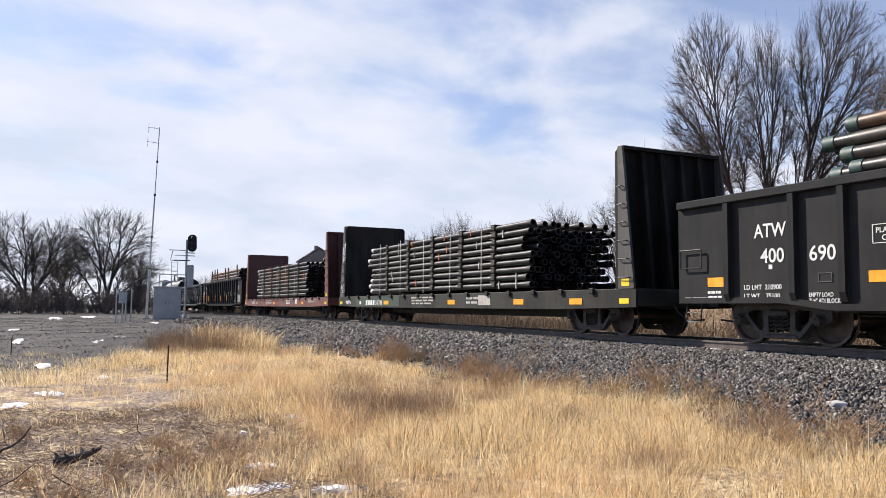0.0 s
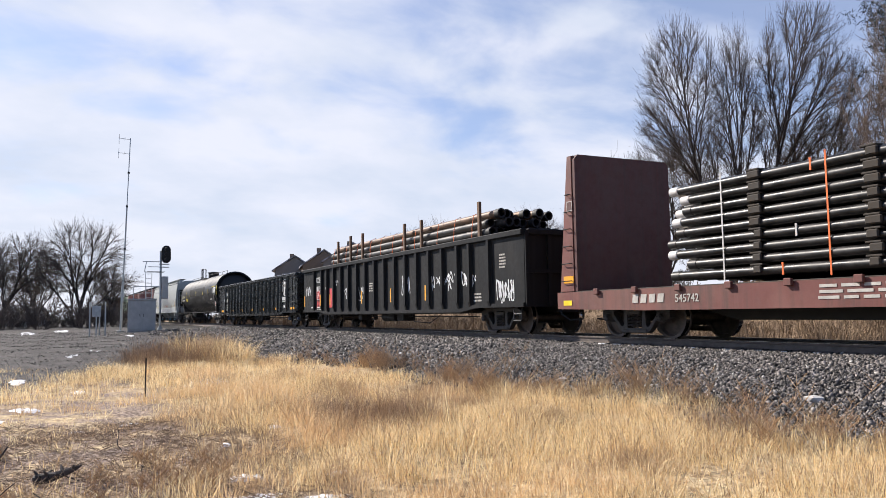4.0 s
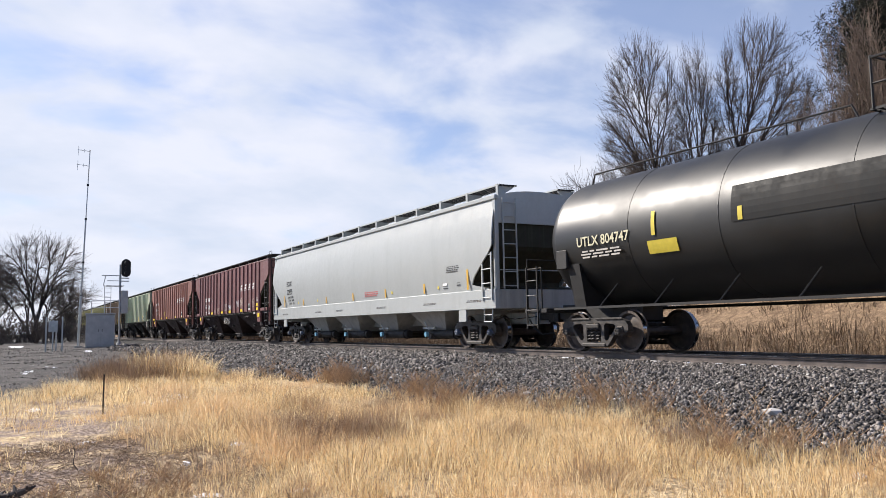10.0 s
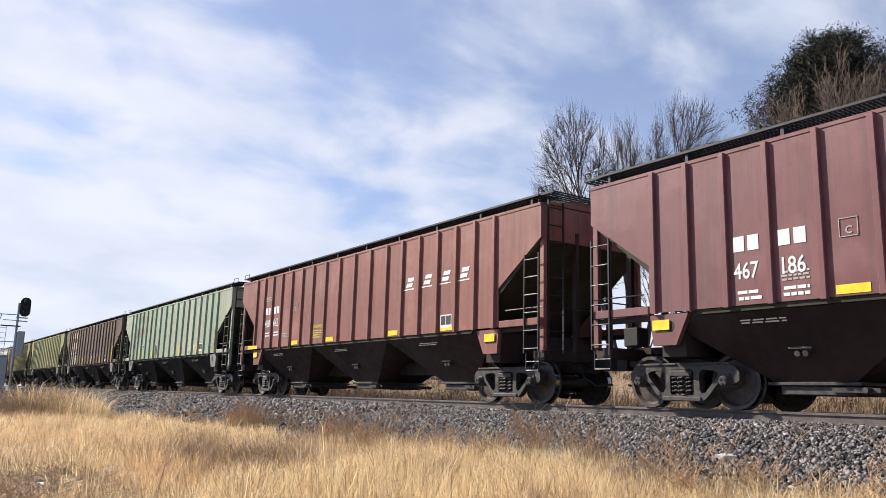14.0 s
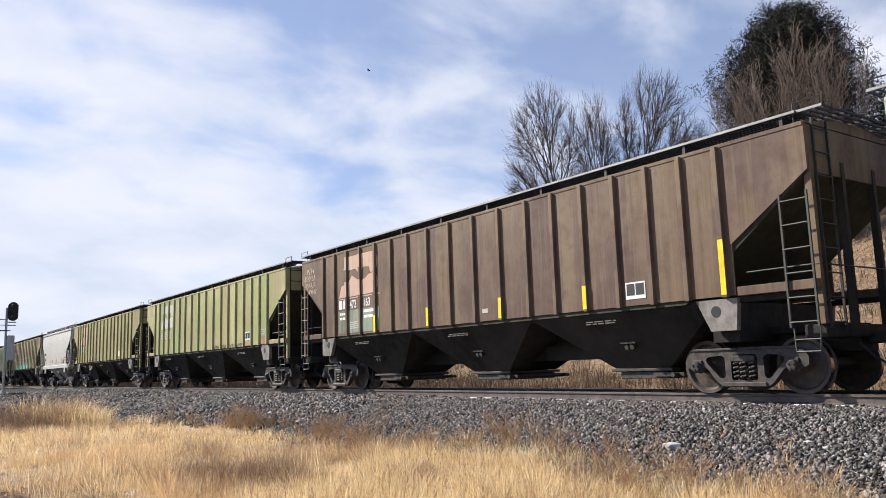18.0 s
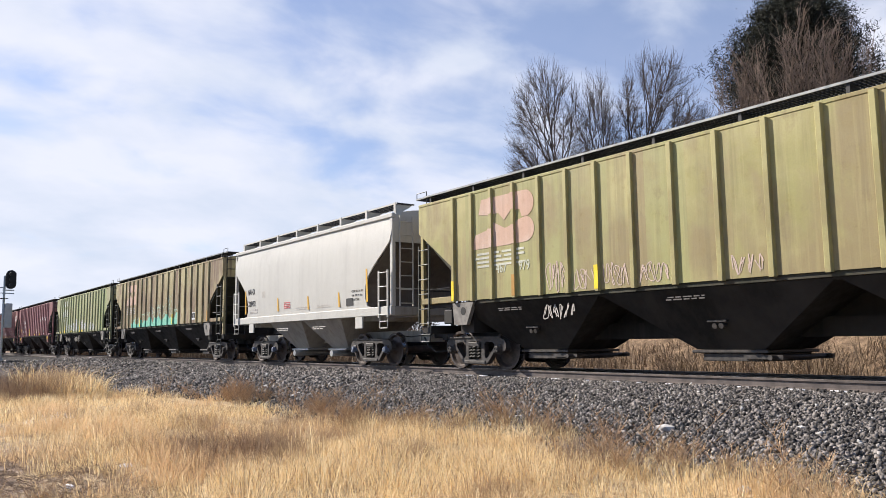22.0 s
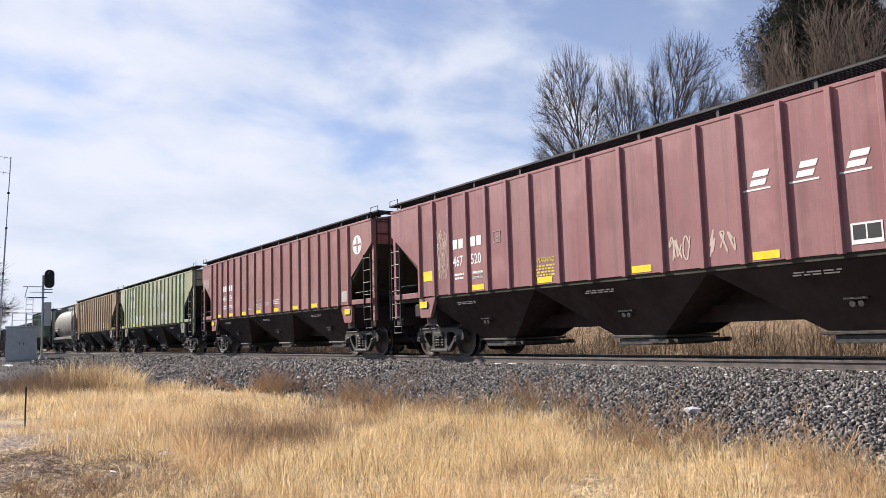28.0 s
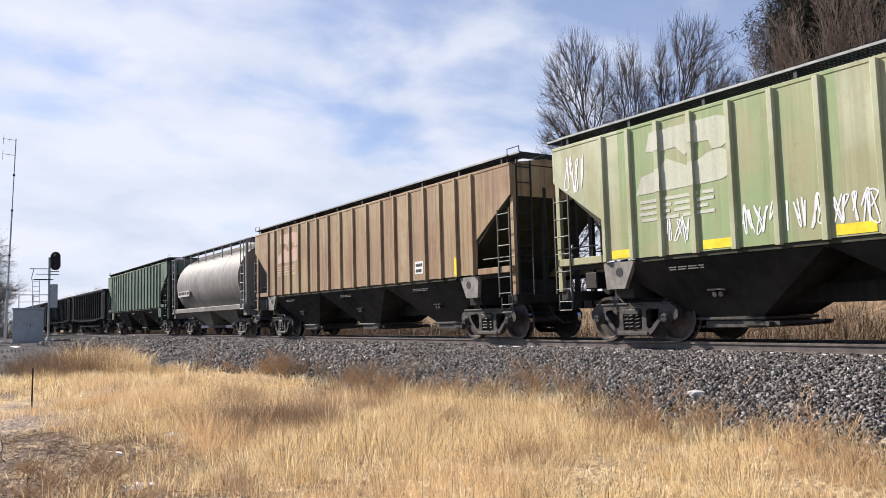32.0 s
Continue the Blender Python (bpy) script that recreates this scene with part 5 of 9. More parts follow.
def tank_wagon(front, rear):
    w, mid, half = wagon_base("tank_wagon", "long black pressure tank wagon with yellow markings", front, rear, category="tank wagon")
    coat = tank_black
    R, cz, h = 1.50, 2.56, half - 0.62
    prof = [(-h, 0.0)]
    for k in range(1, 9):
        a = radians(k * 90 / 8)
        prof.append((-h + 0.75 * (1 - math.cos(a)), R * math.sin(a)))
    prof += [(-h + 0.76, R)] + [(x, R) for x in np.linspace(-h + 2.0, h - 0.3, 12)]
    prof += [(h - 0.25, R), (h - 0.22, R - 0.015), (h - 0.20, R - 0.06)]
    for k in range(7, -1, -1):
        a = radians(k * 90 / 8)
        prof.append((h - 0.20 - 0.62 + 0.62 * (0.35 + 0.65 * math.cos(a)) + 0.0, (R - 0.06) * math.sin(a)))
    part("tank", Shape().lathe(prof, 48, "x", (0, 0, cz)), coat, w, "black insulated tank shell with dished ends", True)
    for x in (-6.2, -3.8, -1.2, 1.4, 4.0, 6.1):
        part("seam", Shape().lathe([(x - 0.012, R - 0.01), (x - 0.012, R + 0.006), (x + 0.012, R + 0.006), (x + 0.012, R - 0.01)], 48, "x", (0, 0, cz)), coat, w)
    part("end_ring", Shape().lathe([(h - 0.30, R - 0.01), (h - 0.30, R + 0.035), (h - 0.22, R + 0.035), (h - 0.22, R - 0.01)], 48, "x", (0, 0, cz)), coat, w)

    def on_shell(name, x0, x1, z0, z1, mat, lift=0.006, label=""):
        """A patch that lies on the curved shell between two heights."""
        a0, a1 = math.asin((z0 - cz) / R), math.asin((z1 - cz) / R)
        n = max(2, int(abs(a1 - a0) / 0.08) + 1)
        vs = []
        for k in range(n + 1):
            a = a0 + (a1 - a0) * k / n
            vs += [(x0, -(R + lift) * math.cos(a), cz + (R + lift) * math.sin(a)), (x1, -(R + lift) * math.cos(a), cz + (R + lift) * math.sin(a))]
        return part(name, Shape().add(vs, [(2 * k, 2 * k + 1, 2 * k + 3, 2 * k + 2) for k in range(n)]), mat, w, label)

    u = lambda x: x - mid
    on_shell("cover_panel", u(-117.7), u(-110.3), 2.40, 3.05, tank_patch, 0.012, "dull repainted strip")
    on_shell("dark_panel", u(-109.4), u(-106.8), 1.62, 1.92, black_gloss, 0.008)
    on_shell("dark_panel", u(-108.6), u(-108.0), 2.42, 2.78, tank_patch, 0.008)
    for x, a, b in ((-119.64, 2.38, 2.86), (-117.5, 2.42, 2.66), (-114.15, 2.45, 2.78), (-110.7, 2.42, 2.78), (-108.24, 2.45, 2.82), (-104.72, 2.30, 3.02)):
        on_shell("reflector", u(x) - 0.05, u(x) + 0.05, a, b, letter_yellow, 0.02, "yellow vertical strip")
    on_shell("placard", u(-119.85), u(-119.05), 2.02, 2.28, letter_yellow, 0.014, "small yellow sign")
    on_shell("data_panel", u(-106.2), u(-105.06), 2.44, 2.88, letter_white, 0.012, "white printed data panel")
    for k in range(6):
        on_shell("data_line", u(-106.2) + 0.02 * (k % 3), u(-105.1) - 0.06 * (k % 2), 2.45 + 0.065 * k, 2.475 + 0.065 * k, letter_black, 0.016)
    s = Shape()
    c = (u(-105.05), -1.47, 1.62)
    part("hazard_placard", Shape().prism([(c[0] - 0.24, c[2]), (c[0], c[2] - 0.24), (c[0] + 0.24, c[2]), (c[0], c[2] + 0.24)], c[1] - 0.01, c[1]), letter_white, w, "white and red diamond placard")
    for k in (-1, 0, 1):
        part("placard_stripe", Shape().box(c[0] - 0.12, c[0] + 0.12, c[1] - 0.014, c[1] - 0.011, c[2] + k * 0.08 - 0.02, c[2] + k * 0.08 + 0.02), red_mark, w)
    letters(w, "UTLX 804747", u(-122.05), 2.36, 0.30, plain("letter_cream", (0.66, 0.62, 0.42), 0.6, 0, 0.1), y=-R - 0.012, stretch=0.98, turn=2)
    letters(w, "LIQUEFIED PETROLEUM GAS", u(-107.0), 2.93, 0.14, letter_yellow, y=-R * math.cos(math.asin((2.93 - cz) / R)) - 0.018, turn=-16, stretch=0.88)
    letters(w, "NON ODORIZED", u(-107.85), 1.97, 0.15, letter_white, y=-R * math.cos(math.asin((1.97 - cz) / R)) - 0.016, turn=21, stretch=0.95)
    bars(w, u(-121.9), 2.22, 1.3, 0.035, 3, letter_faded, 9, y=-R - 0.008)
    # protective housing, platform and rails
    dx = u(-114.2)
    dome = part("valve_housing", Shape().lathe([(0, 0.0), (0, 0.44), (0.40, 0.44), (0.44, 0.48), (0.50, 0.48), (0.56, 0.0)], 24, "z", (dx, 0, cz + R - 0.06)), gear_black, w, "black protective valve housing", True)
    part("housing_chain", Shape().rod([(dx + 0.5, -0.1, cz + R + 0.45), (dx + 0.62, -0.12, cz + R + 0.1)], 0.02, 5), gear_black, dome)
    pl = part("top_platform", grating_mesh(2.4, 0.5, gear_black), None, w, "steel grating platform", at=pose(dx, -0.62, cz + R - 0.12))
    s = Shape()
    z0 = cz + R - 0.12
    for x in (dx - 1.15, dx - 0.75, dx + 0.05, dx + 1.15):
        s.rod([(x, -1.08, z0), (x, -1.08, z0 + 0.85 if x < dx + 1 else z0 + 0.75)], 0.022, 6)
    s.rod([(dx - 1.15, -1.08, z0 + 0.82), (dx - 0.75, -1.08, z0 + 0.82)], 0.022, 6).rod([(dx - 0.4, -1.08, z0 + 0.85), (dx + 1.05, -1.08, z0 + 0.80), (dx + 1.15, -1.08, z0 + 0.70)], 0.022, 6)
    s.rod([(dx - 0.4, -1.08, z0 + 0.85), (dx - 0.4, -1.08, z0)], 0.03, 6).rod([(dx - 1.15, -1.08, z0 + 0.4), (dx - 0.75, -1.08, z0 + 0.4)], 0.018, 5)
    s.rod([(dx - 1.15, -0.6, z0 + 0.1), (dx - 1.15, -0.6, z0 + 0.85), (dx - 1.15, -1.08, z0 + 0.85)], 0.022, 6)
    part("platform_rail", s, gear_black, pl, at=pose(-dx, 0.82, -z0))
    for a, b in ((-h + 1.0, dx - 1.6), (dx + 1.6, h - 0.4)):
        s = Shape().rod([(a, -0.55, cz + R - 0.14), (a + 0.12, -0.55, cz + R + 0.12), (b - 0.12, -0.55, cz + R + 0.12), (b, -0.55, cz + R - 0.14)], 0.018, 6)
        k = a + 1.8
        while k < b - 0.5:
            s.rod([(k, -0.55, cz + R - 0.16), (k, -0.55, cz + R + 0.12)], 0.016, 5)
            k += 1.8
        part("safety_rail", s, gear_black, w)
    # walkway along the side with stays, and the stub sills
    part("side_rail", Shape().box(-h + 0.6, h - 0.6, -1.50, -1.45, 0.97, 1.02).box(-h + 0.6, h - 0.6, 1.44, 1.52, 0.96, 1.03), gear_black, w)
    s = Shape()
    for x in np.linspace(-h + 2.2, h - 3.4, 9):
        s.rod([(x, -1.48, 1.0), (x + 0.18, -1.10, 1.50)], 0.018, 5)
    part("rail_stay", s, gear_black, w)
    for e in (-1, 1):
        s = Shape().box(*sorted((e * half, e * (half - 2.9))), -0.3, 0.3, 0.70, 1.12).box(*sorted((e * half, e * (half - 0.9))), -1.48, 1.48, 0.92, 1.02, c=0.01)
        s.prism([(-1.25, 1.02), (1.25, 1.02), (1.42, 2.0), (-1.42, 2.0)], *sorted((e * (half - 1.7), e * (half - 2.1))), "x")
        part("stub_sill", s, gear_black, w)
        part("saddle", Shape().box(*sorted((e * (half - 1.35), e * (half - 1.75))), -1.50, -1.30, 1.9, 2.35, c=0.02), gear_black, w)
        s = Shape().rod([(e * (half - 0.06), -1.42, 1.0), (e * (half - 0.06), -1.42, 2.25), (e * (half - 0.06), 1.42, 2.25), (e * (half - 0.06), 1.42, 1.0)], 0.02, 6).rod([(e * (half - 0.7), -1.46, 1.0), (e * (half - 0.7), -1.46, 2.0), (e * (half - 0.08), -1.44, 2.0)], 0.02, 6)
        part("end_handrail", s, gear_black, w)
        part("end_ladder", cached(("ladder_t",), lambda: ladder_mesh(1.5, 0.44, 0.36, gear_black)), None, w, at=pose(half - 0.6 if e > 0 else -half + 0.15, -1.5, 0.55))
    couplers(w, half)
    for e in (-1, 1):
        truck(w, e * (half - 2.1), mid)
    return w, half


tank_black = plain("tank_black", (0.0125, 0.0128, 0.013), 0.46, 0.0, 0.16, 0.5, bump=0)
tank_patch = paint("tank_patch", (0.026, 0.027, 0.0275), (0.030, 0.031, 0.031), 0.3, 0.55, 0.10, spec=0.10, dent=0.03)

# ---------------------------------------------------------------- the train, from its head
w, half, xs = gondola("black steel gondola loaded with rusty casing pipes", 7.3, -12.55, black_coat, z_top=2.80, ladder_right=False,
                   places=[x + 2.625 for x in (-11.21, -9.70, -8.72, -7.75, -6.78, -5.8, -4.85, -3.87, -2.9, -1.93, -0.95, 0.02, 1.0, 1.97, 2.95, 3.92, 5.4)])
u = lambda x, mid=-2.625: x - mid
letters(w, "ATW", u(-10.60), 1.95, 0.35, letter_white, stretch=0.88)
letters(w, "400", u(-10.46), 1.49, 0.36, letter_white, stretch=0.98)
letters(w, "690", u(-9.42), 1.48, 0.36, letter_white, stretch=0.98)
rect(w, "sticker", u(-10.28), 1.37, 0.08, 0.08, letter_white)
letters(w, "LD LMT  210900", u(-10.87), 1.01, 0.125, letter_white)
letters(w, "LT WT    75100", u(-10.87), 0.85, 0.125, letter_white)
letters(w, "EMPTY LOAD", u(-9.44), 0.87, 0.10, letter_white, stretch=0.8)
letters(w, "7/16\" ADJ BLOCK", u(-9.44), 0.77, 0.10, letter_white, stretch=0.8)
letters(w, "2 INCH HP COMP SHOES", u(-12.44), 0.83, 0.075, letter_white, stretch=0.9)
letters(w, "PLATE\n   C", u(-8.18), 1.85, 0.12, letter_white)
part("label_frame", Shape().rod([(u(-8.23), -SIDE - 0.006, 1.69), (u(-7.85), -SIDE - 0.006, 1.69), (u(-7.85), -SIDE - 0.006, 1.98), (u(-8.23), -SIDE - 0.006, 1.98), (u(-8.23), -SIDE - 0.006, 1.69)], 0.008, 4), letter_white, w)
part("label_frame", Shape().rod([(u(-9.24), -SIDE - 0.006, 1.12), (u(-8.98), -SIDE - 0.006, 1.12), (u(-8.98), -SIDE - 0.006, 1.26), (u(-9.24), -SIDE - 0.006, 1.26), (u(-9.24), -SIDE - 0.006, 1.12)], 0.008, 4), letter_dim, w)
rect(w, "reflector", u(-11.79), 1.08, 0.48, 0.18, reflector_orange, label="yellow reflector strip")
rect(w, "reflector", u(-8.32), 1.09, 0.48, 0.18, reflector_orange, label="yellow reflector strip")
bars(w, u(-11.8), 0.95, 0.4, 0.05, 2, letter_white, 3)
part("grab_iron", Shape().rod([(u(-12.48), -1.6, 1.82), (u(-11.90), -1.6, 1.82), (u(-11.90), -1.6, 1.46), (u(-12.48), -1.6, 1.46), (u(-12.48), -1.6, 1.82)], 0.016, 5), gear_black, w)
big_pipes(6.5, -9.4, 2.95, (8, 7, 6, 4), "heap of rusty casing pipes with green ends", (), (), 5)

w, half = bulkhead_flat("black bulkhead flat wagon with grey end walls", -14.0, -36.0, flat_grey := paint("flat_grey", (0.075, 0.072, 0.070), (0.13, 0.125, 0.12), 0.4, 0.6, 0.4, spec=0.2), paint("bulkhead_black", (0.009, 0.009, 0.009), (0.018, 0.018, 0.018), 0.4, 0.65, 0.3, spec=0.12), flat_black := paint("flat_black", (0.022, 0.022, 0.021), (0.042, 0.044, 0.038), 0.4, 0.6, 0.3, spec=0.15))
u = lambda x: x + 25.0
scribble(w, u(-35.6), 2.7, 0.42, 0.9, 2, graffiti_white, 11, y=-1.506, width=0.03)
scribble(w, u(-35.75), 1.2, 0.6, 0.5, 1, graffiti_white, 12, y=-1.506, width=0.03)
rect(w, "green_patch", u(-33.5), 0.66, 5.3, 0.40, plain("patch_green", (0.024, 0.044, 0.030), 0.7, 0, 0.4, 1.2), -1.533, "patch of old green paint")
for k in range(4):
    rect(w, "owner_mark", u(-32.09) + 0.29 * k, 0.72, 0.21, 0.20, letter_white, -1.538, lean=0.03)
letters(w, "545743", u(-30.87), 0.72, 0.27, letter_white, y=-1.538, stretch=0.95)
scribble(w, u(-34.9), 0.76, 0.75, 0.16, 4, graffiti_white, 13, y=-1.536)
rect(w, "label", u(-32.91), 0.75, 0.22, 0.14, letter_white, -1.538)
for x in (-29.9, -23.8, -19.4, -16.6):
    rect(w, "reflector", u(x), 0.74, 0.55, 0.15, reflector_orange, -1.538, "yellow reflector strip")
bars(w, u(-27.0), 0.96, 2.0, 0.055, 3, letter_faded, 14, y=-1.536)
bars(w, u(-22.5), 0.90, 1.6, 0.07, 2, letter_faded, 15, y=-1.536)
part("tag_box", Shape().box(u(-21.6), u(-20.8), -1.537, -1.532, 0.72, 1.02).box(u(-21.2) - 0.01, u(-21.2) + 0.01, -1.54, -1.53, 0.72, 1.02), letter_faded, w)
pipe_stack(-18.6, -32.2, "stack of new steel pipes with white caps at one end", (cap_white, cap_white), 21)

red_flat = paint("red_flat", (0.15, 0.046, 0.038), (0.19, 0.075, 0.06), 0.4, 0.55, 0.35)
red_dark = paint("red_dark", (0.085, 0.028, 0.025), (0.10, 0.04, 0.035), 0.4, 0.55, 0.3)
w, half = bulkhead_flat("brown-red bulkhead flat wagon with tall end walls", -37.8, -59.4, red_flat, red_dark, red_flat)
u = lambda x: x + 48.6
for k in range(4):
    rect(w, "owner_mark", u(-56.6) + 0.26 * k, 0.78, 0.18, 0.18, letter_faded, -1.538, lean=0.03)
letters(w, "545742", u(-55.3), 0.78, 0.22, letter_faded, y=-1.538)
bars(w, u(-52.0), 0.95, 1.6, 0.05, 3, letter_faded, 16, y=-1.536)
bars(w, u(-46.5), 0.95, 1.0, 0.05, 3, letter_white, 17, y=-1.536)
rect(w, "label", u(-44.3), 0.78, 0.34, 0.26, letter_white, -1.538)
bars(w, u(-41.6), 0.95, 1.6, 0.05, 2, letter_faded, 18, y=-1.536)
for x in (-50.0, -43.0):
    rect(w, "reflector", u(x), 0.76, 0.5, 0.13, reflector_orange, -1.538, "yellow reflector strip")
rect(w, "label", u(-58.95), 3.05, 0.22, 0.24, letter_faded, -1.506)
rect(w, "label", u(-58.93), 3.07, 0.18, 0.20, red_dark, -1.510)
rect(w, "reflector", u(-59.15), 1.30, 0.40, 0.17, reflector_orange, -1.506, "yellow reflector strip")
pipe_stack(-42.0, -55.6, "stack of black steel pipes tied with wire", (cap_white, strap_orange), 22)

w, half, xs = gondola("black gondola with sprayed tags and a pipe load", -60.9, -81.2, black_coat, z_top=2.82, ladder_right=False,
                   places=[x + 71.05 for x in (-79.4, -78.24, -77.45, -76.5, -75.52, -74.55, -73.57, -72.6, -71.6, -70.6, -69.6, -68.63, -67.66, -66.68, -65.7, -64.65, -63.86, -62.7)])
u = lambda x: x + 71.05
letters(w, "COER", u(-79.2), 2.14, 0.34, letter_white, stretch=0.8)
letters(w, "8071", u(-79.15), 1.72, 0.34, letter_white, stretch=0.8)
letters(w, "06", u(-77.85), 1.72, 0.34, letter_white, stretch=0.8)
letters(w, "PLATE\n   C", u(-76.4), 2.02, 0.13, letter_white)
scribble(w, u(-80.9), 1.55, 0.85, 0.40, 4, graffiti_white, 31, width=0.03)
scribble(w, u(-79.25), 1.32, 0.95, 0.42, 4, graffiti_red, 32, width=0.07)
scribble(w, u(-79.2), 0.95, 0.9, 0.34, 4, graffiti_red, 33, width=0.06)
scribble(w, u(-79.3), 1.35, 0.95, 0.40, 4, graffiti_white, 34, width=0.02)
rect(w, "graffiti", u(-77.3), 0.95, 0.75, 0.85, graffiti_red, label="faded red sprayed block", lean=0.1)
scribble(w, u(-75.3), 1.25, 0.7, 0.5, 2, graffiti_white, 35)
scribble(w, u(-73.9), 1.2, 0.95, 0.55, 3, graffiti_white, 36)
bars(w, u(-72.3), 1.8, 0.7, 0.05, 4, letter_faded, 37)
scribble(w, u(-69.1), 1.3, 0.75, 0.65, 4, graffiti_white, 38)
scribble(w, u(-66.7), 1.35, 2.6, 0.55, 6, graffiti_white, 39)
scribble(w, u(-64.3), 1.4, 0.7, 0.35, 4, graffiti_white, 40, width=0.025)
scribble(w, u(-62.4), 0.95, 0.95, 0.58, 4, graffiti_white, 41, width=0.035)
scribble(w, u(-62.3), 0.92, 0.8, 0.5, 3, graffiti_white, 46, width=0.026, y=-SIDE - 0.009)
bars(w, u(-62.2), 2.2, 0.35, 0.045, 5, letter_faded, 42)
bars(w, u(-63.7), 1.14, 0.45, 0.05, 3, letter_faded, 45)
bars(w, u(-80.0), 0.95, 0.6, 0.06, 1, letter_white, 43)
bars(w, u(-79.1), 0.94, 0.75, 0.06, 2, letter_white, 44)
for x in (-81.14, -78.25, -76.85, -72.85, -69.85, -66.85):
    rect(w, "reflector", u(x) - 0.05, 1.05, 0.10, 0.5, reflector_orange, -SIDE - (0.118 if x > -81 else 0.004), "yellow reflector strip")
big_pipes(-62.5, -77.8, 2.98, (8, 7, 7), "long casing pipes between wooden stakes with orange straps", (-76.2, -74.6, -73.2, -68.9, -67.5, -63.4), (-77.0, -76.4, -75.4, -74.0, -72.5, -71.4, -70.2, -69.3, -68.2, -66.4, -65.2, -64.0), 6, gear_black)

w, half, xs = gondola("clean glossy black gondola with white emblem", -82.5, -103.0, black_gloss, z_top=2.80, caps=True,
                   places=[x + 92.75 for x in (-100.71, -99.53, -98.6, -97.65, -96.7, -95.75, -94.8, -93.85, -92.9, -91.94, -90.97, -90.0, -89.05, -88.1, -87.15, -86.2, -85.55, -84.3)])
u = lambda x: x + 92.75
letters(w, "PS", u(-101.32), 2.05, 0.34, letter_white)
letters(w, "RX", u(-100.55), 2.05, 0.34, letter_white)
letters(w, "801", u(-101.35), 1.62, 0.34, letter_white)
letters(w, "033", u(-100.5), 1.62, 0.34, letter_white)
letters(w, "LD LMT 209400", u(-100.5), 1.36, 0.115, letter_white)
letters(w, "LT WT    76600", u(-100.5), 1.20, 0.115, letter_white)
letters(w, "CU FT      3564", u(-100.5), 1.04, 0.115, letter_white)
ring = Shape().lathe([(0, 0.415), (0, 0.445), (0.003, 0.445), (0.003, 0.415), (0, 0.415)], 40, "y", (u(-84.88), -SIDE - 0.005, 2.13))
part("emblem", ring, letter_white, w, "white round emblem")
px, pz = u(-84.88), 2.13
bowl = [(px + 0.02 + 0.20 * math.cos(radians(q)), pz + 0.11 + 0.20 * math.sin(radians(q))) for q in range(-90, 91, 15)]
flat(w, "emblem", [(px - 0.16, pz - 0.34), (px + 0.0, pz - 0.40), (px + 0.0, pz - 0.09)] + bowl + [(px - 0.20, pz + 0.31)], letter_white, label="white round emblem")
hole = [(px + 0.02 + 0.075 * math.cos(radians(q)), pz + 0.11 + 0.09 * math.sin(radians(q))) for q in range(-90, 91, 15)]
flat(w, "emblem_hole", hole + [(px - 0.04, pz + 0.20), (px - 0.04, pz + 0.02)], black_gloss, -SIDE - 0.009)
for k in range(7):
    rect(w, "owner_mark", u(-85.40) + 0.14 * k, 1.44, 0.10, 0.17, letter_white)
bars(w, u(-85.40), 1.34, 0.95, 0.045, 1, letter_white, 51, words=5)
rect(w, "label", u(-85.1), 1.05, 0.26, 0.13, letter_white)
bars(w, u(-86.1), 0.98, 0.5, 0.03, 3, letter_white, 52)
for x in (-98.1, -95.28, -92.42, -89.55, -86.68):
    rect(w, "reflector", u(x) - 0.2, 0.95, 0.42, 0.11, reflector_orange, label="yellow reflector strip")
rect(w, "reflector", u(-83.75), 0.94, 0.85, 0.12, reflector_orange, label="yellow reflector strip")
rect(w, "reflector", u(-102.3), 0.94, 0.75, 0.12, reflector_orange, label="yellow reflector strip")

tank_wagon(-104.2, -124.2)


def inset_long(z):
    return 0.06 if z > 2.70 else 0.06 + 1.15 * min(1, (2.70 - z) / 0.85) if z > 1.62 else 0.05


def inset_round(z):
    return 0.05 if z > 3.45 else 0.05 + 1.35 * math.sin(min(1, (3.45 - z) / 1.35) * math.pi / 2) ** 1.3 if z > 1.75 else (1.3 if z > 1.62 else 0.05)


# the white hopper's slope sheets take the same dark paint as shade
w, half = smooth_hopper("clean white four-bay covered hopper with smooth sides", -125.4, -144.95, white_paint, bay_grey, 1.56, (1.08, 1.60), 3.98, 4, inset_long, 0.10, white_paint, True, slope=end_shade_grime)
u = lambda x: x + 135.175


def skin(z0, z1, bulge):
    """How far out, and at what slope, a smooth hopper's side lies at a height."""
    def out(z):
        t = (z - z0) / (z1 - z0)
        return SIDE - 0.02 + bulge * math.sin(math.pi * min(1, t * 1.05)) - 0.07 * max(0, t - 0.72) ** 2 * 9
    return lambda z: -out(z) - 0.013, lambda z: math.degrees(math.atan((out(z + 0.02) - out(z - 0.02)) / 0.04))


def curved(w, text, x, z, size, mat, sk, **kw):
    letters(w, text, x, z, size, mat, y=sk[0](z) - 0.002, turn=sk[1](z + size * 0.35), **kw)


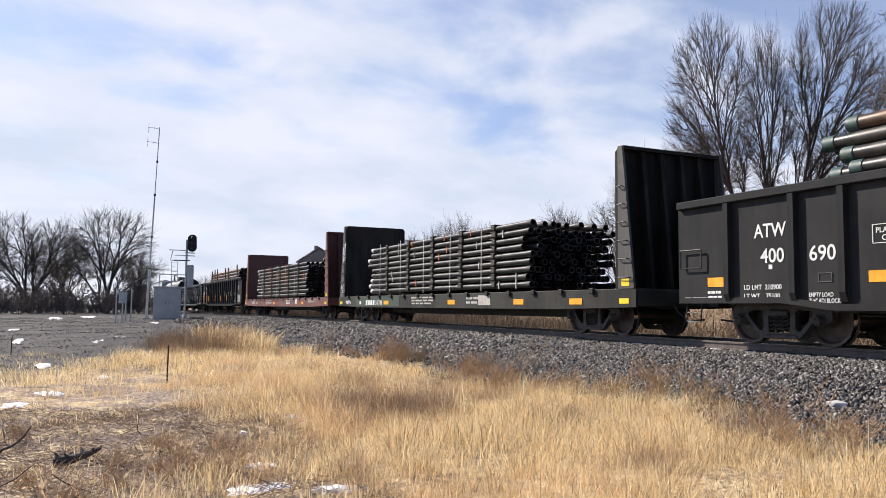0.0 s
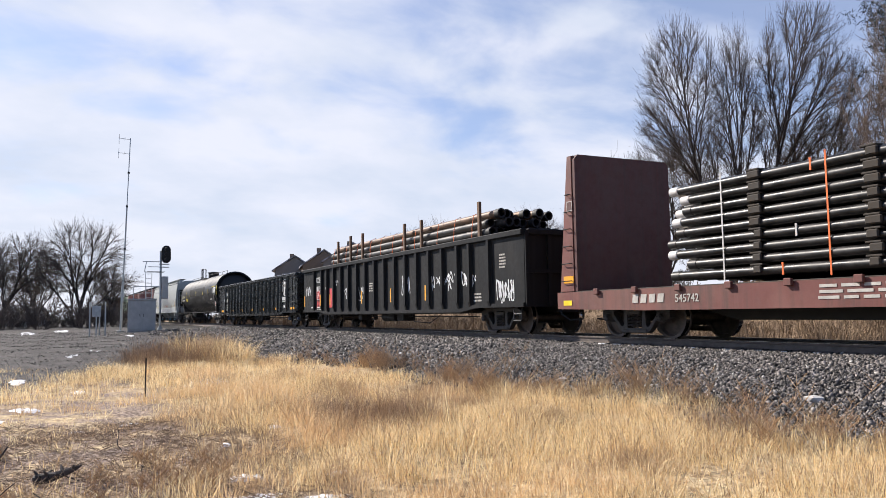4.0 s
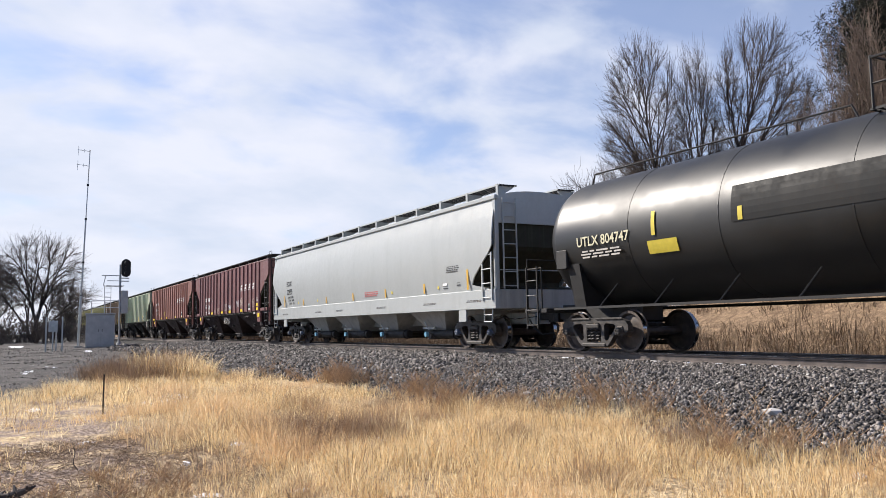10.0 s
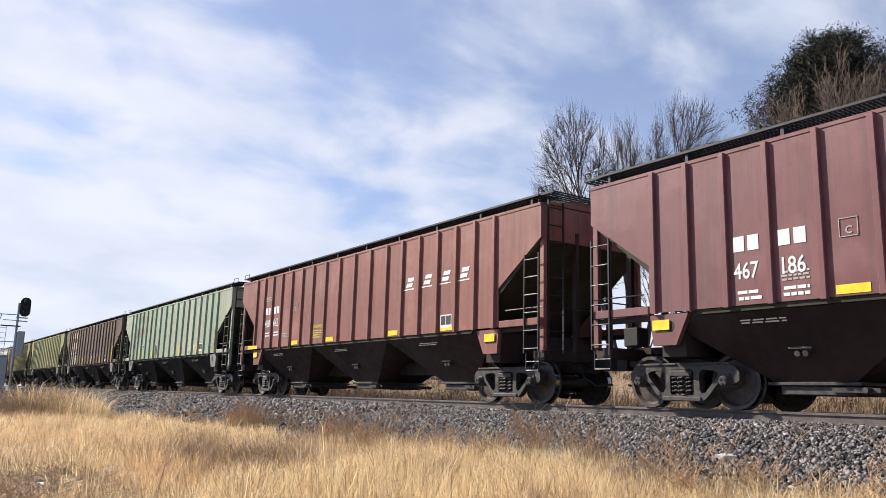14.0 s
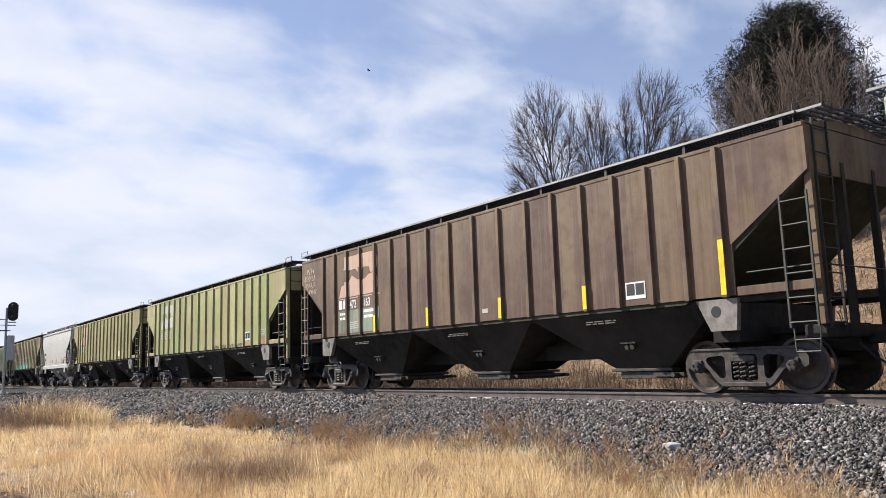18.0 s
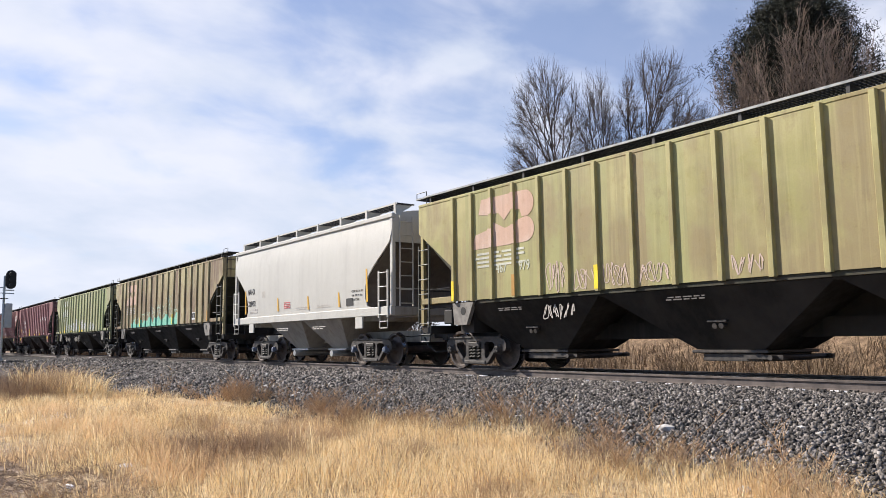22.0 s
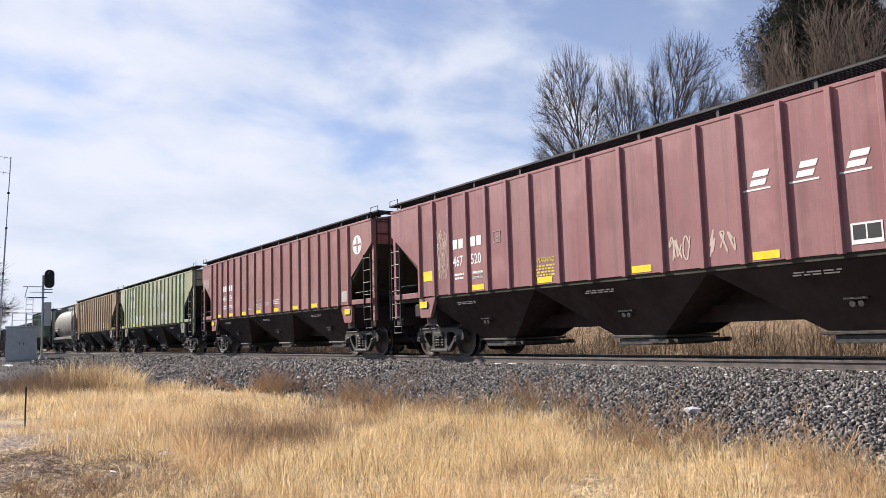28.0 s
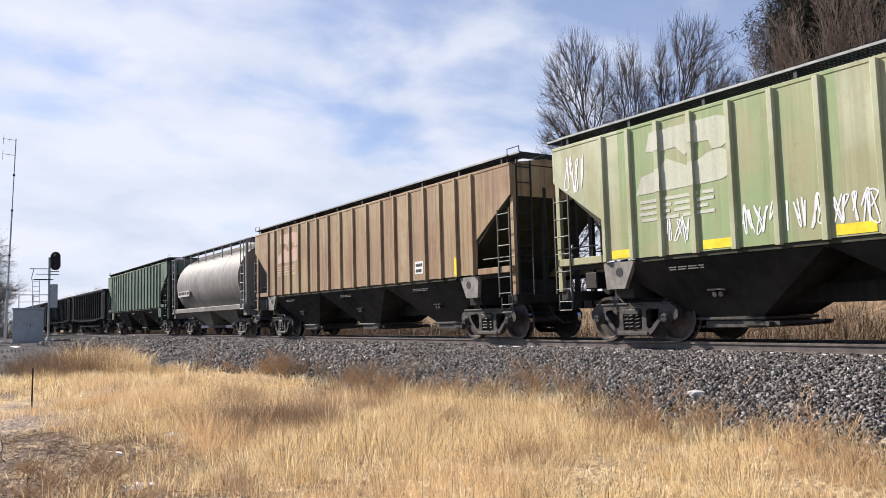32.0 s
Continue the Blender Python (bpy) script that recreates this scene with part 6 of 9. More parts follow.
sk = skin(1.56, 3.98, 0.10)
curved(w, "EQUX", u(-142.78), 2.56, 0.30, letter_black, sk, stretch=0.85)
curved(w, "22959", u(-142.76), 2.18, 0.34, letter_black, sk, stretch=0.85)
curved(w, "LD LMT  219900", u(-142.7), 2.02, 0.11, letter_black, sk)
curved(w, "LT  WT    66100", u(-142.65), 1.88, 0.11, letter_black, sk)
curved(w, "CU FT       6241", u(-142.6), 1.74, 0.11, letter_black, sk)
for x, z0, z1 in ((-143.2, 1.64, 2.42), (-140.7, 1.64, 1.98), (-137.92, 1.64, 1.98), (-135.12, 1.64, 2.01), (-132.28, 1.64, 2.0), (-129.44, 1.64, 2.05), (-126.80, 1.64, 2.50)):
    flat(w, "reflector", [(u(x), z0), (u(x) + 0.10, z0), (u(x) + 0.07, z1), (u(x) - 0.03, z1)], reflector_mustard := cached("mustard", lambda: plain("reflector_mustard", (0.62, 0.36, 0.03), 0.5, 0, 0.1)), sk[0]((z0 + z1) / 2) - 0.006, "amber reflector strip")
bars(w, u(-134.05), 1.86, 1.25, 0.034, 3, red_mark, 61, y=sk[0](1.84), words=6)
for x in (-141.3, -138.9, -131.74, -128.52):
    part("sticker", Shape().tube((u(x), sk[0](1.78) - 0.004, 1.78), (u(x), sk[0](1.78), 1.78), 0.055, 14), letter_yellow, w, "round yellow sticker")
part("label", Shape().box(u(-128.25), u(-127.97), sk[0](1.85) - 0.003, sk[0](1.85), 1.80, 1.90), letter_black, w)
part("label", Shape().box(u(-128.24), u(-127.98), sk[0](1.85) - 0.006, sk[0](1.85) - 0.0035, 1.81, 1.89), letter_white, w)
bars(w, u(-127.95), 2.33, 0.75, 0.026, 4, letter_black, 62, y=sk[0](2.28), words=5)
bars(w, u(-127.42), 1.85, 0.22, 0.04, 2, letter_black, 63, y=sk[0](1.82))
bars(w, u(-128.24), 1.72, 0.3, 0.035, 1, letter_black, 64, y=sk[0](1.73))
for k, x in enumerate((-143.5, -139.2, -136.8, -133.0, -129.5, -126.9)):
    bars(w, u(x), 1.32, 0.8, 0.018, 2, letter_dim, 65 + k, y=-1.565, words=5)


def owner_marks(w, half, number, k0, z, kc, seed, yellows, warn=None):
    """Marks of the maroon and red hoppers: owner's initials as blocks and the number in the panels k0 and k0 + 1, a framed plate in
    the panel kc, reflectors in the panels named, and a notice in the panel warn."""
    for j in range(2):
        x, m = post_x(half, k0 + j), letter_white
        for q in range(2):
            rect(w, "owner_mark", x + 0.14 + q * 0.25, z + 0.43, 0.19, 0.24, m)
        letters(w, number[3 * j:3 * j + 3], x + 0.13, z, 0.36, m, stretch=0.80)
        bars(w, x + 0.18, z - 0.24, 0.42, 0.05, 2, m, seed + j, words=2)
    x = post_x(half, kc) + 0.26
    part("plate_frame", Shape().rod([(x, -SIDE - 0.006, z + 0.42), (x + 0.26, -SIDE - 0.006, z + 0.42), (x + 0.26, -SIDE - 0.006, z + 0.68), (x, -SIDE - 0.006, z + 0.68), (x, -SIDE - 0.006, z + 0.42)], 0.007, 4), letter_faded, w)
    letters(w, "C", x + 0.08, z + 0.46, 0.15, letter_faded)
    for k in yellows:
        rect(w, "reflector", post_x(half, k) + 0.16, BOT + 0.03, 0.48, 0.13, reflector_yellow, label="yellow reflector strip")
    bars(w, post_x(half, 3) + 0.16, 2.02, 0.45, 0.03, 3, letter_faded, seed + 3, words=4)
    if warn:
        k, word, m = warn
        letters(w, word, post_x(half, k) + 0.16, 2.08, 0.14, m, stretch=0.85)
        bars(w, post_x(half, k) + 0.12, 1.98, 0.62, 0.035, 4, m, seed + 4, words=5)
    for e in (-1, 1):
        rect(w, "reflector", e * (half - 1.65) - 0.2, 1.30, 0.36, 0.17, reflector_yellow, -SIDE - 0.006, "yellow reflector strip")


def routing_label(w, half, k, z=1.70):
    a = post_x(half, k) + 0.16
    part("label_frame", Shape().box(a, a + 0.46, -SIDE - 0.008, -SIDE - 0.003, z, z + 0.31), letter_white, w, "white and black routing label")
    part("label_field", Shape().box(a + 0.03, a + 0.21, -SIDE - 0.012, -SIDE - 0.009, z + 0.07, z + 0.28).box(a + 0.24, a + 0.43, -SIDE - 0.012, -SIDE - 0.009, z + 0.07, z + 0.28), letter_black, w)


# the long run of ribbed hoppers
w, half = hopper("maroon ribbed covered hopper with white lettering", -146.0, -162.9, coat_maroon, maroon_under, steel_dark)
owner_marks(w, half, "467186", 2, 2.01, 4, 100, (4, 7, 9, 12), (8, "CAUTION", letter_faded))
slant_mark(w, half, 12, 2.83, letter_white)
routing_label(w, half, 14)
for z in (1.64, 1.86):
    rect(w, "reflector", post_x(half, 16) + 0.10, z, 0.50, 0.14, reflector_yellow, label="yellow reflector strip")
bars(w, post_x(half, 16) + 0.12, 2.24, 0.5, 0.035, 3, letter_faded, 106)
rect(w, "inspection_plate", post_x(half, 15) + 0.45, 1.44, 0.30, 0.12, letter_faded, -SIDE - 0.02, "small grey plate under the sill")
scribble(w, post_x(half, 5) + 0.12, 1.65, 0.5, 0.24, 4, graffiti_pale, 101, width=0.02)
scribble(w, post_x(half, 6) + 0.12, 1.65, 0.55, 0.32, 5, graffiti_pale, 105, width=0.02)
scribble(w, post_x(half, 9) - 0.02, 1.80, 0.75, 0.26, 5, graffiti_white, 107, width=0.03)
scribble(w, post_x(half, 11) + 0.1, 1.86, 0.6, 0.42, 3, graffiti_white, 102, width=0.035)
scribble(w, post_x(half, 12) + 0.1, 1.90, 0.6, 0.48, 3, graffiti_pale, 108, width=0.04)
scribble(w, post_x(half, 15) + 0.1, 1.8, 0.55, 0.45, 4, graffiti_pale, 103, width=0.015)
scribble(w, post_x(half, 7) + 0.1, 1.00, 1.5, 0.34, 7, letter_faded, 104, y=-1.36, width=0.02)
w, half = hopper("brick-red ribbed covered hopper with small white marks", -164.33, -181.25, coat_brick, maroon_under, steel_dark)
owner_marks(w, half, "468642", 1, 2.33, 4, 110, (4, 7, 11, 14), (6, "WARNING", letter_yellow))
rect(w, "reflector", -half + 1.05, BOT - 0.01, 0.86, 0.12, reflector_yellow, -SIDE - 0.07, "yellow reflector strip")
bars(w, post_x(half, 1) + 0.12, 3.35, 0.5, 0.03, 3, letter_faded, 112, words=4)
slant_mark(w, half, 12, 2.83, letter_white)
routing_label(w, half, 14)
w, half = hopper("pale sage green ribbed covered hopper with rusty emblem", -182.5, -199.45, coat_sage, black_under, steel_dark, steel_pale)
emblem(w, post_x(half, 1) + 0.25, 2.75, cached("rust_paint", lambda: paint("rust_paint", (0.20, 0.085, 0.05), (0.31, 0.30, 0.21), 0.75, 0.7, 0.5, bloom=(0.30, 0.31, 0.22))))
bars(w, post_x(half, 2) + 0.1, 2.55, 0.6, 0.03, 2, letter_faded, 120, words=1)
rect(w, "label", post_x(half, 3) + 0.2, 2.18, 0.42, 0.13, letter_white)
letters(w, "222500", post_x(half, 3) + 0.22, 2.20, 0.11, letter_black, y=-SIDE - 0.009)
scribble(w, post_x(half, 6) + 0.15, 1.65, 0.55, 0.6, 3, graffiti_dark, 121, width=0.035, label="dark sprayed sun figure")
part("graffiti", Shape().lathe([(0, 0.11), (0, 0.15), (0.003, 0.15), (0.003, 0.11), (0, 0.11)], 20, "y", (post_x(half, 6) + 0.42, -SIDE - 0.008, 1.98)), graffiti_dark, w)
yellow_marks(w, half, [post_x(half, k) for k in (3, 6, 11, 14)], True)
yellow_marks(w, half, (post_x(half, 17),), True, mat=cached("amber", lambda: plain("amber", (0.42, 0.22, 0.04), 0.6, 0, 0.2)))
yellow_marks(w, half, (post_x(half, 17),), True, z=BOT + 0.49, mat=CACHE["amber"])
for k in (8, 12):
    rect(w, "label", post_x(half, k) + 0.25, 1.72, 0.2, 0.12, letter_faded)
scribble(w, post_x(half, 13) + 0.15, 1.8, 0.55, 0.22, 3, graffiti_white, 122, width=0.03)
routing_label(w, half, 14, 1.74)
bars(w, post_x(half, 16) + 0.12, 2.0, 0.5, 0.03, 4, letter_faded, 123)
w, half = hopper("dark brown ribbed covered hopper with pale emblem", -200.65, -218.0, coat_brown, black_under, steel_dark, steel_pale)
pale = cached("pale_emblem", lambda: paint("pale_emblem", (0.52, 0.34, 0.25), (0.56, 0.42, 0.34), 0.4, 0.65, 0.2, dirt=(0.2, 0.13, 0.09)))
emblem(w, post_x(half, 1) + 0.25, 2.72, pale, 1.05)
for x, t in ((2, "472"), (3, "163")):
    letters(w, t, post_x(half, x) + 0.14, 2.38, 0.33, letter_white, stretch=0.8)
for q in range(2):
    rect(w, "owner_mark", post_x(half, 1) + 0.24 + q * 0.26, 2.38, 0.2, 0.26, letter_white)
bars(w, post_x(half, 1) + 0.2, 2.66, 2.4, 0.03, 1, pale, 130, words=1)
rect(w, "green_patch", post_x(half, 1) + 0.2, 1.66, 2.35, 0.66, cached("patch_mint", lambda: paint("patch_mint", (0.16, 0.24, 0.16), (0.26, 0.30, 0.22), 0.5, 0.65, 0.5)), -SIDE - 0.0035, "square of old green paint")
bars(w, post_x(half, 1) + 0.28, 2.2, 0.4, 0.07, 2, letter_white, 131, words=2)
bars(w, post_x(half, 3) + 0.14, 2.2, 0.6, 0.08, 2, letter_white, 134, words=1)
bars(w, post_x(half, 2) + 0.15, 1.95, 0.5, 0.03, 4, letter_faded, 132)
for q, (dx, z, wide, high, n) in enumerate(((0.32, 3.66, 0.55, 0.18, 4), (0.12, 3.44, 0.85, 0.19, 6), (0.22, 3.20, 0.75, 0.19, 5), (0.40, 3.02, 0.62, 0.14, 6))):
    scribble(w, -half + dx, z, wide, high, n, graffiti_pale, 133 + q, width=0.014)
yellow_marks(w, half, [post_x(half, k) for k in (4, 7, 10, 13)], True)
yellow_marks(w, half, (post_x(half, 17),), True)
yellow_marks(w, half, (post_x(half, 17),), True, z=BOT + 0.47)
routing_label(w, half, 14, 1.72)
rect(w, "label", post_x(half, 9) + 0.25, 1.78, 0.2, 0.10, letter_faded)
w, half = hopper("lime green ribbed covered hopper with faded emblem", -219.3, -236.1, coat_lime, black_under, steel_dark, steel_pale)
emblem(w, post_x(half, 1) + 0.2, 2.8, cached("milky", lambda: paint("milky", (0.50, 0.52, 0.40), (0.56, 0.56, 0.48), 0.4, 0.65, 0.2)), 0.95)
bars(w, post_x(half, 1) + 0.2, 2.6, 1.7, 0.05, 4, CACHE["milky"], 140, words=1)
routing_label(w, half, 14, 1.80)
rust_streak = cached("rust_streak", lambda: paint("rust_streak", (0.36, 0.21, 0.10), (0.40, 0.30, 0.15), 0.5, 0.7, 0.4))
rect(w, "rust_patch", post_x(half, 16) + 0.08, BOT + 0.02, 0.52, 0.26, rust_streak)
rect(w, "rust_patch", post_x(half, 14) + 0.1, BOT + 0.01, 0.55, 0.12, rust_streak)
bars(w, post_x(half, 16) + 0.1, 2.1, 0.5, 0.04, 3, letter_faded, 142)
for k in (10, 11, 12, 13):
    scribble(w, post_x(half, k) + 0.1, BOT + 0.01, 0.55, 0.12, 4, graffiti_dark, 143 + k, width=0.02)
w, half = hopper("dull olive ribbed covered hopper with streaked paint", -237.6, -254.3, coat_olive, black_under, steel_dark, steel_pale)
emblem(w, post_x(half, 1) - 0.02, 2.75, pale, 1.0)
bars(w, post_x(half, 1) + 0.1, 2.6, 1.7, 0.05, 4, CACHE["milky"], 150, words=1)
yellow_marks(w, half, (post_x(half, 0), post_x(half, 6), post_x(half, 15)), True)
yellow_marks(w, half, (post_x(half, 3),), True, mat=cached("amber", lambda: plain("amber", (0.42, 0.22, 0.04), 0.6, 0, 0.2)))
for k, t in ((2, "467"), (3, "979")):
    letters(w, t, post_x(half, k) + 0.13, 2.16, 0.30, CACHE["milky"], stretch=0.8)
for q, (k, hh) in enumerate(((4, 0.55), (5, 0.35), (6, 0.42), (7, 0.35), (9, 0.3))):
    scribble(w, post_x(half, k) + 0.12, 1.66, 0.62, hh, 4, graffiti_pale, 151 + q, width=0.018)
scribble(w, post_x(half, 4) - 0.1, 1.1, 0.9, 0.3, 6, letter_faded, 158, y=-1.40, width=0.02)
rect(w, "label", post_x(half, 13) + 0.25, 1.78, 0.42, 0.3, letter_white)

# the brown slope coat paints in the shade below the cream end plates
w, half = smooth_hopper("cream white two-bay covered hopper with smooth sides", -255.6, -266.95, cream_paint, tan_grey, 1.45, (1.38, 1.62), 4.02, 2, inset_round, 0.04, cream_paint, slope=paint("slope_shade", (0.115, 0.10, 0.088), (0.16, 0.14, 0.12), 0.4, 0.7, 0.3))
u = lambda x: x + 261.275
sk = skin(1.45, 4.02, 0.04)
curved(w, "NAHX", u(-265.55), 2.44, 0.30, letter_black, sk, stretch=0.8)
curved(w, "328492", u(-265.5), 2.02, 0.28, letter_black, sk, stretch=0.8)
bars(w, u(-265.4), 1.86, 0.75, 0.05, 2, letter_faded, 160, y=sk[0](1.86))
for x, z0, z1 in ((-265.75, 1.75, 2.6), (-262.9, 1.75, 2.2), (-260.6, 1.72, 2.15), (-258.55, 1.72, 2.15), (-256.9, 1.78, 2.72)):
    flat(w, "reflector", [(u(x), z0), (u(x) + 0.09, z0), (u(x) + 0.05, z1), (u(x) - 0.04, z1)], CACHE["mustard"], sk[0]((z0 + z1) / 2) - 0.006, "amber reflector strip")
rect(w, "label", u(-264.2), 2.28, 0.24, 0.22, letter_faded, sk[0](2.28 + 0.1))
bars(w, u(-262.4), 2.0, 0.5, 0.03, 4, red_mark, 161, y=sk[0](2.0))
bars(w, u(-261.5), 1.8, 0.8, 0.03, 2, letter_faded, 162, y=sk[0](1.8))
bars(w, u(-260.0), 1.8, 0.9, 0.03, 2, letter_faded, 163, y=sk[0](1.8))
rect(w, "label", u(-258.1), 1.72, 0.42, 0.22, letter_black, sk[0](1.72 + 0.1))
curved(w, "CXW 10-8  H  9-3", u(-257.75), 2.1, 0.085, letter_black, sk)
curved(w, "EW   9-8  H 15-0", u(-257.75), 1.98, 0.085, letter_black, sk)
curved(w, "CU FT 3281", u(-257.75), 1.86, 0.085, letter_black, sk)

w, half = hopper("streaked brown-olive ribbed hopper with mint graffiti", -268.3, -285.25, coat_mud, black_under, steel_dark, steel_pale)
emblem(w, post_x(half, 1) + 0.15, 2.8, pale, 0.95)
bars(w, post_x(half, 1) + 0.2, 2.6, 1.7, 0.05, 4, letter_faded, 170, words=1)
r = random.Random(8)
mint_pale = plain("mint_pale", (0.46, 0.62, 0.48), 0.6, 0, 0.1)
edge_z = [1.85 + 0.12 * math.sin(k * 1.9) + r.uniform(-0.06, 0.10) + 0.012 * k for k in range(30)]
for k in range(3, 12):
    a, b = post_x(half, k), post_x(half, k + 1)
    z0, z1, z2, z3 = edge_z[2 * k - 6:2 * k - 2]
    flat(w, "graffiti", [(a + 0.07, BOT + 0.005), (b - 0.07, BOT + 0.005), (b - 0.07, z2), (b - 0.3, z2 + 0.05), ((a + b) / 2, z1), (a + 0.3, z1 - 0.10), (a + 0.07, z0)], graffiti_mint, -SIDE - 0.004, "mint green sprayed band")
    e = 0.003
    part("graffiti", Shape().prism([(a - 0.07 - e, -SIDE), (a - 0.055 - e, -SIDE - RIB - e), (a + 0.055 + e, -SIDE - RIB - e), (a + 0.07 + e, -SIDE)], BOT, z0, "z"), graffiti_mint, w)
    tall = (0.42, 0.50, 0.55, 0.55, 0.62, 0.72, 0.85, 0.95, 0.62)[k - 3]
    jagged(w, a + 0.085, b - 0.085, z0 - 0.05, z0 + tall, 5 if k < 7 else 8, mint_pale, 171 + k)
    rect(w, "graffiti", a - 0.04, z0 + tall * r.uniform(0.3, 0.5), 0.085, 0.016, mint_pale, -SIDE - RIB - 0.006)
    rect(w, "graffiti", a - 0.045, z0 + tall * r.uniform(0.55, 0.8), 0.085, 0.016, mint_pale, -SIDE - RIB - 0.006)
yellow_marks(w, half, (post_x(half, 5), post_x(half, 11)), True, y=-SIDE - RIB - 0.008)
routing_label(w, half, 14, 1.74)
yellow_marks(w, half, (post_x(half, 17),), True, mat=CACHE["amber"])

w, half = hopper("bright lime ribbed covered hopper with white tags", -286.7, -303.0, coat_fern, black_under, steel_dark, steel_pale)
emblem(w, post_x(half, 1) + 0.2, 2.75, CACHE["milky"], 1.0)
bars(w, post_x(half, 1) + 0.2, 2.6, 1.7, 0.05, 4, CACHE["milky"], 180, words=1)
for k, hh in ((3, 0.6), (4, 0.5), (5, 0.5), (6, 0.55), (7, 0.85), (9, 0.7), (10, 0.5), (12, 0.5), (13, 0.4)):
    for q in range(2):
        scribble(w, post_x(half, k) + 0.10, 1.66 + 0.04 * q, 0.66, hh, 4, graffiti_white, 181 + 2 * k + q, width=0.022, y=-SIDE - 0.005 - 0.003 * q)
rect(w, "graffiti", post_x(half, 8) + 0.08, 1.66, 0.72, 0.34, CACHE["patch_mint"], label="patch of mint paint")
for a in (2, 6):
    scribble(w, post_x(half, a), 1.0, 1.6, 0.3, 8, letter_faded, 188 + a, y=-1.38, width=0.02)
for k in (0, 2, 5, 9):
    rect(w, "reflector", post_x(half, k) + 0.18, BOT + 0.03, 0.44, 0.12, reflector_yellow, label="yellow reflector strip")
yellow_marks(w, half, (post_x(half, 3), post_x(half, 9)), True)
w, half = hopper("maroon ribbed covered hopper with yellow reflectors", -305.04, -321.96, coat_rose, maroon_under, steel_dark)
owner_marks(w, half, "467520", 2, 2.28, 4, 190, (3, 6, 9, 12), (6, "WARNING", letter_yellow))
rect(w, "reflector", post_x(half, 0) + 0.16, 2.0, 0.46, 0.26, reflector_yellow, label="yellow reflector patch")
for q in range(4):
    scribble(w, post_x(half, 1) + 0.12, 2.0 + 0.3 * q, 0.5, 0.36, 5, graffiti_pale, 193 + 40 * q, width=0.013)
slant_mark(w, half, 12, 2.83, letter_white)
routing_label(w, half, 14)
for k in (10, 11):
    scribble(w, post_x(half, k) + 0.12, 1.78, 0.5, 0.42, 3, graffiti_pale, 193 + k, width=0.03)
w, half = hopper("red ribbed covered hopper with round white emblem", -323.17, -340.09, coat_red, maroon_under, steel_dark)
owner_marks(w, half, "466034", 2, 2.30, 5, 200, (1, 3, 5, 7, 9, 11, 13), (7, "CAUTION", letter_faded))
bars(w, post_x(half, 9) + 0.12, 2.05, 0.6, 0.035, 3, letter_white, 204, words=4)
bars(w, post_x(half, 8) + 0.14, 2.0, 0.5, 0.025, 3, letter_faded, 205, words=4)
bars(w, post_x(half, 6) + 0.10, 1.86, 0.7, 0.025, 2, letter_faded, 206, words=4)
scribble(w, -half + 0.15, 3.0, 0.95, 0.5, 8, graffiti_pale, 207, width=0.03)
rect(w, "label", post_x(half, 16) + 0.2, 1.70, 0.36, 0.34, letter_faded)
part("round_emblem", Shape().tube((half - 0.92, -SIDE - 0.007, 3.42), (half - 0.92, -SIDE - 0.003, 3.42), 0.30, 24), letter_white, w, "white round emblem")
part("emblem_cross", Shape().box(half - 1.16, half - 0.68, -SIDE - 0.011, -SIDE - 0.008, 3.39, 3.45).box(half - 0.95, half - 0.89, -SIDE - 0.0112, -SIDE - 0.008, 3.18, 3.66), coat_red, w)
w, half = hopper("light green ribbed covered hopper with white tags", -341.8, -358.4, coat_moss, black_under, steel_dark, steel_pale)
emblem(w, post_x(half, 1) + 0.15, 2.78, CACHE["milky"], 1.0)
bars(w, post_x(half, 1) + 0.2, 2.6, 1.7, 0.06, 4, CACHE["milky"], 210, words=1)
scribble(w, -half + 0.35, 3.1, 0.6, 0.75, 4, graffiti_white, 211, width=0.028)
for k, n in ((2, 3), (4, 4), (5, 4), (6, 4), (11, 3), (12, 3)):
    scribble(w, post_x(half, k) + 0.12, 1.78, 0.66, 0.5, n + 1, graffiti_white, 212 + k, width=0.024)
soft_white = plain("soft_white", (0.40, 0.46, 0.36), 0.7, 0, 0.2)
for k, ch in ((8, "3"), (9, "0"), (10, "8")):
    letters(w, ch, post_x(half, k) + 0.08, 2.62, 1.15, soft_white, name="graffiti", label="big soft white sprayed figure")
    letters(w, ch, post_x(half, k) + 0.13, 2.64, 1.10, soft_white, y=-SIDE - 0.007, name="graffiti", label="big soft white sprayed figure")
scribble(w, post_x(half, 11) + 0.12, 2.85, 0.55, 0.5, 5, graffiti_white, 226, width=0.02)
for q in range(3):
    scribble(w, post_x(half, 15) + 1.0 - 0.06 * q, 3.1 + 0.26 * q, 0.75, 0.24, 4, graffiti_white, 240 + q, width=0.024)
for k in (0, 3, 6):
    rect(w, "reflector", post_x(half, k) + 0.15, BOT + 0.03, 0.6, 0.16, reflector_yellow, label="yellow reflector strip")
w, half = hopper("tan and rust-streaked ribbed covered hopper", -359.9, -376.8, coat_tan, black_under, steel_dark, steel_pale)
emblem(w, post_x(half, 1) + 0.2, 2.78, pale, 0.95)
bars(w, post_x(half, 1) + 0.2, 2.6, 1.7, 0.05, 4, pale, 250, words=1)
rect(w, "label", post_x(half, 13) + 0.25, 1.78, 0.42, 0.34, letter_white)
bars(w, post_x(half, 13) + 0.29, 1.98, 0.34, 0.08, 2, letter_black, 251, y=-SIDE - 0.009, words=2)
yellow_marks(w, half, (post_x(half, 16),), True)


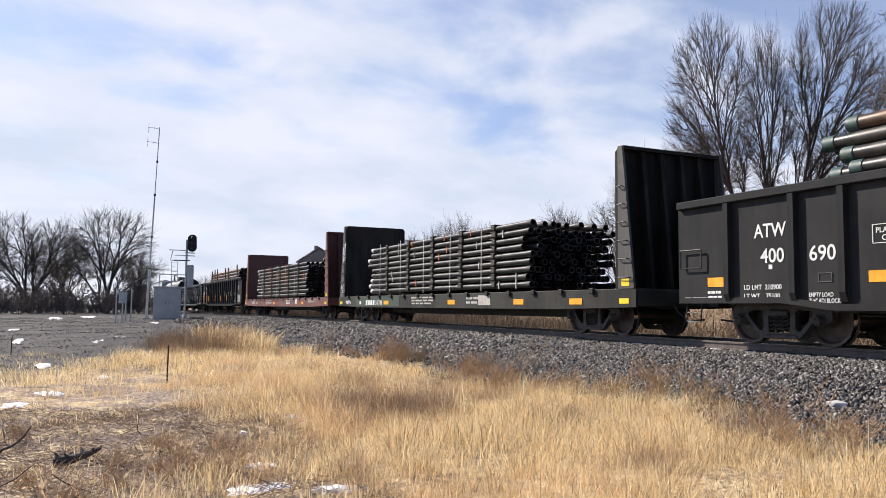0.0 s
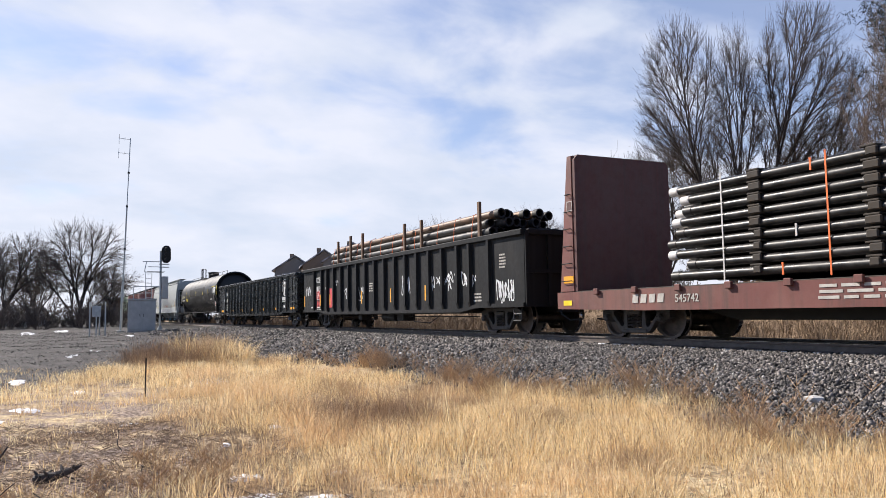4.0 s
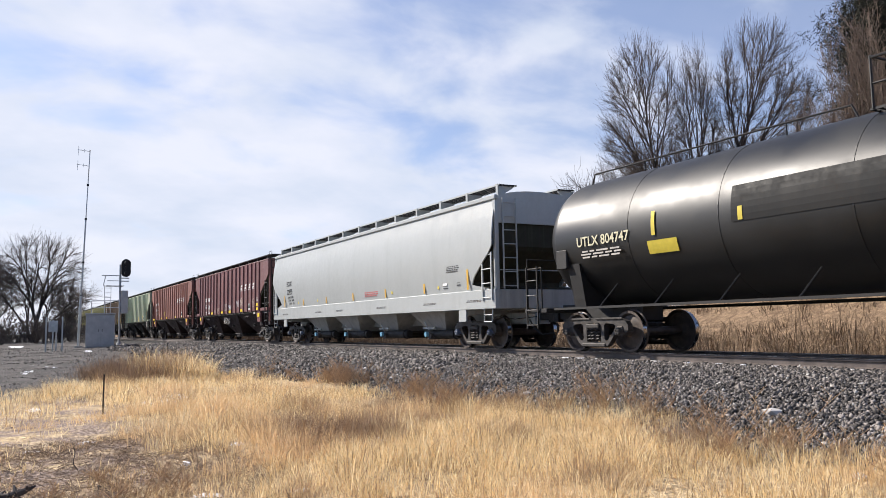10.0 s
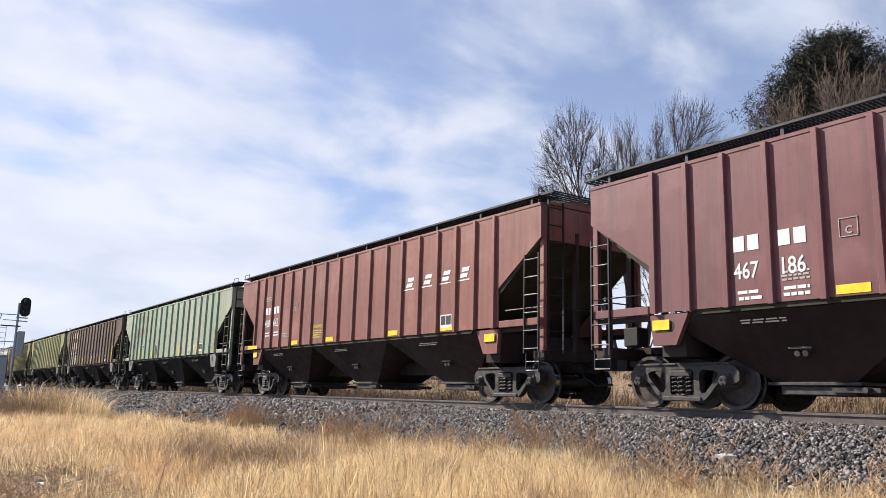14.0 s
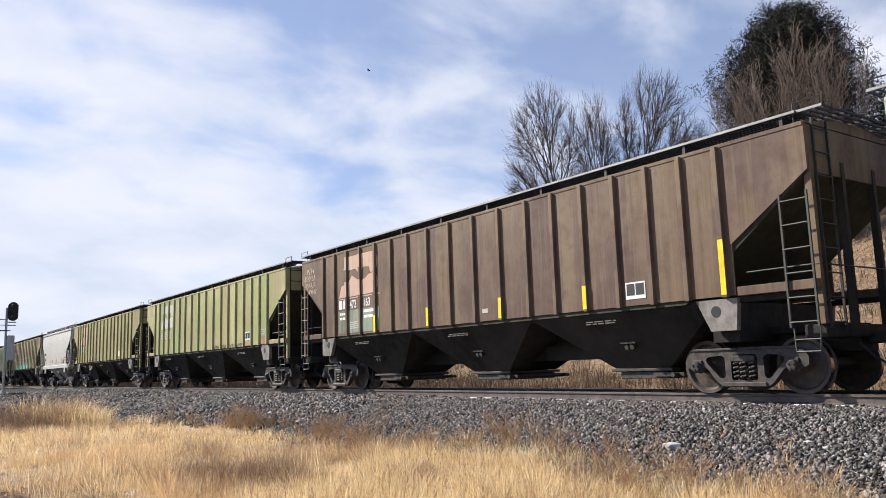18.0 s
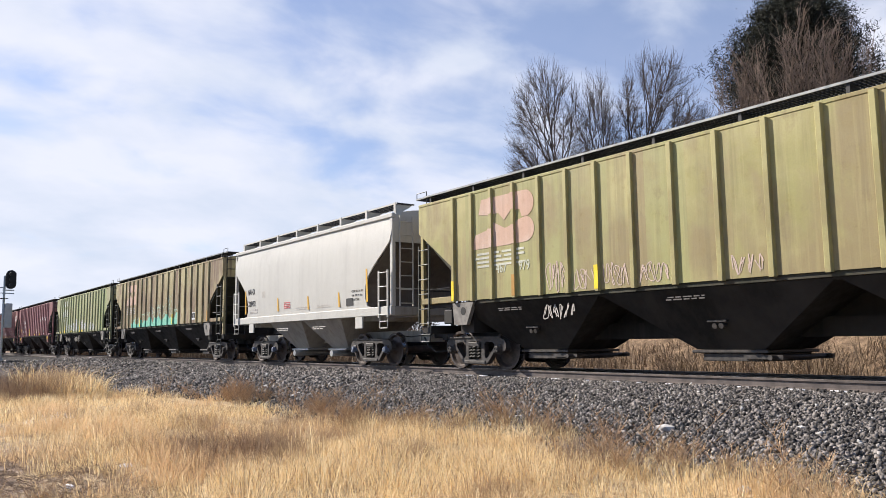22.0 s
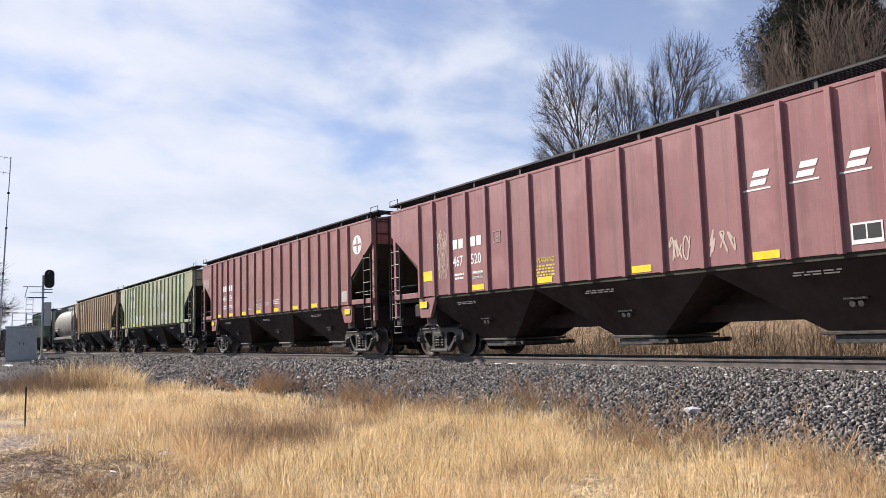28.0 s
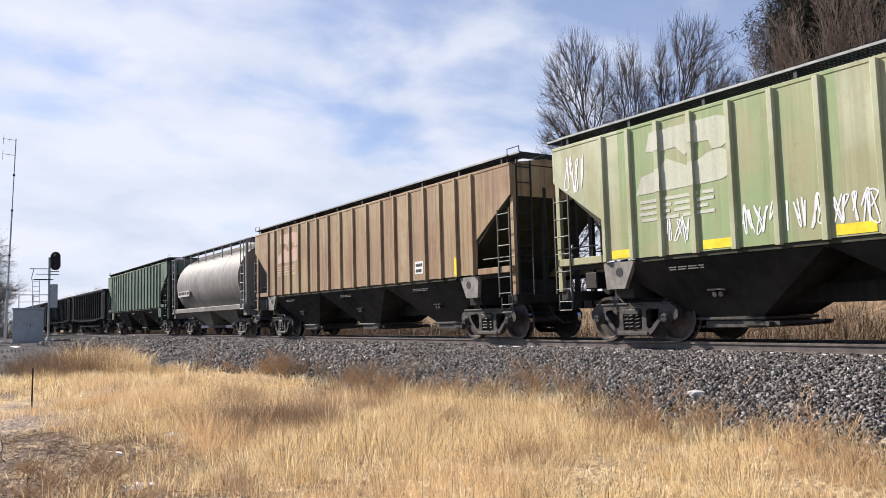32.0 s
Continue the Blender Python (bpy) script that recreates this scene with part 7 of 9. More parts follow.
def round_hopper(label, front, rear):
    """A short hopper with a rounded tub and open ends."""
    w, mid, half = wagon_base("covered_hopper", label, front, rear, category="covered hopper")
    coat = cached("dusty_grey", lambda: paint("dusty_grey", (0.27, 0.255, 0.235), (0.21, 0.195, 0.175), 0.45, 0.5, 0.45))
    h, cz, R = half - 0.9, 2.55, 1.52
    prof = [(-h + 0.25, 0), (-h + 0.15, R * 0.6), (-h, R), (h, R), (h - 0.15, R * 0.6), (h - 0.25, 0)]
    part("tub", Shape().lathe(prof, 40, "x", (0, 0, cz)), coat, w, "grey barrel-shaped tub", True)
    part("side_sill", Shape().box(-half, half, -1.52, -1.40, 1.16, 1.38, c=0.015).box(-half, half, 1.40, 1.52, 1.16, 1.38, c=0.015), coat, w)
    part("roof_rib", Shape().box(-h, h, -0.35, 0.35, cz + R - 0.05, cz + R + 0.12, c=0.02), coat, w)
    for side in (-1, 1):
        b = part("running_board", grating_mesh(2 * half - 0.6, 0.5, steel_pale), None, w, "grating walkway", at=pose(0, side * 0.85, cz + R + 0.18))
        for k in range(9):
            part("bracket", Shape().box(-0.03, 0.03, -0.02, 0.02, -0.55, 0), steel_pale, b, at=pose(-half + 0.6 + (2 * half - 1.2) * k / 8, side * 0.2, 0))
    for e in (-1, 1):
        for y in (-1.4, -0.5, 0.5, 1.4):
            part("end_post", Shape().box(*sorted((e * (half - 0.02), e * (half - 0.14))), y - 0.05, y + 0.05, 1.0, 4.15), coat, w)
        part("end_frame", Shape().box(*sorted((e * half, e * (half - 0.16))), -1.45, 1.45, 4.0, 4.15).box(*sorted((e * half, e * (half - 0.4))), -1.45, 1.45, 0.9, 1.16), coat, w)
        part("side_ladder", cached(("ladder_r",), lambda: ladder_mesh(3.0, 0.42, 0.37, steel_pale)), None, w, at=pose(half - 0.5 if e > 0 else -half + 0.08, -1.53, 1.1))
    part("label", Shape().box(-half + 1.3, -half + 3.4, -1.56, -1.535, 2.0, 2.3), letter_faded, w)
    bars(w, -half + 1.4, 2.1, 1.9, 0.14, 1, letter_black, 260, y=-1.562)
    for k, x in enumerate((-2.0, 2.0)):
        s = Shape().add([(x + a, b, 1.3) for a, b in ((-2, -1.3), (2, -1.3), (2, 1.3), (-2, 1.3))] + [(x + a, b, 0.5) for a, b in ((-0.5, -0.6), (0.5, -0.6), (0.5, 0.6), (-0.5, 0.6))], [(0, 1, 2, 3), (7, 6, 5, 4), (0, 1, 5, 4), (1, 2, 6, 5), (2, 3, 7, 6), (3, 0, 4, 7)])
        bay = part("hopper_bay", s, coat, w)
        part("outlet", Shape().box(x - 0.6, x + 0.6, -0.9, 0.9, 0.36, 0.49, c=0.01), galvanised, bay)
    part("centre_sill", Shape().box(-half + 0.1, half - 0.1, -0.26, 0.26, 0.68, 1.0), gear_black, w)
    couplers(w, half)
    for e in (-1, 1):
        truck(w, e * (half - 1.75), mid)


round_hopper("dusty grey two-bay hopper with barrel-shaped tub", -378.1, -389.8)
w, half = hopper("dark green ribbed covered hopper", -391.0, -408.0, coat_pine, black_under, steel_dark)
bars(w, post_x(half, 1) + 0.2, 3.4, 0.5, 0.3, 3, CACHE["milky"], 270, words=1)
for a, b in ((-409.4, -425.2), (-426.8, -442.4), (-444.0, -459.6), (-461.2, -476.8)):
    gondola("black ribbed open coal wagon", a, b, black_coat, z_top=3.4, z_bot=1.15, posts=15)

# all writing becomes meshes in one pass
made = []
for parent, text, x, z, size, mat, y, stretch, turn, name, label in LETTERS:
    c = bpy.data.curves.new(name, "FONT")
    c.body, c.size, c.offset, c.extrude = text, size, size * 0.012, 0.0015
    c.resolution_u = 3
    made.append(new(name, c))
graph = bpy.context.evaluated_depsgraph_get()
for ob, (parent, text, x, z, size, mat, y, stretch, turn, name, label) in zip(made, LETTERS):
    me = bpy.data.meshes.new_from_object(ob.evaluated_get(graph))
    me.materials.clear()
    me.materials.append(mat)
    part(name, me, None, parent, label or f"painted lettering {text}".replace("\n", " "), at=pose(x, y - 0.002, z, 90 + turn) @ Matrix.Diagonal((stretch, 1, 1, 1)))
    bpy.data.objects.remove(ob)

# ---------------------------------------------------------------- grass, stones, reeds


def mesh_np(name, verts, faces, mat, smooth=False):
    """A mesh from numpy arrays; faces is a list of index arrays, one for each face size."""
    me = bpy.data.meshes.new(name)
    me.vertices.add(len(verts))
    me.vertices.foreach_set("co", np.ascontiguousarray(verts, np.float32).ravel())
    loops = np.concatenate([f.ravel() for f in faces])
    sizes = np.concatenate([np.full(len(f), f.shape[1]) for f in faces])
    me.loops.add(len(loops))
    me.loops.foreach_set("vertex_index", loops.astype(np.int32))
    me.polygons.add(len(sizes))
    me.polygons.foreach_set("loop_start", np.concatenate([[0], np.cumsum(sizes)[:-1]]).astype(np.int32))
    me.materials.append(mat)
    me.update(calc_edges=True)
    if smooth:
        me.shade_smooth()
    return me


def blades(rng, x, y, z, height, width, lean, droop=0.35, away=None):
    """One bent, tapering blade for each place."""
    n = len(x)
    a = rng.uniform(0, math.tau, n) if away is None else away + rng.normal(0, 0.8, n)
    d = np.stack([np.cos(a), np.sin(a)], 1)
    face = rng.uniform(0, math.tau, n)
    s = np.stack([np.cos(face), np.sin(face)], 1) * (width / 2)[:, None]
    base = np.stack([x, y, z], 1)
    ln = lean * height
    def at(f, drop):
        p = base.copy()
        p[:, :2] += d * (ln * f ** 1.7)[:, None]
        p[:, 2] += height * (f - drop * f * f * droop)
        return p
    m, t = at(0.55, 0.5), at(1.0, 1.0)
    side = np.concatenate([s, np.zeros((n, 1))], 1)
    v = np.stack([base - side, base + side, m - side * 0.7, m + side * 0.7, t], 1).reshape(-1, 3)
    i = np.arange(n)[:, None] * 5
    return v, [np.concatenate([i, i + 1, i + 3, i + 2], 1), np.concatenate([i + 2, i + 3, i + 4], 1)]


def patchy(x, y, k=1.0, seed=0.0):
    """A cheap smooth field between 0 and 1."""
    x, y = x * k + seed, y * k - seed
    f = np.sin(x * 0.9 + 1.3 * np.sin(y * 0.7)) + np.sin(y * 1.1 + 1.1 * np.sin(x * 0.6 + 2)) + 0.6 * np.sin(x * 2.3 - y * 1.9)
    return np.clip(f / 5.2 + 0.5, 0, 1)


w = Tree("straw_grass")
isl = w.island()
gold = w.mix(w.ramp(isl, 0.0, 1.0), (0.72, 0.52, 0.27), (1.0, 0.88, 0.58))
gold = w.mix(w.ramp(isl, 0.80, 0.88), gold, (0.26, 0.175, 0.11))
rusty = w.mix(isl, (0.50, 0.32, 0.17), (0.88, 0.66, 0.40))
gold = w.mix(w.ramp(w.noise(0.55, 4, 0.6), 0.50, 0.64, 0, 0.85), gold, rusty)
gold = w.mix(w.ramp(w.noise(0.8, 3, 0.5, vec=w.mapped((1, 1, 0.01))), 0.56, 0.66, 0, 0.8), gold, w.mix(isl, (0.20, 0.125, 0.075), (0.44, 0.30, 0.19)))
gold = w.mix(w.ramp(w.noise(0.75, 3, 0.5, vec=w.mapped((1, 1, 0.01))), 0.40, 0.30, 0, 0.85), gold, w.mix(isl, (0.86, 0.70, 0.44), (0.98, 0.89, 0.66)))
# clump by clump, some paler and some dull
gold = w.mix(w.ramp(w.noise(4.5, 3, 0.6, vec=w.mapped((1, 1, 0.15))), 0.54, 0.68, 0, 0.6), gold, w.mix(isl, (0.34, 0.21, 0.12), (0.62, 0.44, 0.26)))
straw_mat = w.done(gold, 0.75, 0, 0.25)
# dry blades let some light through
through_light = w.t.nodes.new("ShaderNodeBsdfTranslucent")
w.put(gold, through_light.inputs["Color"])
blend = w.t.nodes.new("ShaderNodeMixShader")
blend.inputs[0].default_value = 0.42
w.t.links.new(w.bsdf.outputs[0], blend.inputs[1])
w.t.links.new(through_light.outputs[0], blend.inputs[2])
w.t.links.new(blend.outputs[0], w.t.nodes["Material Output"].inputs["Surface"])
w = Tree("reed_grass")
isl = w.island()
col = w.mix(isl, (0.115, 0.078, 0.05), (0.31, 0.225, 0.145))
col = w.mix(w.ramp(w.noise(0.2, 3, 0.5), 0.45, 0.65, 0, 0.7), col, (0.11, 0.08, 0.05))
reed_mat = w.done(col, 0.8, 0, 0.2)

rng = np.random.default_rng(7)


def bed_edge(x):
    """Where the grass ends and the ballast begins."""
    return 7.15 + 0.35 * np.sin(x * 0.55) + 0.25 * np.sin(x * 1.37 + 1) - 1.3 * step(-16, -26, x)


def tufts(count, x0, x1, y0, y1, per, height, width, spread, keep, seed):
    g = np.random.default_rng(seed)
    cx, cy = g.uniform(x0, x1, count), g.uniform(y0, y1, count)
    ok = g.uniform(0, 1, count) < keep(cx, cy)
    cx, cy = cx[ok], cy[ok]
    size = g.uniform(0.4, 1.4, len(cx)) * (0.38 + 0.62 * patchy(cx, cy, 1.3, 3) + 0.5 * patchy(cx, cy, 3.1, 7))
    k = np.repeat(np.arange(len(cx)), per)
    x = cx[k] + g.normal(0, spread, len(k))
    y = cy[k] + g.normal(0, spread, len(k))
    h = height * size[k] * g.uniform(0.45, 1.15, len(k))
    return blades(g, x, y, ground_z(x, y) - 0.02, h, g.uniform(0.5, 1.3, len(k)) * width, g.uniform(0.05, 1.0, len(k)) ** 1.2, away=np.arctan2(y - cy[k], x - cx[k]))


def oval(cx, cy, a, b, k=1.0):
    return lambda x, y: k * np.clip(1.6 - 1.6 * ((x - cx) ** 2 / a ** 2 + (y - cy) ** 2 / b ** 2), 0, 1)


def keep_near(x, y):
    d = patchy(x, y, 0.75, 1.0)
    k = np.clip((d - 0.22) * 2.6, 0.06, 1) * (0.35 + 0.65 * np.clip((patchy(x, y, 2.2, 4.0) - 0.25) * 3, 0, 1))
    k *= np.where(y < bed_edge(x), 1, np.clip(1 - (y - bed_edge(x)) / 0.6, 0, 1) * 0.6)
    k = np.where(x > -6.5, np.maximum(k, 0.5 * (y < bed_edge(x))), k)
    bare = step(3.2, 0.8, y) * (1 - 0.8 * step(-6.5, -4.5, x))
    return k * (1 - 0.9 * bare) * (1 - 0.85 * oval(-9.7, 3.8, 1.3, 1.1)(x, y)) * (1 - 0.6 * oval(-6.5, 6.8, 1.0, 0.9)(x, y))


def keep_far(x, y):
    k = np.clip((patchy(x, y, 0.6, 1.0) - 0.15) * 2.0, 0.05, 1)
    k *= np.where(y < bed_edge(x), 1, 0)
    yard = step(-18.5, -21.5, x + 1.3 * y + 3.0 * (patchy(x, y, 0.5, 5) - 0.5))
    return k * (1 - yard) * (1 - 0.8 * step(1.5, -2.5, y))


def field(name, label, lists, mat):
    vs, qs, ts, n = [], [], [], 0
    for v, (q, t) in lists:
        vs.append(v), qs.append(q + n), ts.append(t + n)
        n += len(v)
    return tagged(new(name, mesh_np(name, np.concatenate(vs), [np.concatenate(qs), np.concatenate(ts)], mat)), label, "grass", kind="stuff")


field("dry_grass", "golden dry winter grass in loose tufts", [
    tufts(7000, -15, -0.5, 0.2, 7.9, 32, 0.36, 0.0056, 0.085, keep_near, 1),
    tufts(1100, -16, 1.5, 1.5, 7.6, 5, 0.64, 0.006, 0.10, keep_near, 6),
    tufts(4200, -30, -14, -4.5, 7.0, 26, 0.38, 0.009, 0.11, keep_far, 2),
    tufts(520, -28, -22, 3.2, 5.6, 34, 0.85, 0.014, 0.12, lambda x, y: np.where((x + 25) ** 2 / 7 + (y - 4.4) ** 2 / 1.2 < 1, 0.45, 0.0), 3),
    tufts(900, -12, 1.5, -2.5, 3.0, 16, 0.20, 0.008, 0.10, lambda x, y: 0.45 * np.ones_like(x), 4),
    tufts(900, -24, -3, -4.5, 3.0, 14, 0.22, 0.010, 0.12, lambda x, y: 0.6 * np.ones_like(x), 5)], straw_mat)


def keep_bank(x, y):
    return np.clip(0.35 + 0.8 * patchy(x, y, 0.5, 2), 0, 1)


field("reeds", "tall brown dry reeds behind the track", [
    tufts(2600, -48, 14, 17.2, 22.5, 20, 1.15, 0.016, 0.16, keep_bank, 11),
    tufts(1500, -130, -45, 17.5, 23.0, 14, 1.3, 0.03, 0.25, keep_bank, 12),
    tufts(2600, -46, 14, 22.0, 33.0, 14, 0.6, 0.022, 0.2, keep_bank, 13)], reed_mat)

w = Tree("brown_grass")
isl = w.island()
brown_grass = w.done(w.mix(isl, (0.18, 0.115, 0.075), (0.58, 0.42, 0.27)), 0.8, 0, 0.2)


field("brown_grass", "brown feathery dead grass in darker clumps", [
    tufts(620, -11.2, -8.2, 2.4, 5.2, 26, 0.52, 0.0042, 0.10, oval(-9.7, 3.8, 1.3, 1.1, 0.9), 71),
    tufts(1300, -28, -21, 1.2, 5.4, 26, 0.85, 0.009, 0.13, oval(-24.5, 3.4, 2.8, 1.8, 0.6), 72),
    tufts(260, -13.5, -11.0, 4.6, 7.2, 22, 0.42, 0.005, 0.10, oval(-12.2, 6.0, 1.0, 1.0, 0.7), 73),
    tufts(240, -7.6, -5.4, 5.6, 7.8, 22, 0.40, 0.0045, 0.10, oval(-6.5, 6.8, 1.0, 0.9, 0.7), 74),
    tufts(1500, -14, 1.0, 1.8, 7.6, 9, 0.40, 0.0042, 0.11, lambda x, y: np.clip((patchy(x, y, 1.7, 8.0) - 0.5) * 3, 0, 0.8), 75),
    tufts(900, -12, -4, -1.5, 2.4, 12, 0.16, 0.0042, 0.10, lambda x, y: np.clip((patchy(x, y, 1.2, 6.0) - 0.4) * 2, 0, 0.6), 76)], brown_grass)

# brown weeds that lean out over the ballast's edge
w = Tree("weed_brown")
weed_mat = w.done(w.mix(w.island(), (0.27, 0.17, 0.10), (0.68, 0.49, 0.30)), 0.8, 0, 0.2)
weed_r = random.Random(12)


def weed(x, y, height, n, seed, name="dry_weed", label="brown dry weed with branching stalks"):
    r, s = random.Random(seed), Shape()
    z0 = float(ground_z(x, y)) - 0.02
    for k in range(n):
        a, l = r.uniform(0, math.tau), height * r.uniform(0.5, 1.0)
        tip = Vector((math.cos(a) * l * r.uniform(0.1, 0.9), math.sin(a) * l * r.uniform(0.1, 0.9), l * r.uniform(0.5, 1.0)))
        foot = Vector((r.uniform(-0.16, 0.16), r.uniform(-0.16, 0.16), 0))
        s.tube(foot, tip, 0.0042, 3, 0.002, caps=False)
        for j in range(11):
            f = r.uniform(0.25, 1.0)
            p = foot.lerp(tip, f)
            b = r.uniform(0, math.tau)
            s.tube(p, p + Vector((math.cos(b), math.sin(b), 0.9)) * l * 0.22 * r.uniform(0.5, 1), 0.0026, 3, 0.0014, caps=False)
    ob = thing(name, label, "weed", "weeds along the ballast", shape=s, mats=weed_mat)
    ob.location = (x, y, z0)
    return ob


for k in range(58):
    x = weed_r.uniform(-22, -1.5)
    y = float(bed_edge(x)) + weed_r.uniform(-0.75, 0.25)
    weed(x, y, weed_r.uniform(0.35, 0.8), weed_r.randrange(9, 20), 300 + k)
for k, (x, y, h) in enumerate(((-13.2, 7.9, 0.85), (-14.2, 7.6, 0.8), (-16.5, 7.5, 0.8), (-7.3, 1.0, 0.50), (-7.45, 1.35, 0.55), (-7.2, 0.7, 0.34), (-7.0, 1.15, 0.42), (-6.9, 0.35, 0.30), (-7.6, 0.4, 0.28), (-8.3, 0.8, 0.26), (-6.5, 0.0, 0.26), (-7.1, -0.3, 0.28), (-6.4, 1.4, 0.26), (-9.6, -0.5, 0.3))):
    weed(x, y, h, 10 if y > 5 else 15, 400 + k)

# ballast: real stones
w = Tree("ballast_stone")
isl = w.island()
col = w.mix(w.math("POWER", isl, 1.6), (0.017, 0.0155, 0.0145), (0.33, 0.295, 0.27))
col = w.mix(w.ramp(isl, 0.975, 0.99), col, (0.46, 0.45, 0.43))
col = w.mix(w.ramp(w.noise(30, 4, 0.6), 0.4, 0.7, 0, 0.4), col, (0.10, 0.095, 0.095))
stone_mat = w.done(col, 0.8, 0, 0.3)


def stones(g, x, y, z, size):
    n = len(x)
    rock = np.array([(1, 0, 0), (-1, 0, 0), (0, 1, 0), (0, -1, 0), (0, 0, 1), (0, 0, -1)], float)
    tri = np.array([(0, 2, 4), (2, 1, 4), (1, 3, 4), (3, 0, 4), (2, 0, 5), (1, 2, 5), (3, 1, 5), (0, 3, 5)])
    v = rock[None] * g.uniform(0.75, 1.75, (n, 1, 3)) + g.uniform(-0.48, 0.48, (n, 6, 3))
    v *= size[:, None, None] * 0.5
    q = g.normal(size=(n, 4))
    q /= np.linalg.norm(q, axis=1)[:, None]
    a, b, c, d = q.T
    R = np.stack([np.stack([1 - 2 * (c * c + d * d), 2 * (b * c - a * d), 2 * (b * d + a * c)], 1), np.stack([2 * (b * c + a * d), 1 - 2 * (b * b + d * d), 2 * (c * d - a * b)], 1), np.stack([2 * (b * d - a * c), 2 * (c * d + a * b), 1 - 2 * (b * b + c * c)], 1)], 1)
    v = np.einsum("nij,nkj->nki", R, v) + np.stack([x, y, z], 1)[:, None]
    f = tri[None] + 6 * np.arange(n)[:, None, None]
    return v.reshape(-1, 3), f.reshape(-1, 3)


g = np.random.default_rng(21)
lists = []
for n, x0, x1, lo, hi in ((88000, -17, -2.0, 0.020, 0.054), (36000, -34, -17, 0.040, 0.092), (14000, -60, -34, 0.06, 0.12)):
    x = g.uniform(x0, x1, n)
    y = bed_edge(x) - 0.5 + (11.95 - bed_edge(x) + 0.5) * g.uniform(0, 1, n) ** 0.85
    thin = g.uniform(0, 1, n) < np.clip((y - bed_edge(x) + 0.5) / 0.7, 0, 1)
    x, y = x[thin], y[thin]
    size = g.uniform(lo, hi, len(x))
    lists.append(stones(g, x, y, ground_z(x, y) + size * g.uniform(-0.05, 0.65, len(x)), size))
    m = n // 5
    x, y = g.uniform(x0, x1, m), g.uniform(12.05, 14.6, m)
    size = g.uniform(lo, hi, m)
    lists.append(stones(g, x, y, np.minimum(ground_z(x, y), -0.20) + size * 0.05 - 0.02, size))
x, y = g.uniform(-60, -17, 16000), g.uniform(-10, 6.5, 16000)
yard = g.uniform(0, 1, len(x)) < 0.9 * step(-18.0, -21.5, x + 1.3 * y)
x, y = x[yard], y[yard]
size = g.uniform(0.02, 0.055, len(x))
lists.append(stones(g, x, y, ground_z(x, y) + size * 0.05, size))
n, vs, fs = 0, [], []
for v, f in lists:
    vs.append(v), fs.append(f + n)
    n += len(v)
tagged(new("ballast_stones", mesh_np("ballast_stones", np.concatenate(vs), [np.concatenate(fs)], stone_mat)), "grey crushed stone ballast", "ballast", kind="stuff")

# loose pale rocks
pale_rock = plain("pale_rock", (0.50, 0.48, 0.46), 0.8, 0, 0.2, 12.0)
rock_r = random.Random(3)
for k, (x, y, s0) in enumerate(((-11.5, 8.0, 0.22), (-6.8, 8.5, 0.24), (-6.6, 10.1, 0.15), (-4.2, 6.3, 0.15), (-9.5, 8.3, 0.13), (-14.6, 8.9, 0.15), (-17.5, 8.4, 0.16), (-8.6, 9.6, 0.12), (-5.2, 9.0, 0.12), (-12.8, 9.5, 0.12), (-5.0, 6.9, 0.14), (-20.0, 8.6, 0.2))):
    bm = bmesh.new()
    bmesh.ops.create_icosphere(bm, subdivisions=1, radius=s0 / 2)
    for v in bm.verts:
        v.co *= rock_r.uniform(0.75, 1.15)
        v.co.z *= 0.55
        v.co.x *= 1.25
    me = bpy.data.meshes.new("rock")
    bm.to_mesh(me)
    bm.free()
    me.materials.append(pale_rock)
    ob = tagged(new("rock", me), "pale loose rock lying on the ballast", "rock", "loose rocks")
    ob.matrix_basis = pose(x, y, float(ground_z(x, y)) + s0 * 0.12, 0, 0, rock_r.uniform(0, 360))

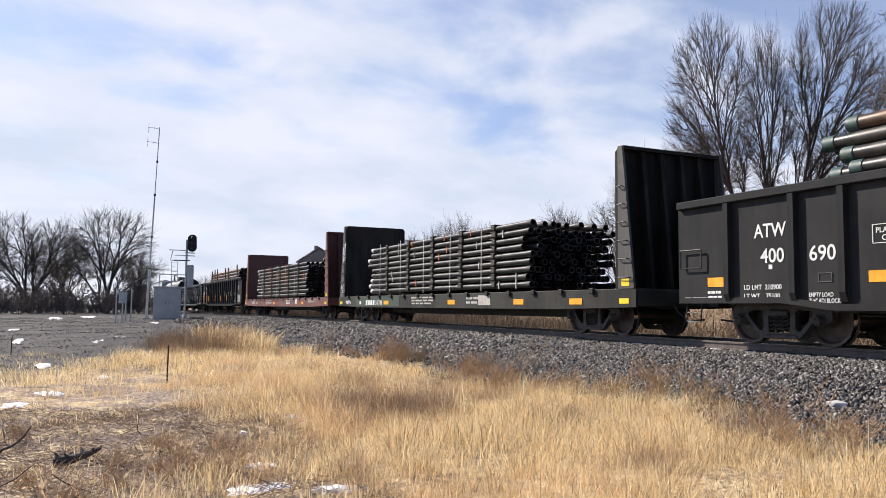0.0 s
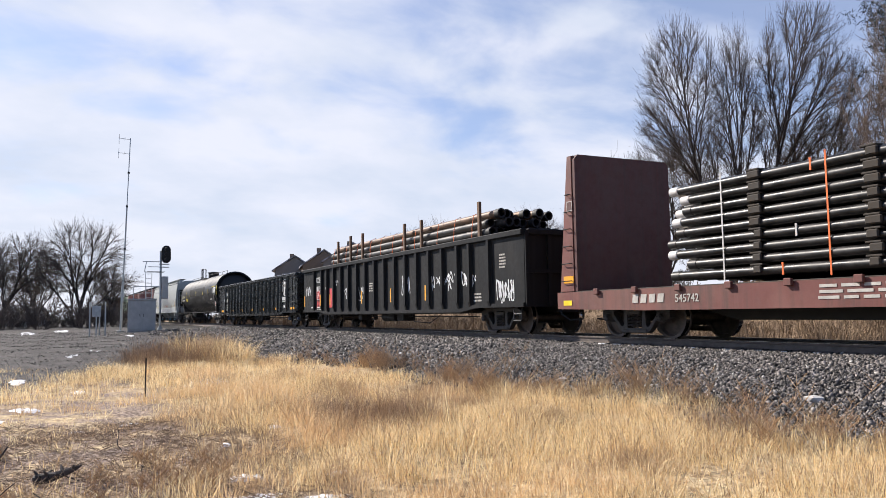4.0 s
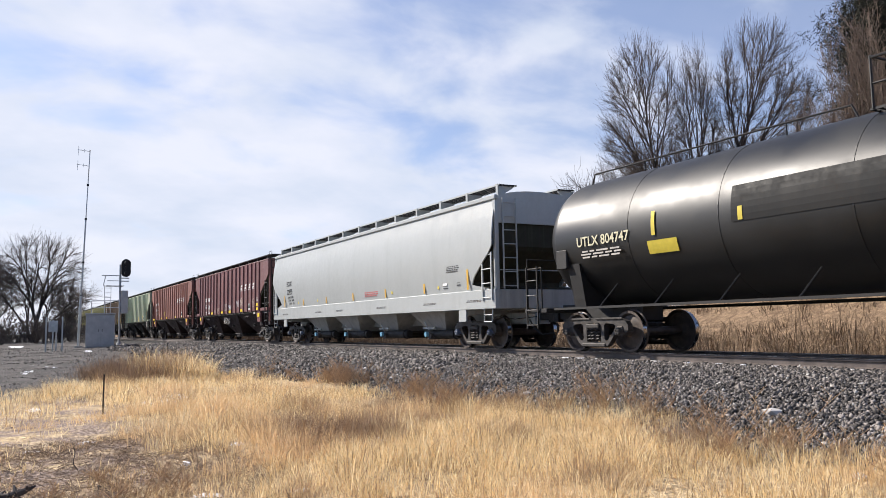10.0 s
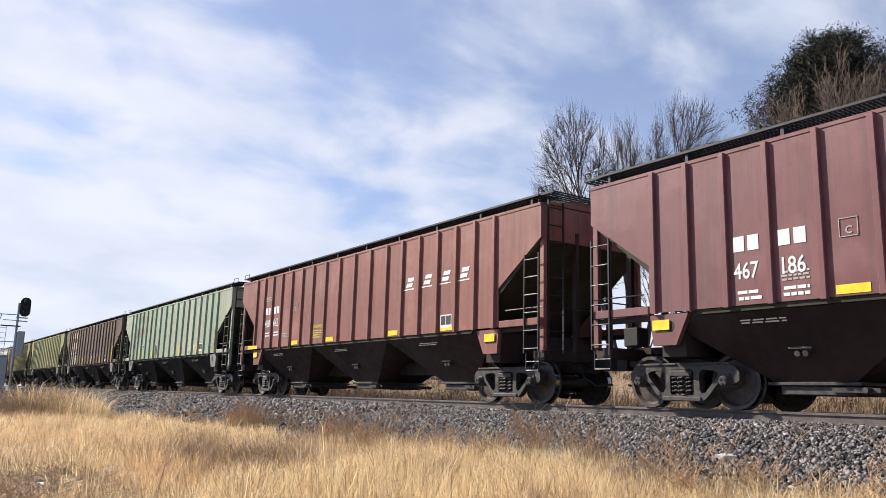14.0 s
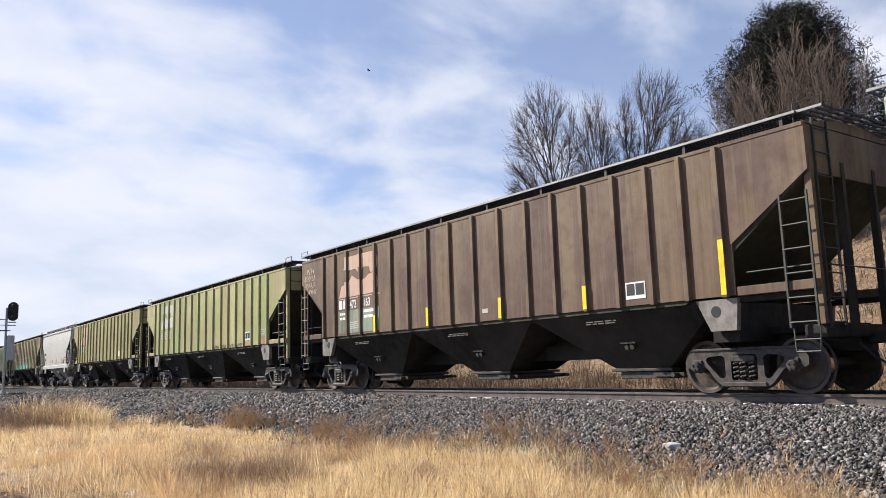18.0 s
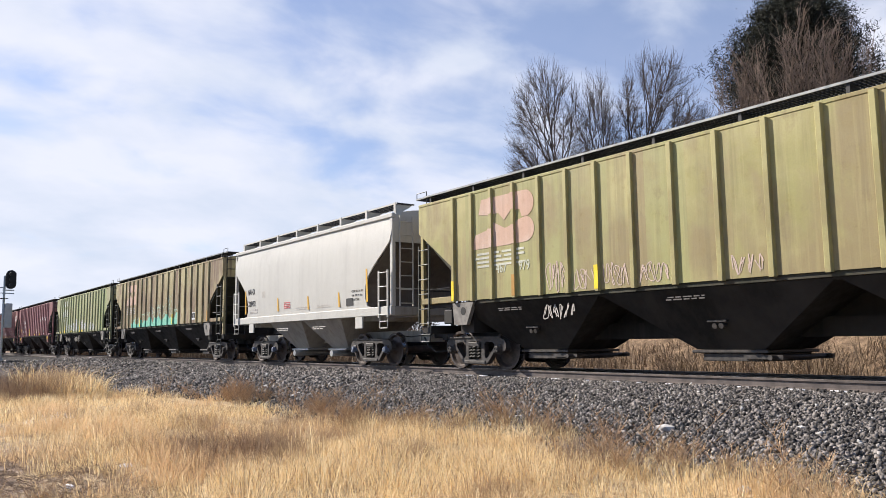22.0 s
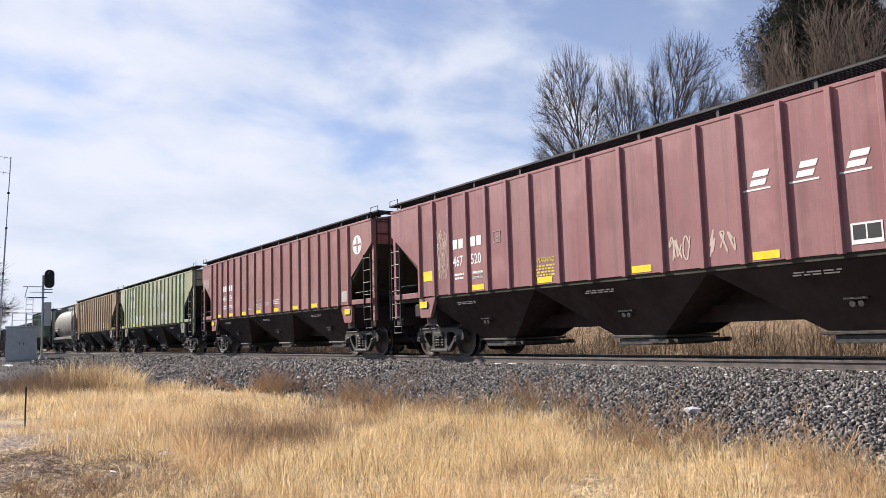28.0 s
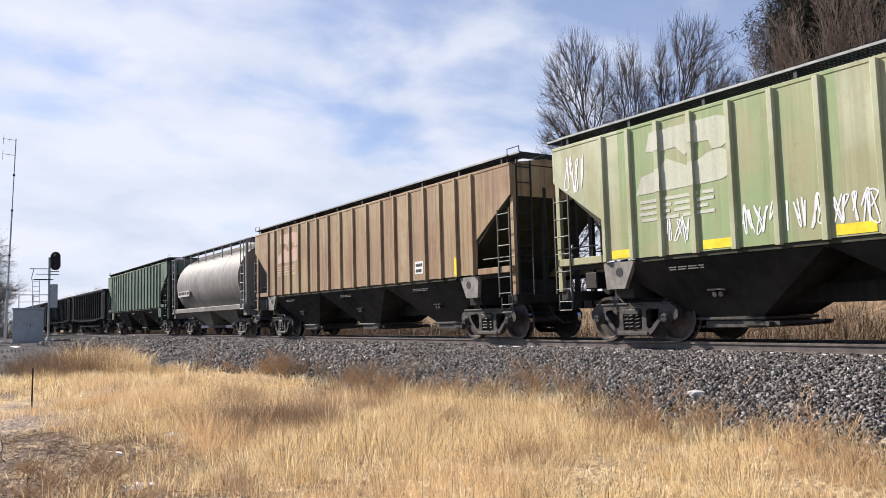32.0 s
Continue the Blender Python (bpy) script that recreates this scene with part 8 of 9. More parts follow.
# old snow in the hollows
w = Tree("old_snow")
w.bump(w.noise(9, 5, 0.6), 0.5, 0.03)
snow_mat = w.done(w.mix(w.ramp(w.noise(6, 4, 0.6), 0.45, 0.7, 0, 0.5), (0.82, 0.83, 0.87), (0.60, 0.55, 0.50)), 0.6, 0, 0.3)
snow_r = random.Random(9)
for x, y, a, b in ((-6.35, 1.35, 0.26, 0.36), (-5.95, 1.9, 0.14, 0.3), (-7.38, 1.6, 0.16, 0.22), (-6.9, 2.3, 0.08, 0.14), (-9.5, 2.42, 0.12, 0.1), (-8.7, 1.68, 0.1, 0.07), (-9.17, 4.2, 0.22, 0.14), (-11.9, 0.35, 0.22, 0.2), (-12.25, 1.0, 0.24, 0.2), (-14.45, -0.35, 0.3, 0.28), (-17.6, 0.5, 0.4, 0.22), (-13.3, -0.8, 0.4, 0.25), (-16.0, -1.6, 0.5, 0.4), (-7.6, 3.0, 0.1, 0.1), (-20.5, -0.7, 0.8, 0.2), (-46, 3.8, 1.6, 0.25), (-57, -1.4, 5.0, 0.5), (-66, 0.6, 6.0, 0.6), (-8.8, 5.2, 0.16, 0.08), (-30, -1.8, 1.2, 0.2), (-38, -2.5, 2.0, 0.25)):
    n = 22
    ring = [(x + a * math.cos(k * math.tau / n) * (f := snow_r.uniform(0.6, 1.1)), y + b * math.sin(k * math.tau / n) * f) for k in range(n)]
    vs = [(p, q, float(ground_z(p, q)) - 0.01) for p, q in ring] + [(x + (p - x) * 0.7, y + (q - y) * 0.7, float(ground_z(x + (p - x) * 0.7, y + (q - y) * 0.7)) + 0.02) for p, q in ring] + [(x, y, float(ground_z(x, y)) + 0.03)]
    fs = [(k, (k + 1) % n, n + (k + 1) % n, n + k) for k in range(n)] + [(n + k, n + (k + 1) % n, 2 * n) for k in range(n)]
    tagged(thing("snow_patch", "thin patch of old melting snow", "snow", "snow patches", shape=Shape().add(vs, fs), mats=snow_mat, smooth=True))

for k in range(26):
    x, ln = -3.0 - k * 0.78 + snow_r.uniform(-0.2, 0.2), snow_r.uniform(0.12, 0.42)
    y = TRACK_Y - GAUGE - 0.11
    ring = [(x - ln / 2, y - 0.03), (x - ln * 0.2, y - 0.075), (x + ln * 0.3, y - 0.06), (x + ln / 2, y - 0.02), (x + ln * 0.2, y + 0.02), (x - ln * 0.3, y + 0.02)]
    vs = [(p, q, -0.20) for p, q in ring] + [(p * 0.8 + x * 0.2, q, -0.152) for p, q in ring]
    thing("snow_patch", "thin strip of old snow along the rail", "snow", "snow patches", shape=Shape().add(vs, [(i, (i + 1) % 6, 6 + (i + 1) % 6, 6 + i) for i in range(6)] + [tuple(range(6, 12))]), mats=snow_mat, smooth=True)

# ---------------------------------------------------------------- trees
bark = plain("bark", (0.080, 0.065, 0.057), 0.9, 0, 0.35, 5.0)
twig_mat = plain("twig", (0.105, 0.082, 0.070), 0.9, 0, 0.3, 3.0)
bark_dark = plain("bark_dark", (0.060, 0.050, 0.046), 0.9, 0, 0.3, 5.0)
twig_dark = plain("twig_dark", (0.105, 0.083, 0.072), 0.9, 0, 0.3, 3.0)
twig_red = plain("twig_red", (0.17, 0.125, 0.098), 0.9, 0, 0.3, 3.0)


def grow(seed, height, stems, lean, sides=14, shoots=11, twigs=5, trunk=0.17, bare=0.18, fork=0.5, thick_twig=0.009):
    """The limbs of a bare tree: rising stems, side limbs at a narrow angle, shoots and twigs, within a rounded crown.
    Lists of (from, to, radius, radius) for thick wood and for twigs."""
    r = random.Random(seed)
    thick, fine = [], []

    def line(p, d, length, rad, n, up, into, wobble=0.14, end=0.25):
        """A limb of n pieces that bends upwards; returns the points along it and its last direction."""
        pts, dirs = [p], []
        for k in range(n):
            d = (d + Vector((r.uniform(-1, 1), r.uniform(-1, 1), r.uniform(-1, 1))) * wobble + Vector((0, 0, up))).normalized()
            q = p + d * length / n
            into.append((p, q, rad * (1 - (1 - end) * k / n), rad * (1 - (1 - end) * (k + 1) / n)))
            p = q
            pts.append(p)
            dirs.append(d)
        return pts, dirs

    def off(d, spread):
        """A direction that leaves d sideways."""
        b = r.uniform(0, math.tau)
        u = d.orthogonal().normalized()
        v = d.cross(u)
        return (d + (u * math.cos(b) + v * math.sin(b)) * spread).normalized()

    for s in range(stems):
        a = s * 2.399 + r.uniform(-0.3, 0.3)
        out = lean * math.sqrt((s + 0.5) / stems) * r.uniform(0.85, 1.15)
        length = height * (1.0 - 0.30 * min(1, out) ** 2) * r.uniform(0.88, 1.0)
        start = Vector((math.cos(a) * 0.3, math.sin(a) * 0.3, 0))
        pts, dirs = line(start, Vector((math.cos(a) * out, math.sin(a) * out, 1)).normalized(), length, trunk * r.uniform(0.7, 1.0), 12, 0.035, thick, 0.075, 0.10)
        for j in range(sides):
            f = bare + (0.97 - bare) * (j + r.random()) / sides
            k = min(int(f * 12), 11)
            p = pts[k].lerp(pts[k + 1], f * 12 - k)
            ln = height * (0.34 * (1 - f) ** 0.8 + 0.07) * r.uniform(0.7, 1.2)
            sub, sd = line(p, off(dirs[k], fork * r.uniform(0.7, 1.4)), ln, trunk * (0.30 * (1 - f) + 0.07), 6, 0.07, thick, 0.12, 0.2)
            n1 = max(3, int(shoots * (0.5 + ln / (height * 0.3))))
            for m in range(n1):
                g = 0.12 + 0.88 * (m + r.random()) / n1
                k = min(int(g * 6), 5)
                p2 = sub[k].lerp(sub[k + 1], g * 6 - k)
                l2 = height * 0.085 * r.uniform(0.5, 1.4)
                tw, td = line(p2, off(sd[k], fork * r.uniform(0.8, 1.7)), l2, thick_twig * 1.5, 3, 0.08, fine, 0.16, 0.6)
                for n in range(twigs):
                    q = tw[n % 3].lerp(tw[n % 3 + 1], r.random())
                    line(q, off(td[n % 3], r.uniform(0.4, 1.0)), l2 * r.uniform(0.35, 0.8), thick_twig, 2, 0.06, fine, 0.14, 0.6)
    top = max(q.z for _, q, _, _ in thick + fine)
    f = height / top
    return [[(p * f, q * f, a, b) for p, q, a, b in ls] for ls in (thick, fine)]


def sticks(name, segs, mat, sides):
    """Many tapered sticks in one mesh."""
    P, Q = np.array([s[0] for s in segs]), np.array([s[1] for s in segs])
    A, B = np.array([s[2] for s in segs]), np.array([s[3] for s in segs])
    d = Q - P
    d /= np.linalg.norm(d, axis=1)[:, None] + 1e-9
    ref = np.where(np.abs(d[:, 2:3]) > 0.9, np.array([[1.0, 0, 0]]), np.array([[0, 0, 1.0]]))
    u = np.cross(d, ref)
    u /= np.linalg.norm(u, axis=1)[:, None] + 1e-9
    w = np.cross(d, u)
    rings = []
    for C, rad in ((P, A), (Q, B)):
        for k in range(sides):
            a = k * math.tau / sides
            rings.append(C + (u * math.cos(a) + w * math.sin(a)) * rad[:, None])
    v = np.stack(rings, 1).reshape(-1, 3)
    i = np.arange(len(segs))[:, None] * 2 * sides
    f = np.concatenate([np.concatenate([i + k, i + (k + 1) % sides, i + sides + (k + 1) % sides, i + sides + k], 1) for k in range(sides)])
    return mesh_np(name, v, [f], mat, True)


TREES = {}


def bare_tree(key, x, y, height, label, turn=0.0, z=None, mats=None, scale=1.0, group="bare trees", **kw):
    """A leafless tree; trees of one key share their meshes."""
    if key not in TREES:
        thick, fine = grow(**kw, height=height)
        m = mats or (bark, twig_mat)
        TREES[key] = (sticks("trunk", thick, m[0], 6), sticks("crown", fine, m[1], 3), height)
    trunk_me, crown_me, h0 = TREES[key]
    t = thing("tree", label, "tree", group)
    k = height / h0
    t.matrix_basis = pose(x, y, float(ground_z(x, y)) - 0.15 if z is None else z, 0, 0, turn) @ Matrix.Diagonal((k * scale, k * scale, k, 1))
    part("trunk", trunk_me, None, t)
    part("crown", crown_me, None, t, "fine bare twigs")
    return t


def polar(az, d):
    return d * math.cos(radians(az)), d * math.sin(radians(az))


def lobed(seed, lobes, tip=0.0075, low=0.25, twigs=3, upright=0.5):
    """Wood of a tree whose stems part again and again until each reaches its tip in one of the crown's lobes.
    A lobe: centre x, y, z, half widths x, y, z, tips."""
    r, g = random.Random(seed), np.random.default_rng(seed)
    thick, fine = [], []

    def rad(n):
        return tip * n ** 0.43

    def bend(p, q, d, n, a, b, into):
        """A limb from p to q that leaves in the direction d."""
        span = (q - p).length
        m = p + d * span * 0.45
        last = p
        for k in range(1, n + 1):
            t = k / n
            nxt = p * (1 - t) ** 2 + m * (2 * t * (1 - t)) + q * t * t + Vector((r.gauss(0, 1), r.gauss(0, 1), r.gauss(0, 1))) * span * 0.006 * (k < n)
            into.append((last, nxt, a + (b - a) * (k - 1) / n, a + (b - a) * t))
            last = nxt
        return (q - m).normalized()

    def grow_to(p, d, pts):
        n = len(pts)
        if n <= 3:
            for t in pts:
                q = Vector(t)
                e = bend(p, q, (d + Vector((r.gauss(0, 0.12), r.gauss(0, 0.12), -0.1))).normalized(), 3, tip * 1.3, tip * 0.6, fine)
                span = (q - p).length
                for k in range(twigs):
                    f = r.uniform(0.05, 0.7)
                    s0 = p.lerp(q, f)
                    u = e.orthogonal().normalized()
                    u.rotate(Matrix.Rotation(r.uniform(0, math.tau), 3, e))
                    s1 = s0 + (e + u * r.uniform(0.2, 0.5) + Vector((0, 0, upright))).normalized() * r.uniform(0.4, 0.8) * min(2.0, span)
                    bend(s0, s1, (e + u).normalized(), 2, tip * 0.75, tip * 0.5, fine)
            return
        c = Vector(pts.mean(0))
        to = c - p
        f = 0.22 if n > 60 else 0.32
        way = (d * 0.5 + to.normalized() * 0.6 + Vector((r.gauss(0, 0.04), r.gauss(0, 0.04), 0.08))).normalized()
        q = p + way * to.length * f * r.uniform(0.75, 1.2)
        e = bend(p, q, d, 4 if n > 40 else 3, rad(n), rad(n) * 0.86, thick if n > 8 else fine)
        # part the tips across the widest spread
        off = pts - pts.mean(0)
        axis = np.linalg.svd(off, full_matrices=False)[2][0] + g.normal(0, 0.2, 3)
        h = off @ axis
        cut = np.quantile(h, r.uniform(0.30, 0.70))
        one = h <= cut
        if one.all() or not one.any():
            one = np.arange(n) < n // 2
        grow_to(q, e, pts[one])
        grow_to(q, e, pts[~one])

    for x, y, z, a, b, h, n in lobes:
        d = g.normal(size=(n, 3))
        d /= np.linalg.norm(d, axis=1)[:, None]
        d[:, 2] = np.where(d[:, 2] < 0, d[:, 2] * (0.5 + low), d[:, 2])
        pts = np.array([x, y, z]) + d * np.array([a, b, h]) * (0.30 + 0.70 * g.uniform(0, 1, n) ** 0.5)[:, None] * g.uniform(0.95, 1.03, n)[:, None]
        # the crown narrows towards its foot, where the stems come together
        f = np.clip(0.55 + 0.45 * (pts[:, 2] - (z - h)) / (0.9 * h), 0.55, 1.0)[:, None]
        pts[:, :2] = pts[:, :2] * f
        foot = Vector((0.10 * x + r.uniform(-0.15, 0.15), 0.10 * y + r.uniform(-0.15, 0.15), -0.1))
        grow_to(foot, Vector((x * 0.06, y * 0.06, 1)).normalized(), pts)
    return thick, fine


def lobed_tree(key, az, d, el, label, lobes, native, turn=0.0, mats=None, **kw):
    """A bare tree at an azimuth and distance, its top at an elevation; trees of one key share their meshes."""
    if key not in TREES:
        thick, fine = lobed(lobes=lobes, **kw)
        m = mats or (bark, twig_mat)
        TREES[key] = (sticks("trunk", thick, m[0], 6), sticks("crown", fine, m[1], 3), native)
    trunk_me, crown_me, h0 = TREES[key]
    x, y = polar(az, d)
    z = float(ground_z(x, y))
    k = (0.58 + d * math.tan(radians(el)) - z) / h0
    t = thing("tree", label, "tree", "bare trees")
    t.matrix_basis = pose(x, y, z - 0.1, 0, 0, az - 90 + turn) @ Matrix.Diagonal((k, k, k, 1))
    part("trunk", trunk_me, None, t)
    part("crown", crown_me, None, t, "fine bare twigs")


# the great cottonwood: several leaning stems, each with a rounded head of upright shoots
lobed_tree("cottonwood", 132.3, 48, 20.6, "tall bare cottonwood with several rounded heads of upright grey branches",
           ((-3.3, 0.0, 11.0, 2.8, 2.4, 6.3, 2500), (-0.3, 0.6, 10.6, 1.8, 1.8, 5.9, 1350), (3.3, 0.0, 11.2, 3.1, 2.6, 6.3, 2900), (6.4, 0.8, 10.0, 1.5, 1.4, 4.4, 420), (-4.4, -0.6, 8.6, 1.9, 1.6, 3.4, 300), (2.2, -0.6, 6.6, 3.0, 1.6, 2.6, 300)), 17.3, seed=3, tip=0.0066, upright=0.9, twigs=2)
spread = ((-1.2, 0.3, 5.4, 3.0, 2.8, 3.4, 380), (1.4, -0.3, 5.9, 2.8, 2.8, 3.9, 420), (0.0, 0.0, 3.2, 3.4, 3.0, 1.9, 160))
for az, d, el, turn in ((137.9, 54, 13.4, 0), (140.4, 57, 11.4, 130), (142.6, 66, 9.0, 60), (146.6, 70, 8.2, 120), (125.6, 52, 14.0, 210), (153.2, 80, 7.4, 200), (149.8, 84, 6.4, 160), (156.3, 90, 6.6, 30), (170.6, 120, 2.9, 50), (171.8, 110, 2.6, 10)):
    lobed_tree("spreading", az, d, el, "smaller bare tree with spreading grey branches", spread, 9.8, turn, seed=13, tip=0.0095, twigs=2)
broad = (((0.6, 0.0, 7.6, 5.2, 4.4, 4.5, 1150), (-2.2, 0.4, 5.6, 4.2, 3.2, 3.0, 420), (3.2, -0.3, 5.0, 3.6, 2.6, 2.4, 320)), ((-1.8, 0.0, 7.4, 4.4, 3.8, 4.5, 820), (2.6, 0.3, 7.2, 4.4, 3.6, 4.2, 820), (0.0, 0.0, 4.4, 5.2, 3.4, 2.2, 360)))
for az, d, el, q, turn in ((178.5, 98, 6.9, 0, 0), (183.0, 100, 6.3, 1, 0), (186.4, 97, 6.2, 0, 150), (176.4, 108, 3.6, 1, 100), (189.6, 100, 5.8, 1, 210), (181.0, 112, 5.0, 0, 240)):
    lobed_tree("broad_" + "ab"[q], az, d, el, "dark bare tree with a broad rounded crown", broad[q], 12.1, turn, (bark_dark, twig_dark), seed=23 + q, tip=0.014, twigs=2, upright=0.2)
# brush and whips
whip = dict(stems=10, lean=0.20, sides=8, shoots=5, twigs=3, trunk=0.042, bare=0.2, fork=0.3, thick_twig=0.007)
for az, d, el, key, seed, turn in ((124.0, 38, 16.5, "h", 33, 0), (122.2, 37, 19.5, "h", 33, 60), (120.4, 36, 21.5, "i", 34, 0), (118.6, 36.5, 22.0, "h", 33, 200), (116.6, 36, 21.0, "i", 34, 130)):
    x, y = polar(az, d)
    z = float(ground_z(x, y))
    bare_tree("whip_" + key, x, y, 0.58 + d * math.tan(radians(el)) - z, "clump of tall thin brown willow whips", turn, mats=(twig_red, twig_red), group="willow clumps", seed=seed, **whip)
scrub = dict(stems=14, lean=0.8, sides=6, shoots=4, twigs=2, trunk=0.03, bare=0.03, fork=0.7, thick_twig=0.014, mats=(twig_dark, twig_dark))
sr = random.Random(41)
for k in range(24):
    x, y = polar(175.6 + 0.5 * k, 84 + sr.uniform(-6, 14))
    bare_tree("scrub_" + "jk"[k % 2], x, y, sr.uniform(2.0, 3.9), "dense leafless scrub beside the yard", sr.uniform(0, 360), group="scrub", seed=51 + k % 2, **scrub)
for k in range(20):
    x, y = sr.uniform(-60, 6), sr.uniform(27, 33)
    bare_tree("scrub_" + "jk"[k % 2], x, y, sr.uniform(1.6, 3.2), "leafless scrub on the bank", sr.uniform(0, 360), group="scrub", seed=51 + k % 2, **scrub)

w = Tree("needles")
needle_mat = w.done(w.mix(w.island(), (0.014, 0.016, 0.011), (0.046, 0.046, 0.032)), 0.7, 0, 0.2)


def pine(x, y, height, radius, seed, label, n):
    g, r = np.random.default_rng(seed), random.Random(seed)
    t = thing("pine_tree", label, "tree", "pines")
    t.location = (x, y, float(ground_z(x, y)) - 0.1)
    segs = [(Vector((0, 0, k * height / 8)), Vector((r.uniform(-0.1, 0.1) * 0, 0, (k + 1) * height / 8)), 0.30 * (1 - k / 9), 0.30 * (1 - (k + 1) / 9)) for k in range(8)]
    centres = []
    for k in range(420):
        f = r.uniform(0.10, 0.99)
        a = r.uniform(0, math.tau)
        reach = radius * (1 - ((f - 0.40) / 0.63) ** 1.7 if f > 0.40 else 0.75 + 0.25 * f / 0.40) ** 0.72 * r.uniform(0.70, 1.08)
        p = Vector((0, 0, f * height * 0.93))
        q = p + Vector((math.cos(a) * reach, math.sin(a) * reach, reach * 0.28))
        segs.append((p, q, 0.05, 0.015))
        for j in range(8):
            c = p.lerp(q, 0.35 + 0.65 * j / 7) + Vector((r.gauss(0, 0.40), r.gauss(0, 0.40), r.gauss(0.05, 0.36)))
            centres.append(c)
    part("trunk", sticks("trunk", segs, bark_dark, 6), None, t)
    c = np.array(centres)
    k = np.repeat(np.arange(len(c)), n)
    d = g.normal(size=(len(k), 3))
    d[:, 2] += 0.25
    d /= np.linalg.norm(d, axis=1)[:, None]
    ln = g.uniform(0.12, 0.30, len(k))[:, None]
    s = np.cross(d, g.normal(size=(len(k), 3)))
    s /= np.linalg.norm(s, axis=1)[:, None]
    b = c[k] + d * 0.03 + g.normal(0, 0.17, (len(k), 3))
    v = np.stack([b - s * 0.018, b + s * 0.018, b + d * ln], 1).reshape(-1, 3)
    f = np.arange(len(v)).reshape(-1, 3)
    part("crown", mesh_np("crown", v, [f], needle_mat), None, t, "dark green needles in clumps")


for az, d, el, rad, seed, n in ((118.9, 41, 23.2, 3.75, 61, 52), (111.0, 44, 17.5, 3.0, 62, 24), (104.0, 46, 18.5, 3.2, 63, 16)):
    x, y = polar(az, d)
    pine(x, y, 0.58 + d * math.tan(radians(el)) - float(ground_z(x, y)), rad, seed, "broad dark green pine with a rounded crown", n)

# ---------------------------------------------------------------- beside the track: cabinet, signal, radio mast
silver = plain("silver_cabinet", (0.46, 0.44, 0.41), 0.5, 0.0, 0.12, 2.5)
concrete = plain("concrete", (0.36, 0.35, 0.33), 0.9, 0, 0.2, 4.0)
CX, CY = -55.75, 5.35
CZ = float(ground_z(CX, CY))
cab = thing("equipment_cabinet", "silver metal trackside equipment cabinet", "cabinet", at=pose(CX, CY, CZ, 0, 0, -6))
part("body", Shape().box(-0.7, 0.7, -0.86, 0.86, 0.10, 2.10, c=0.02), silver, cab)
part("roof", Shape().box(-0.76, 0.76, -0.92, 0.92, 2.101, 2.20, c=0.02), silver, cab)
part("base", Shape().box(-0.75, 0.75, -0.9, 0.9, -0.15, 0.098), concrete, cab)
for y in (-0.43, 0.43):
    door = part("door", Shape().box(0.703, 0.72, y - 0.40, y + 0.40, 0.2, 2.0, c=0.005), silver, cab)
    part("handle", Shape().box(0.721, 0.75, y + (0.3 if y < 0 else -0.33), y + (0.33 if y < 0 else -0.30), 1.0, 1.2), gear_black, door)

pale_steel = plain("pale_steel", (0.40, 0.42, 0.43), 0.5, 0.5, 0.15)
sig = thing("railway_signal", "railway signal mast with black lamp head and ladder platform", "signal", at=pose(CX - 0.9, CY + 1.25, CZ, 0, 0, 0))
part("mast", Shape().tube((0, 0, -0.1), (0, 0, 5.5), 0.07, 12), pale_steel, sig)
part("mast_base", Shape().lathe([(0, 0), (0, 0.22), (0.05, 0.22), (0.35, 0.1), (0.35, 0)], 12, "z"), pale_steel, sig)
head = part("signal_head", Shape().prism([(0.0 + 0.30 * math.cos(k * math.tau / 20), 5.35 + (0.30 if math.sin(k * math.tau / 20) > 0 else -0.30) + 0.30 * math.sin(k * math.tau / 20)) for k in range(20)][:20], 0.24, 0.30, "x").add([], []), gear_black, sig, "black oval background plate", at=pose(0.0, 0.32, -0.10))
for z in (5.0, 5.35, 5.7):
    part("lamp_hood", Shape().tube((0.30, 0.0, z), (0.62, 0.0, z - 0.03), 0.13, 14), gear_black, head)
part("head_box", Shape().box(-0.1, 0.235, -0.2, 0.2, 4.8, 5.8, c=0.05), gear_black, head)
part("bracket_arm", Shape().box(-0.04, 0.04, -0.1, 0.55, 4.55, 4.62).box(-0.04, 0.04, -0.1, 0.55, 4.35, 4.41), pale_steel, sig)
plat = part("platform", grating_mesh(0.7, 1.1, pale_steel), None, sig, "small grating platform", at=pose(0, -0.35, 4.05))
part("guard_rail", Shape().rod([(0, -1.15, 4.75), (0, -0.05, 4.75)], 0.03, 6).rod([(0, -1.05, 4.05), (0, -0.9, 4.75)], 0.025, 6).rod([(0, -0.8, 4.4), (0, 0.2, 4.4)], 0.025, 6), pale_steel, sig)
part("ladder", ladder_mesh(4.1, 0.4, 0.32, pale_steel, 0.014), None, sig, at=pose(-0.15, -0.95, 0.0, 0, 0, 90))
part("lower_rail", Shape().rod([(0.3, -1.75, 2.2), (0.3, -1.75, 3.05), (0.3, -0.1, 3.05)], 0.03, 6).rod([(0.3, -0.95, 2.2), (0.3, -0.95, 3.05)], 0.025, 6).rod([(0.3, -1.75, 2.6), (0.3, -0.1, 2.6)], 0.02, 6), pale_steel, sig)
part("junction_box", Shape().box(-0.25, 0.1, 0.071, 0.50, 2.2, 3.75, c=0.04), silver, sig)

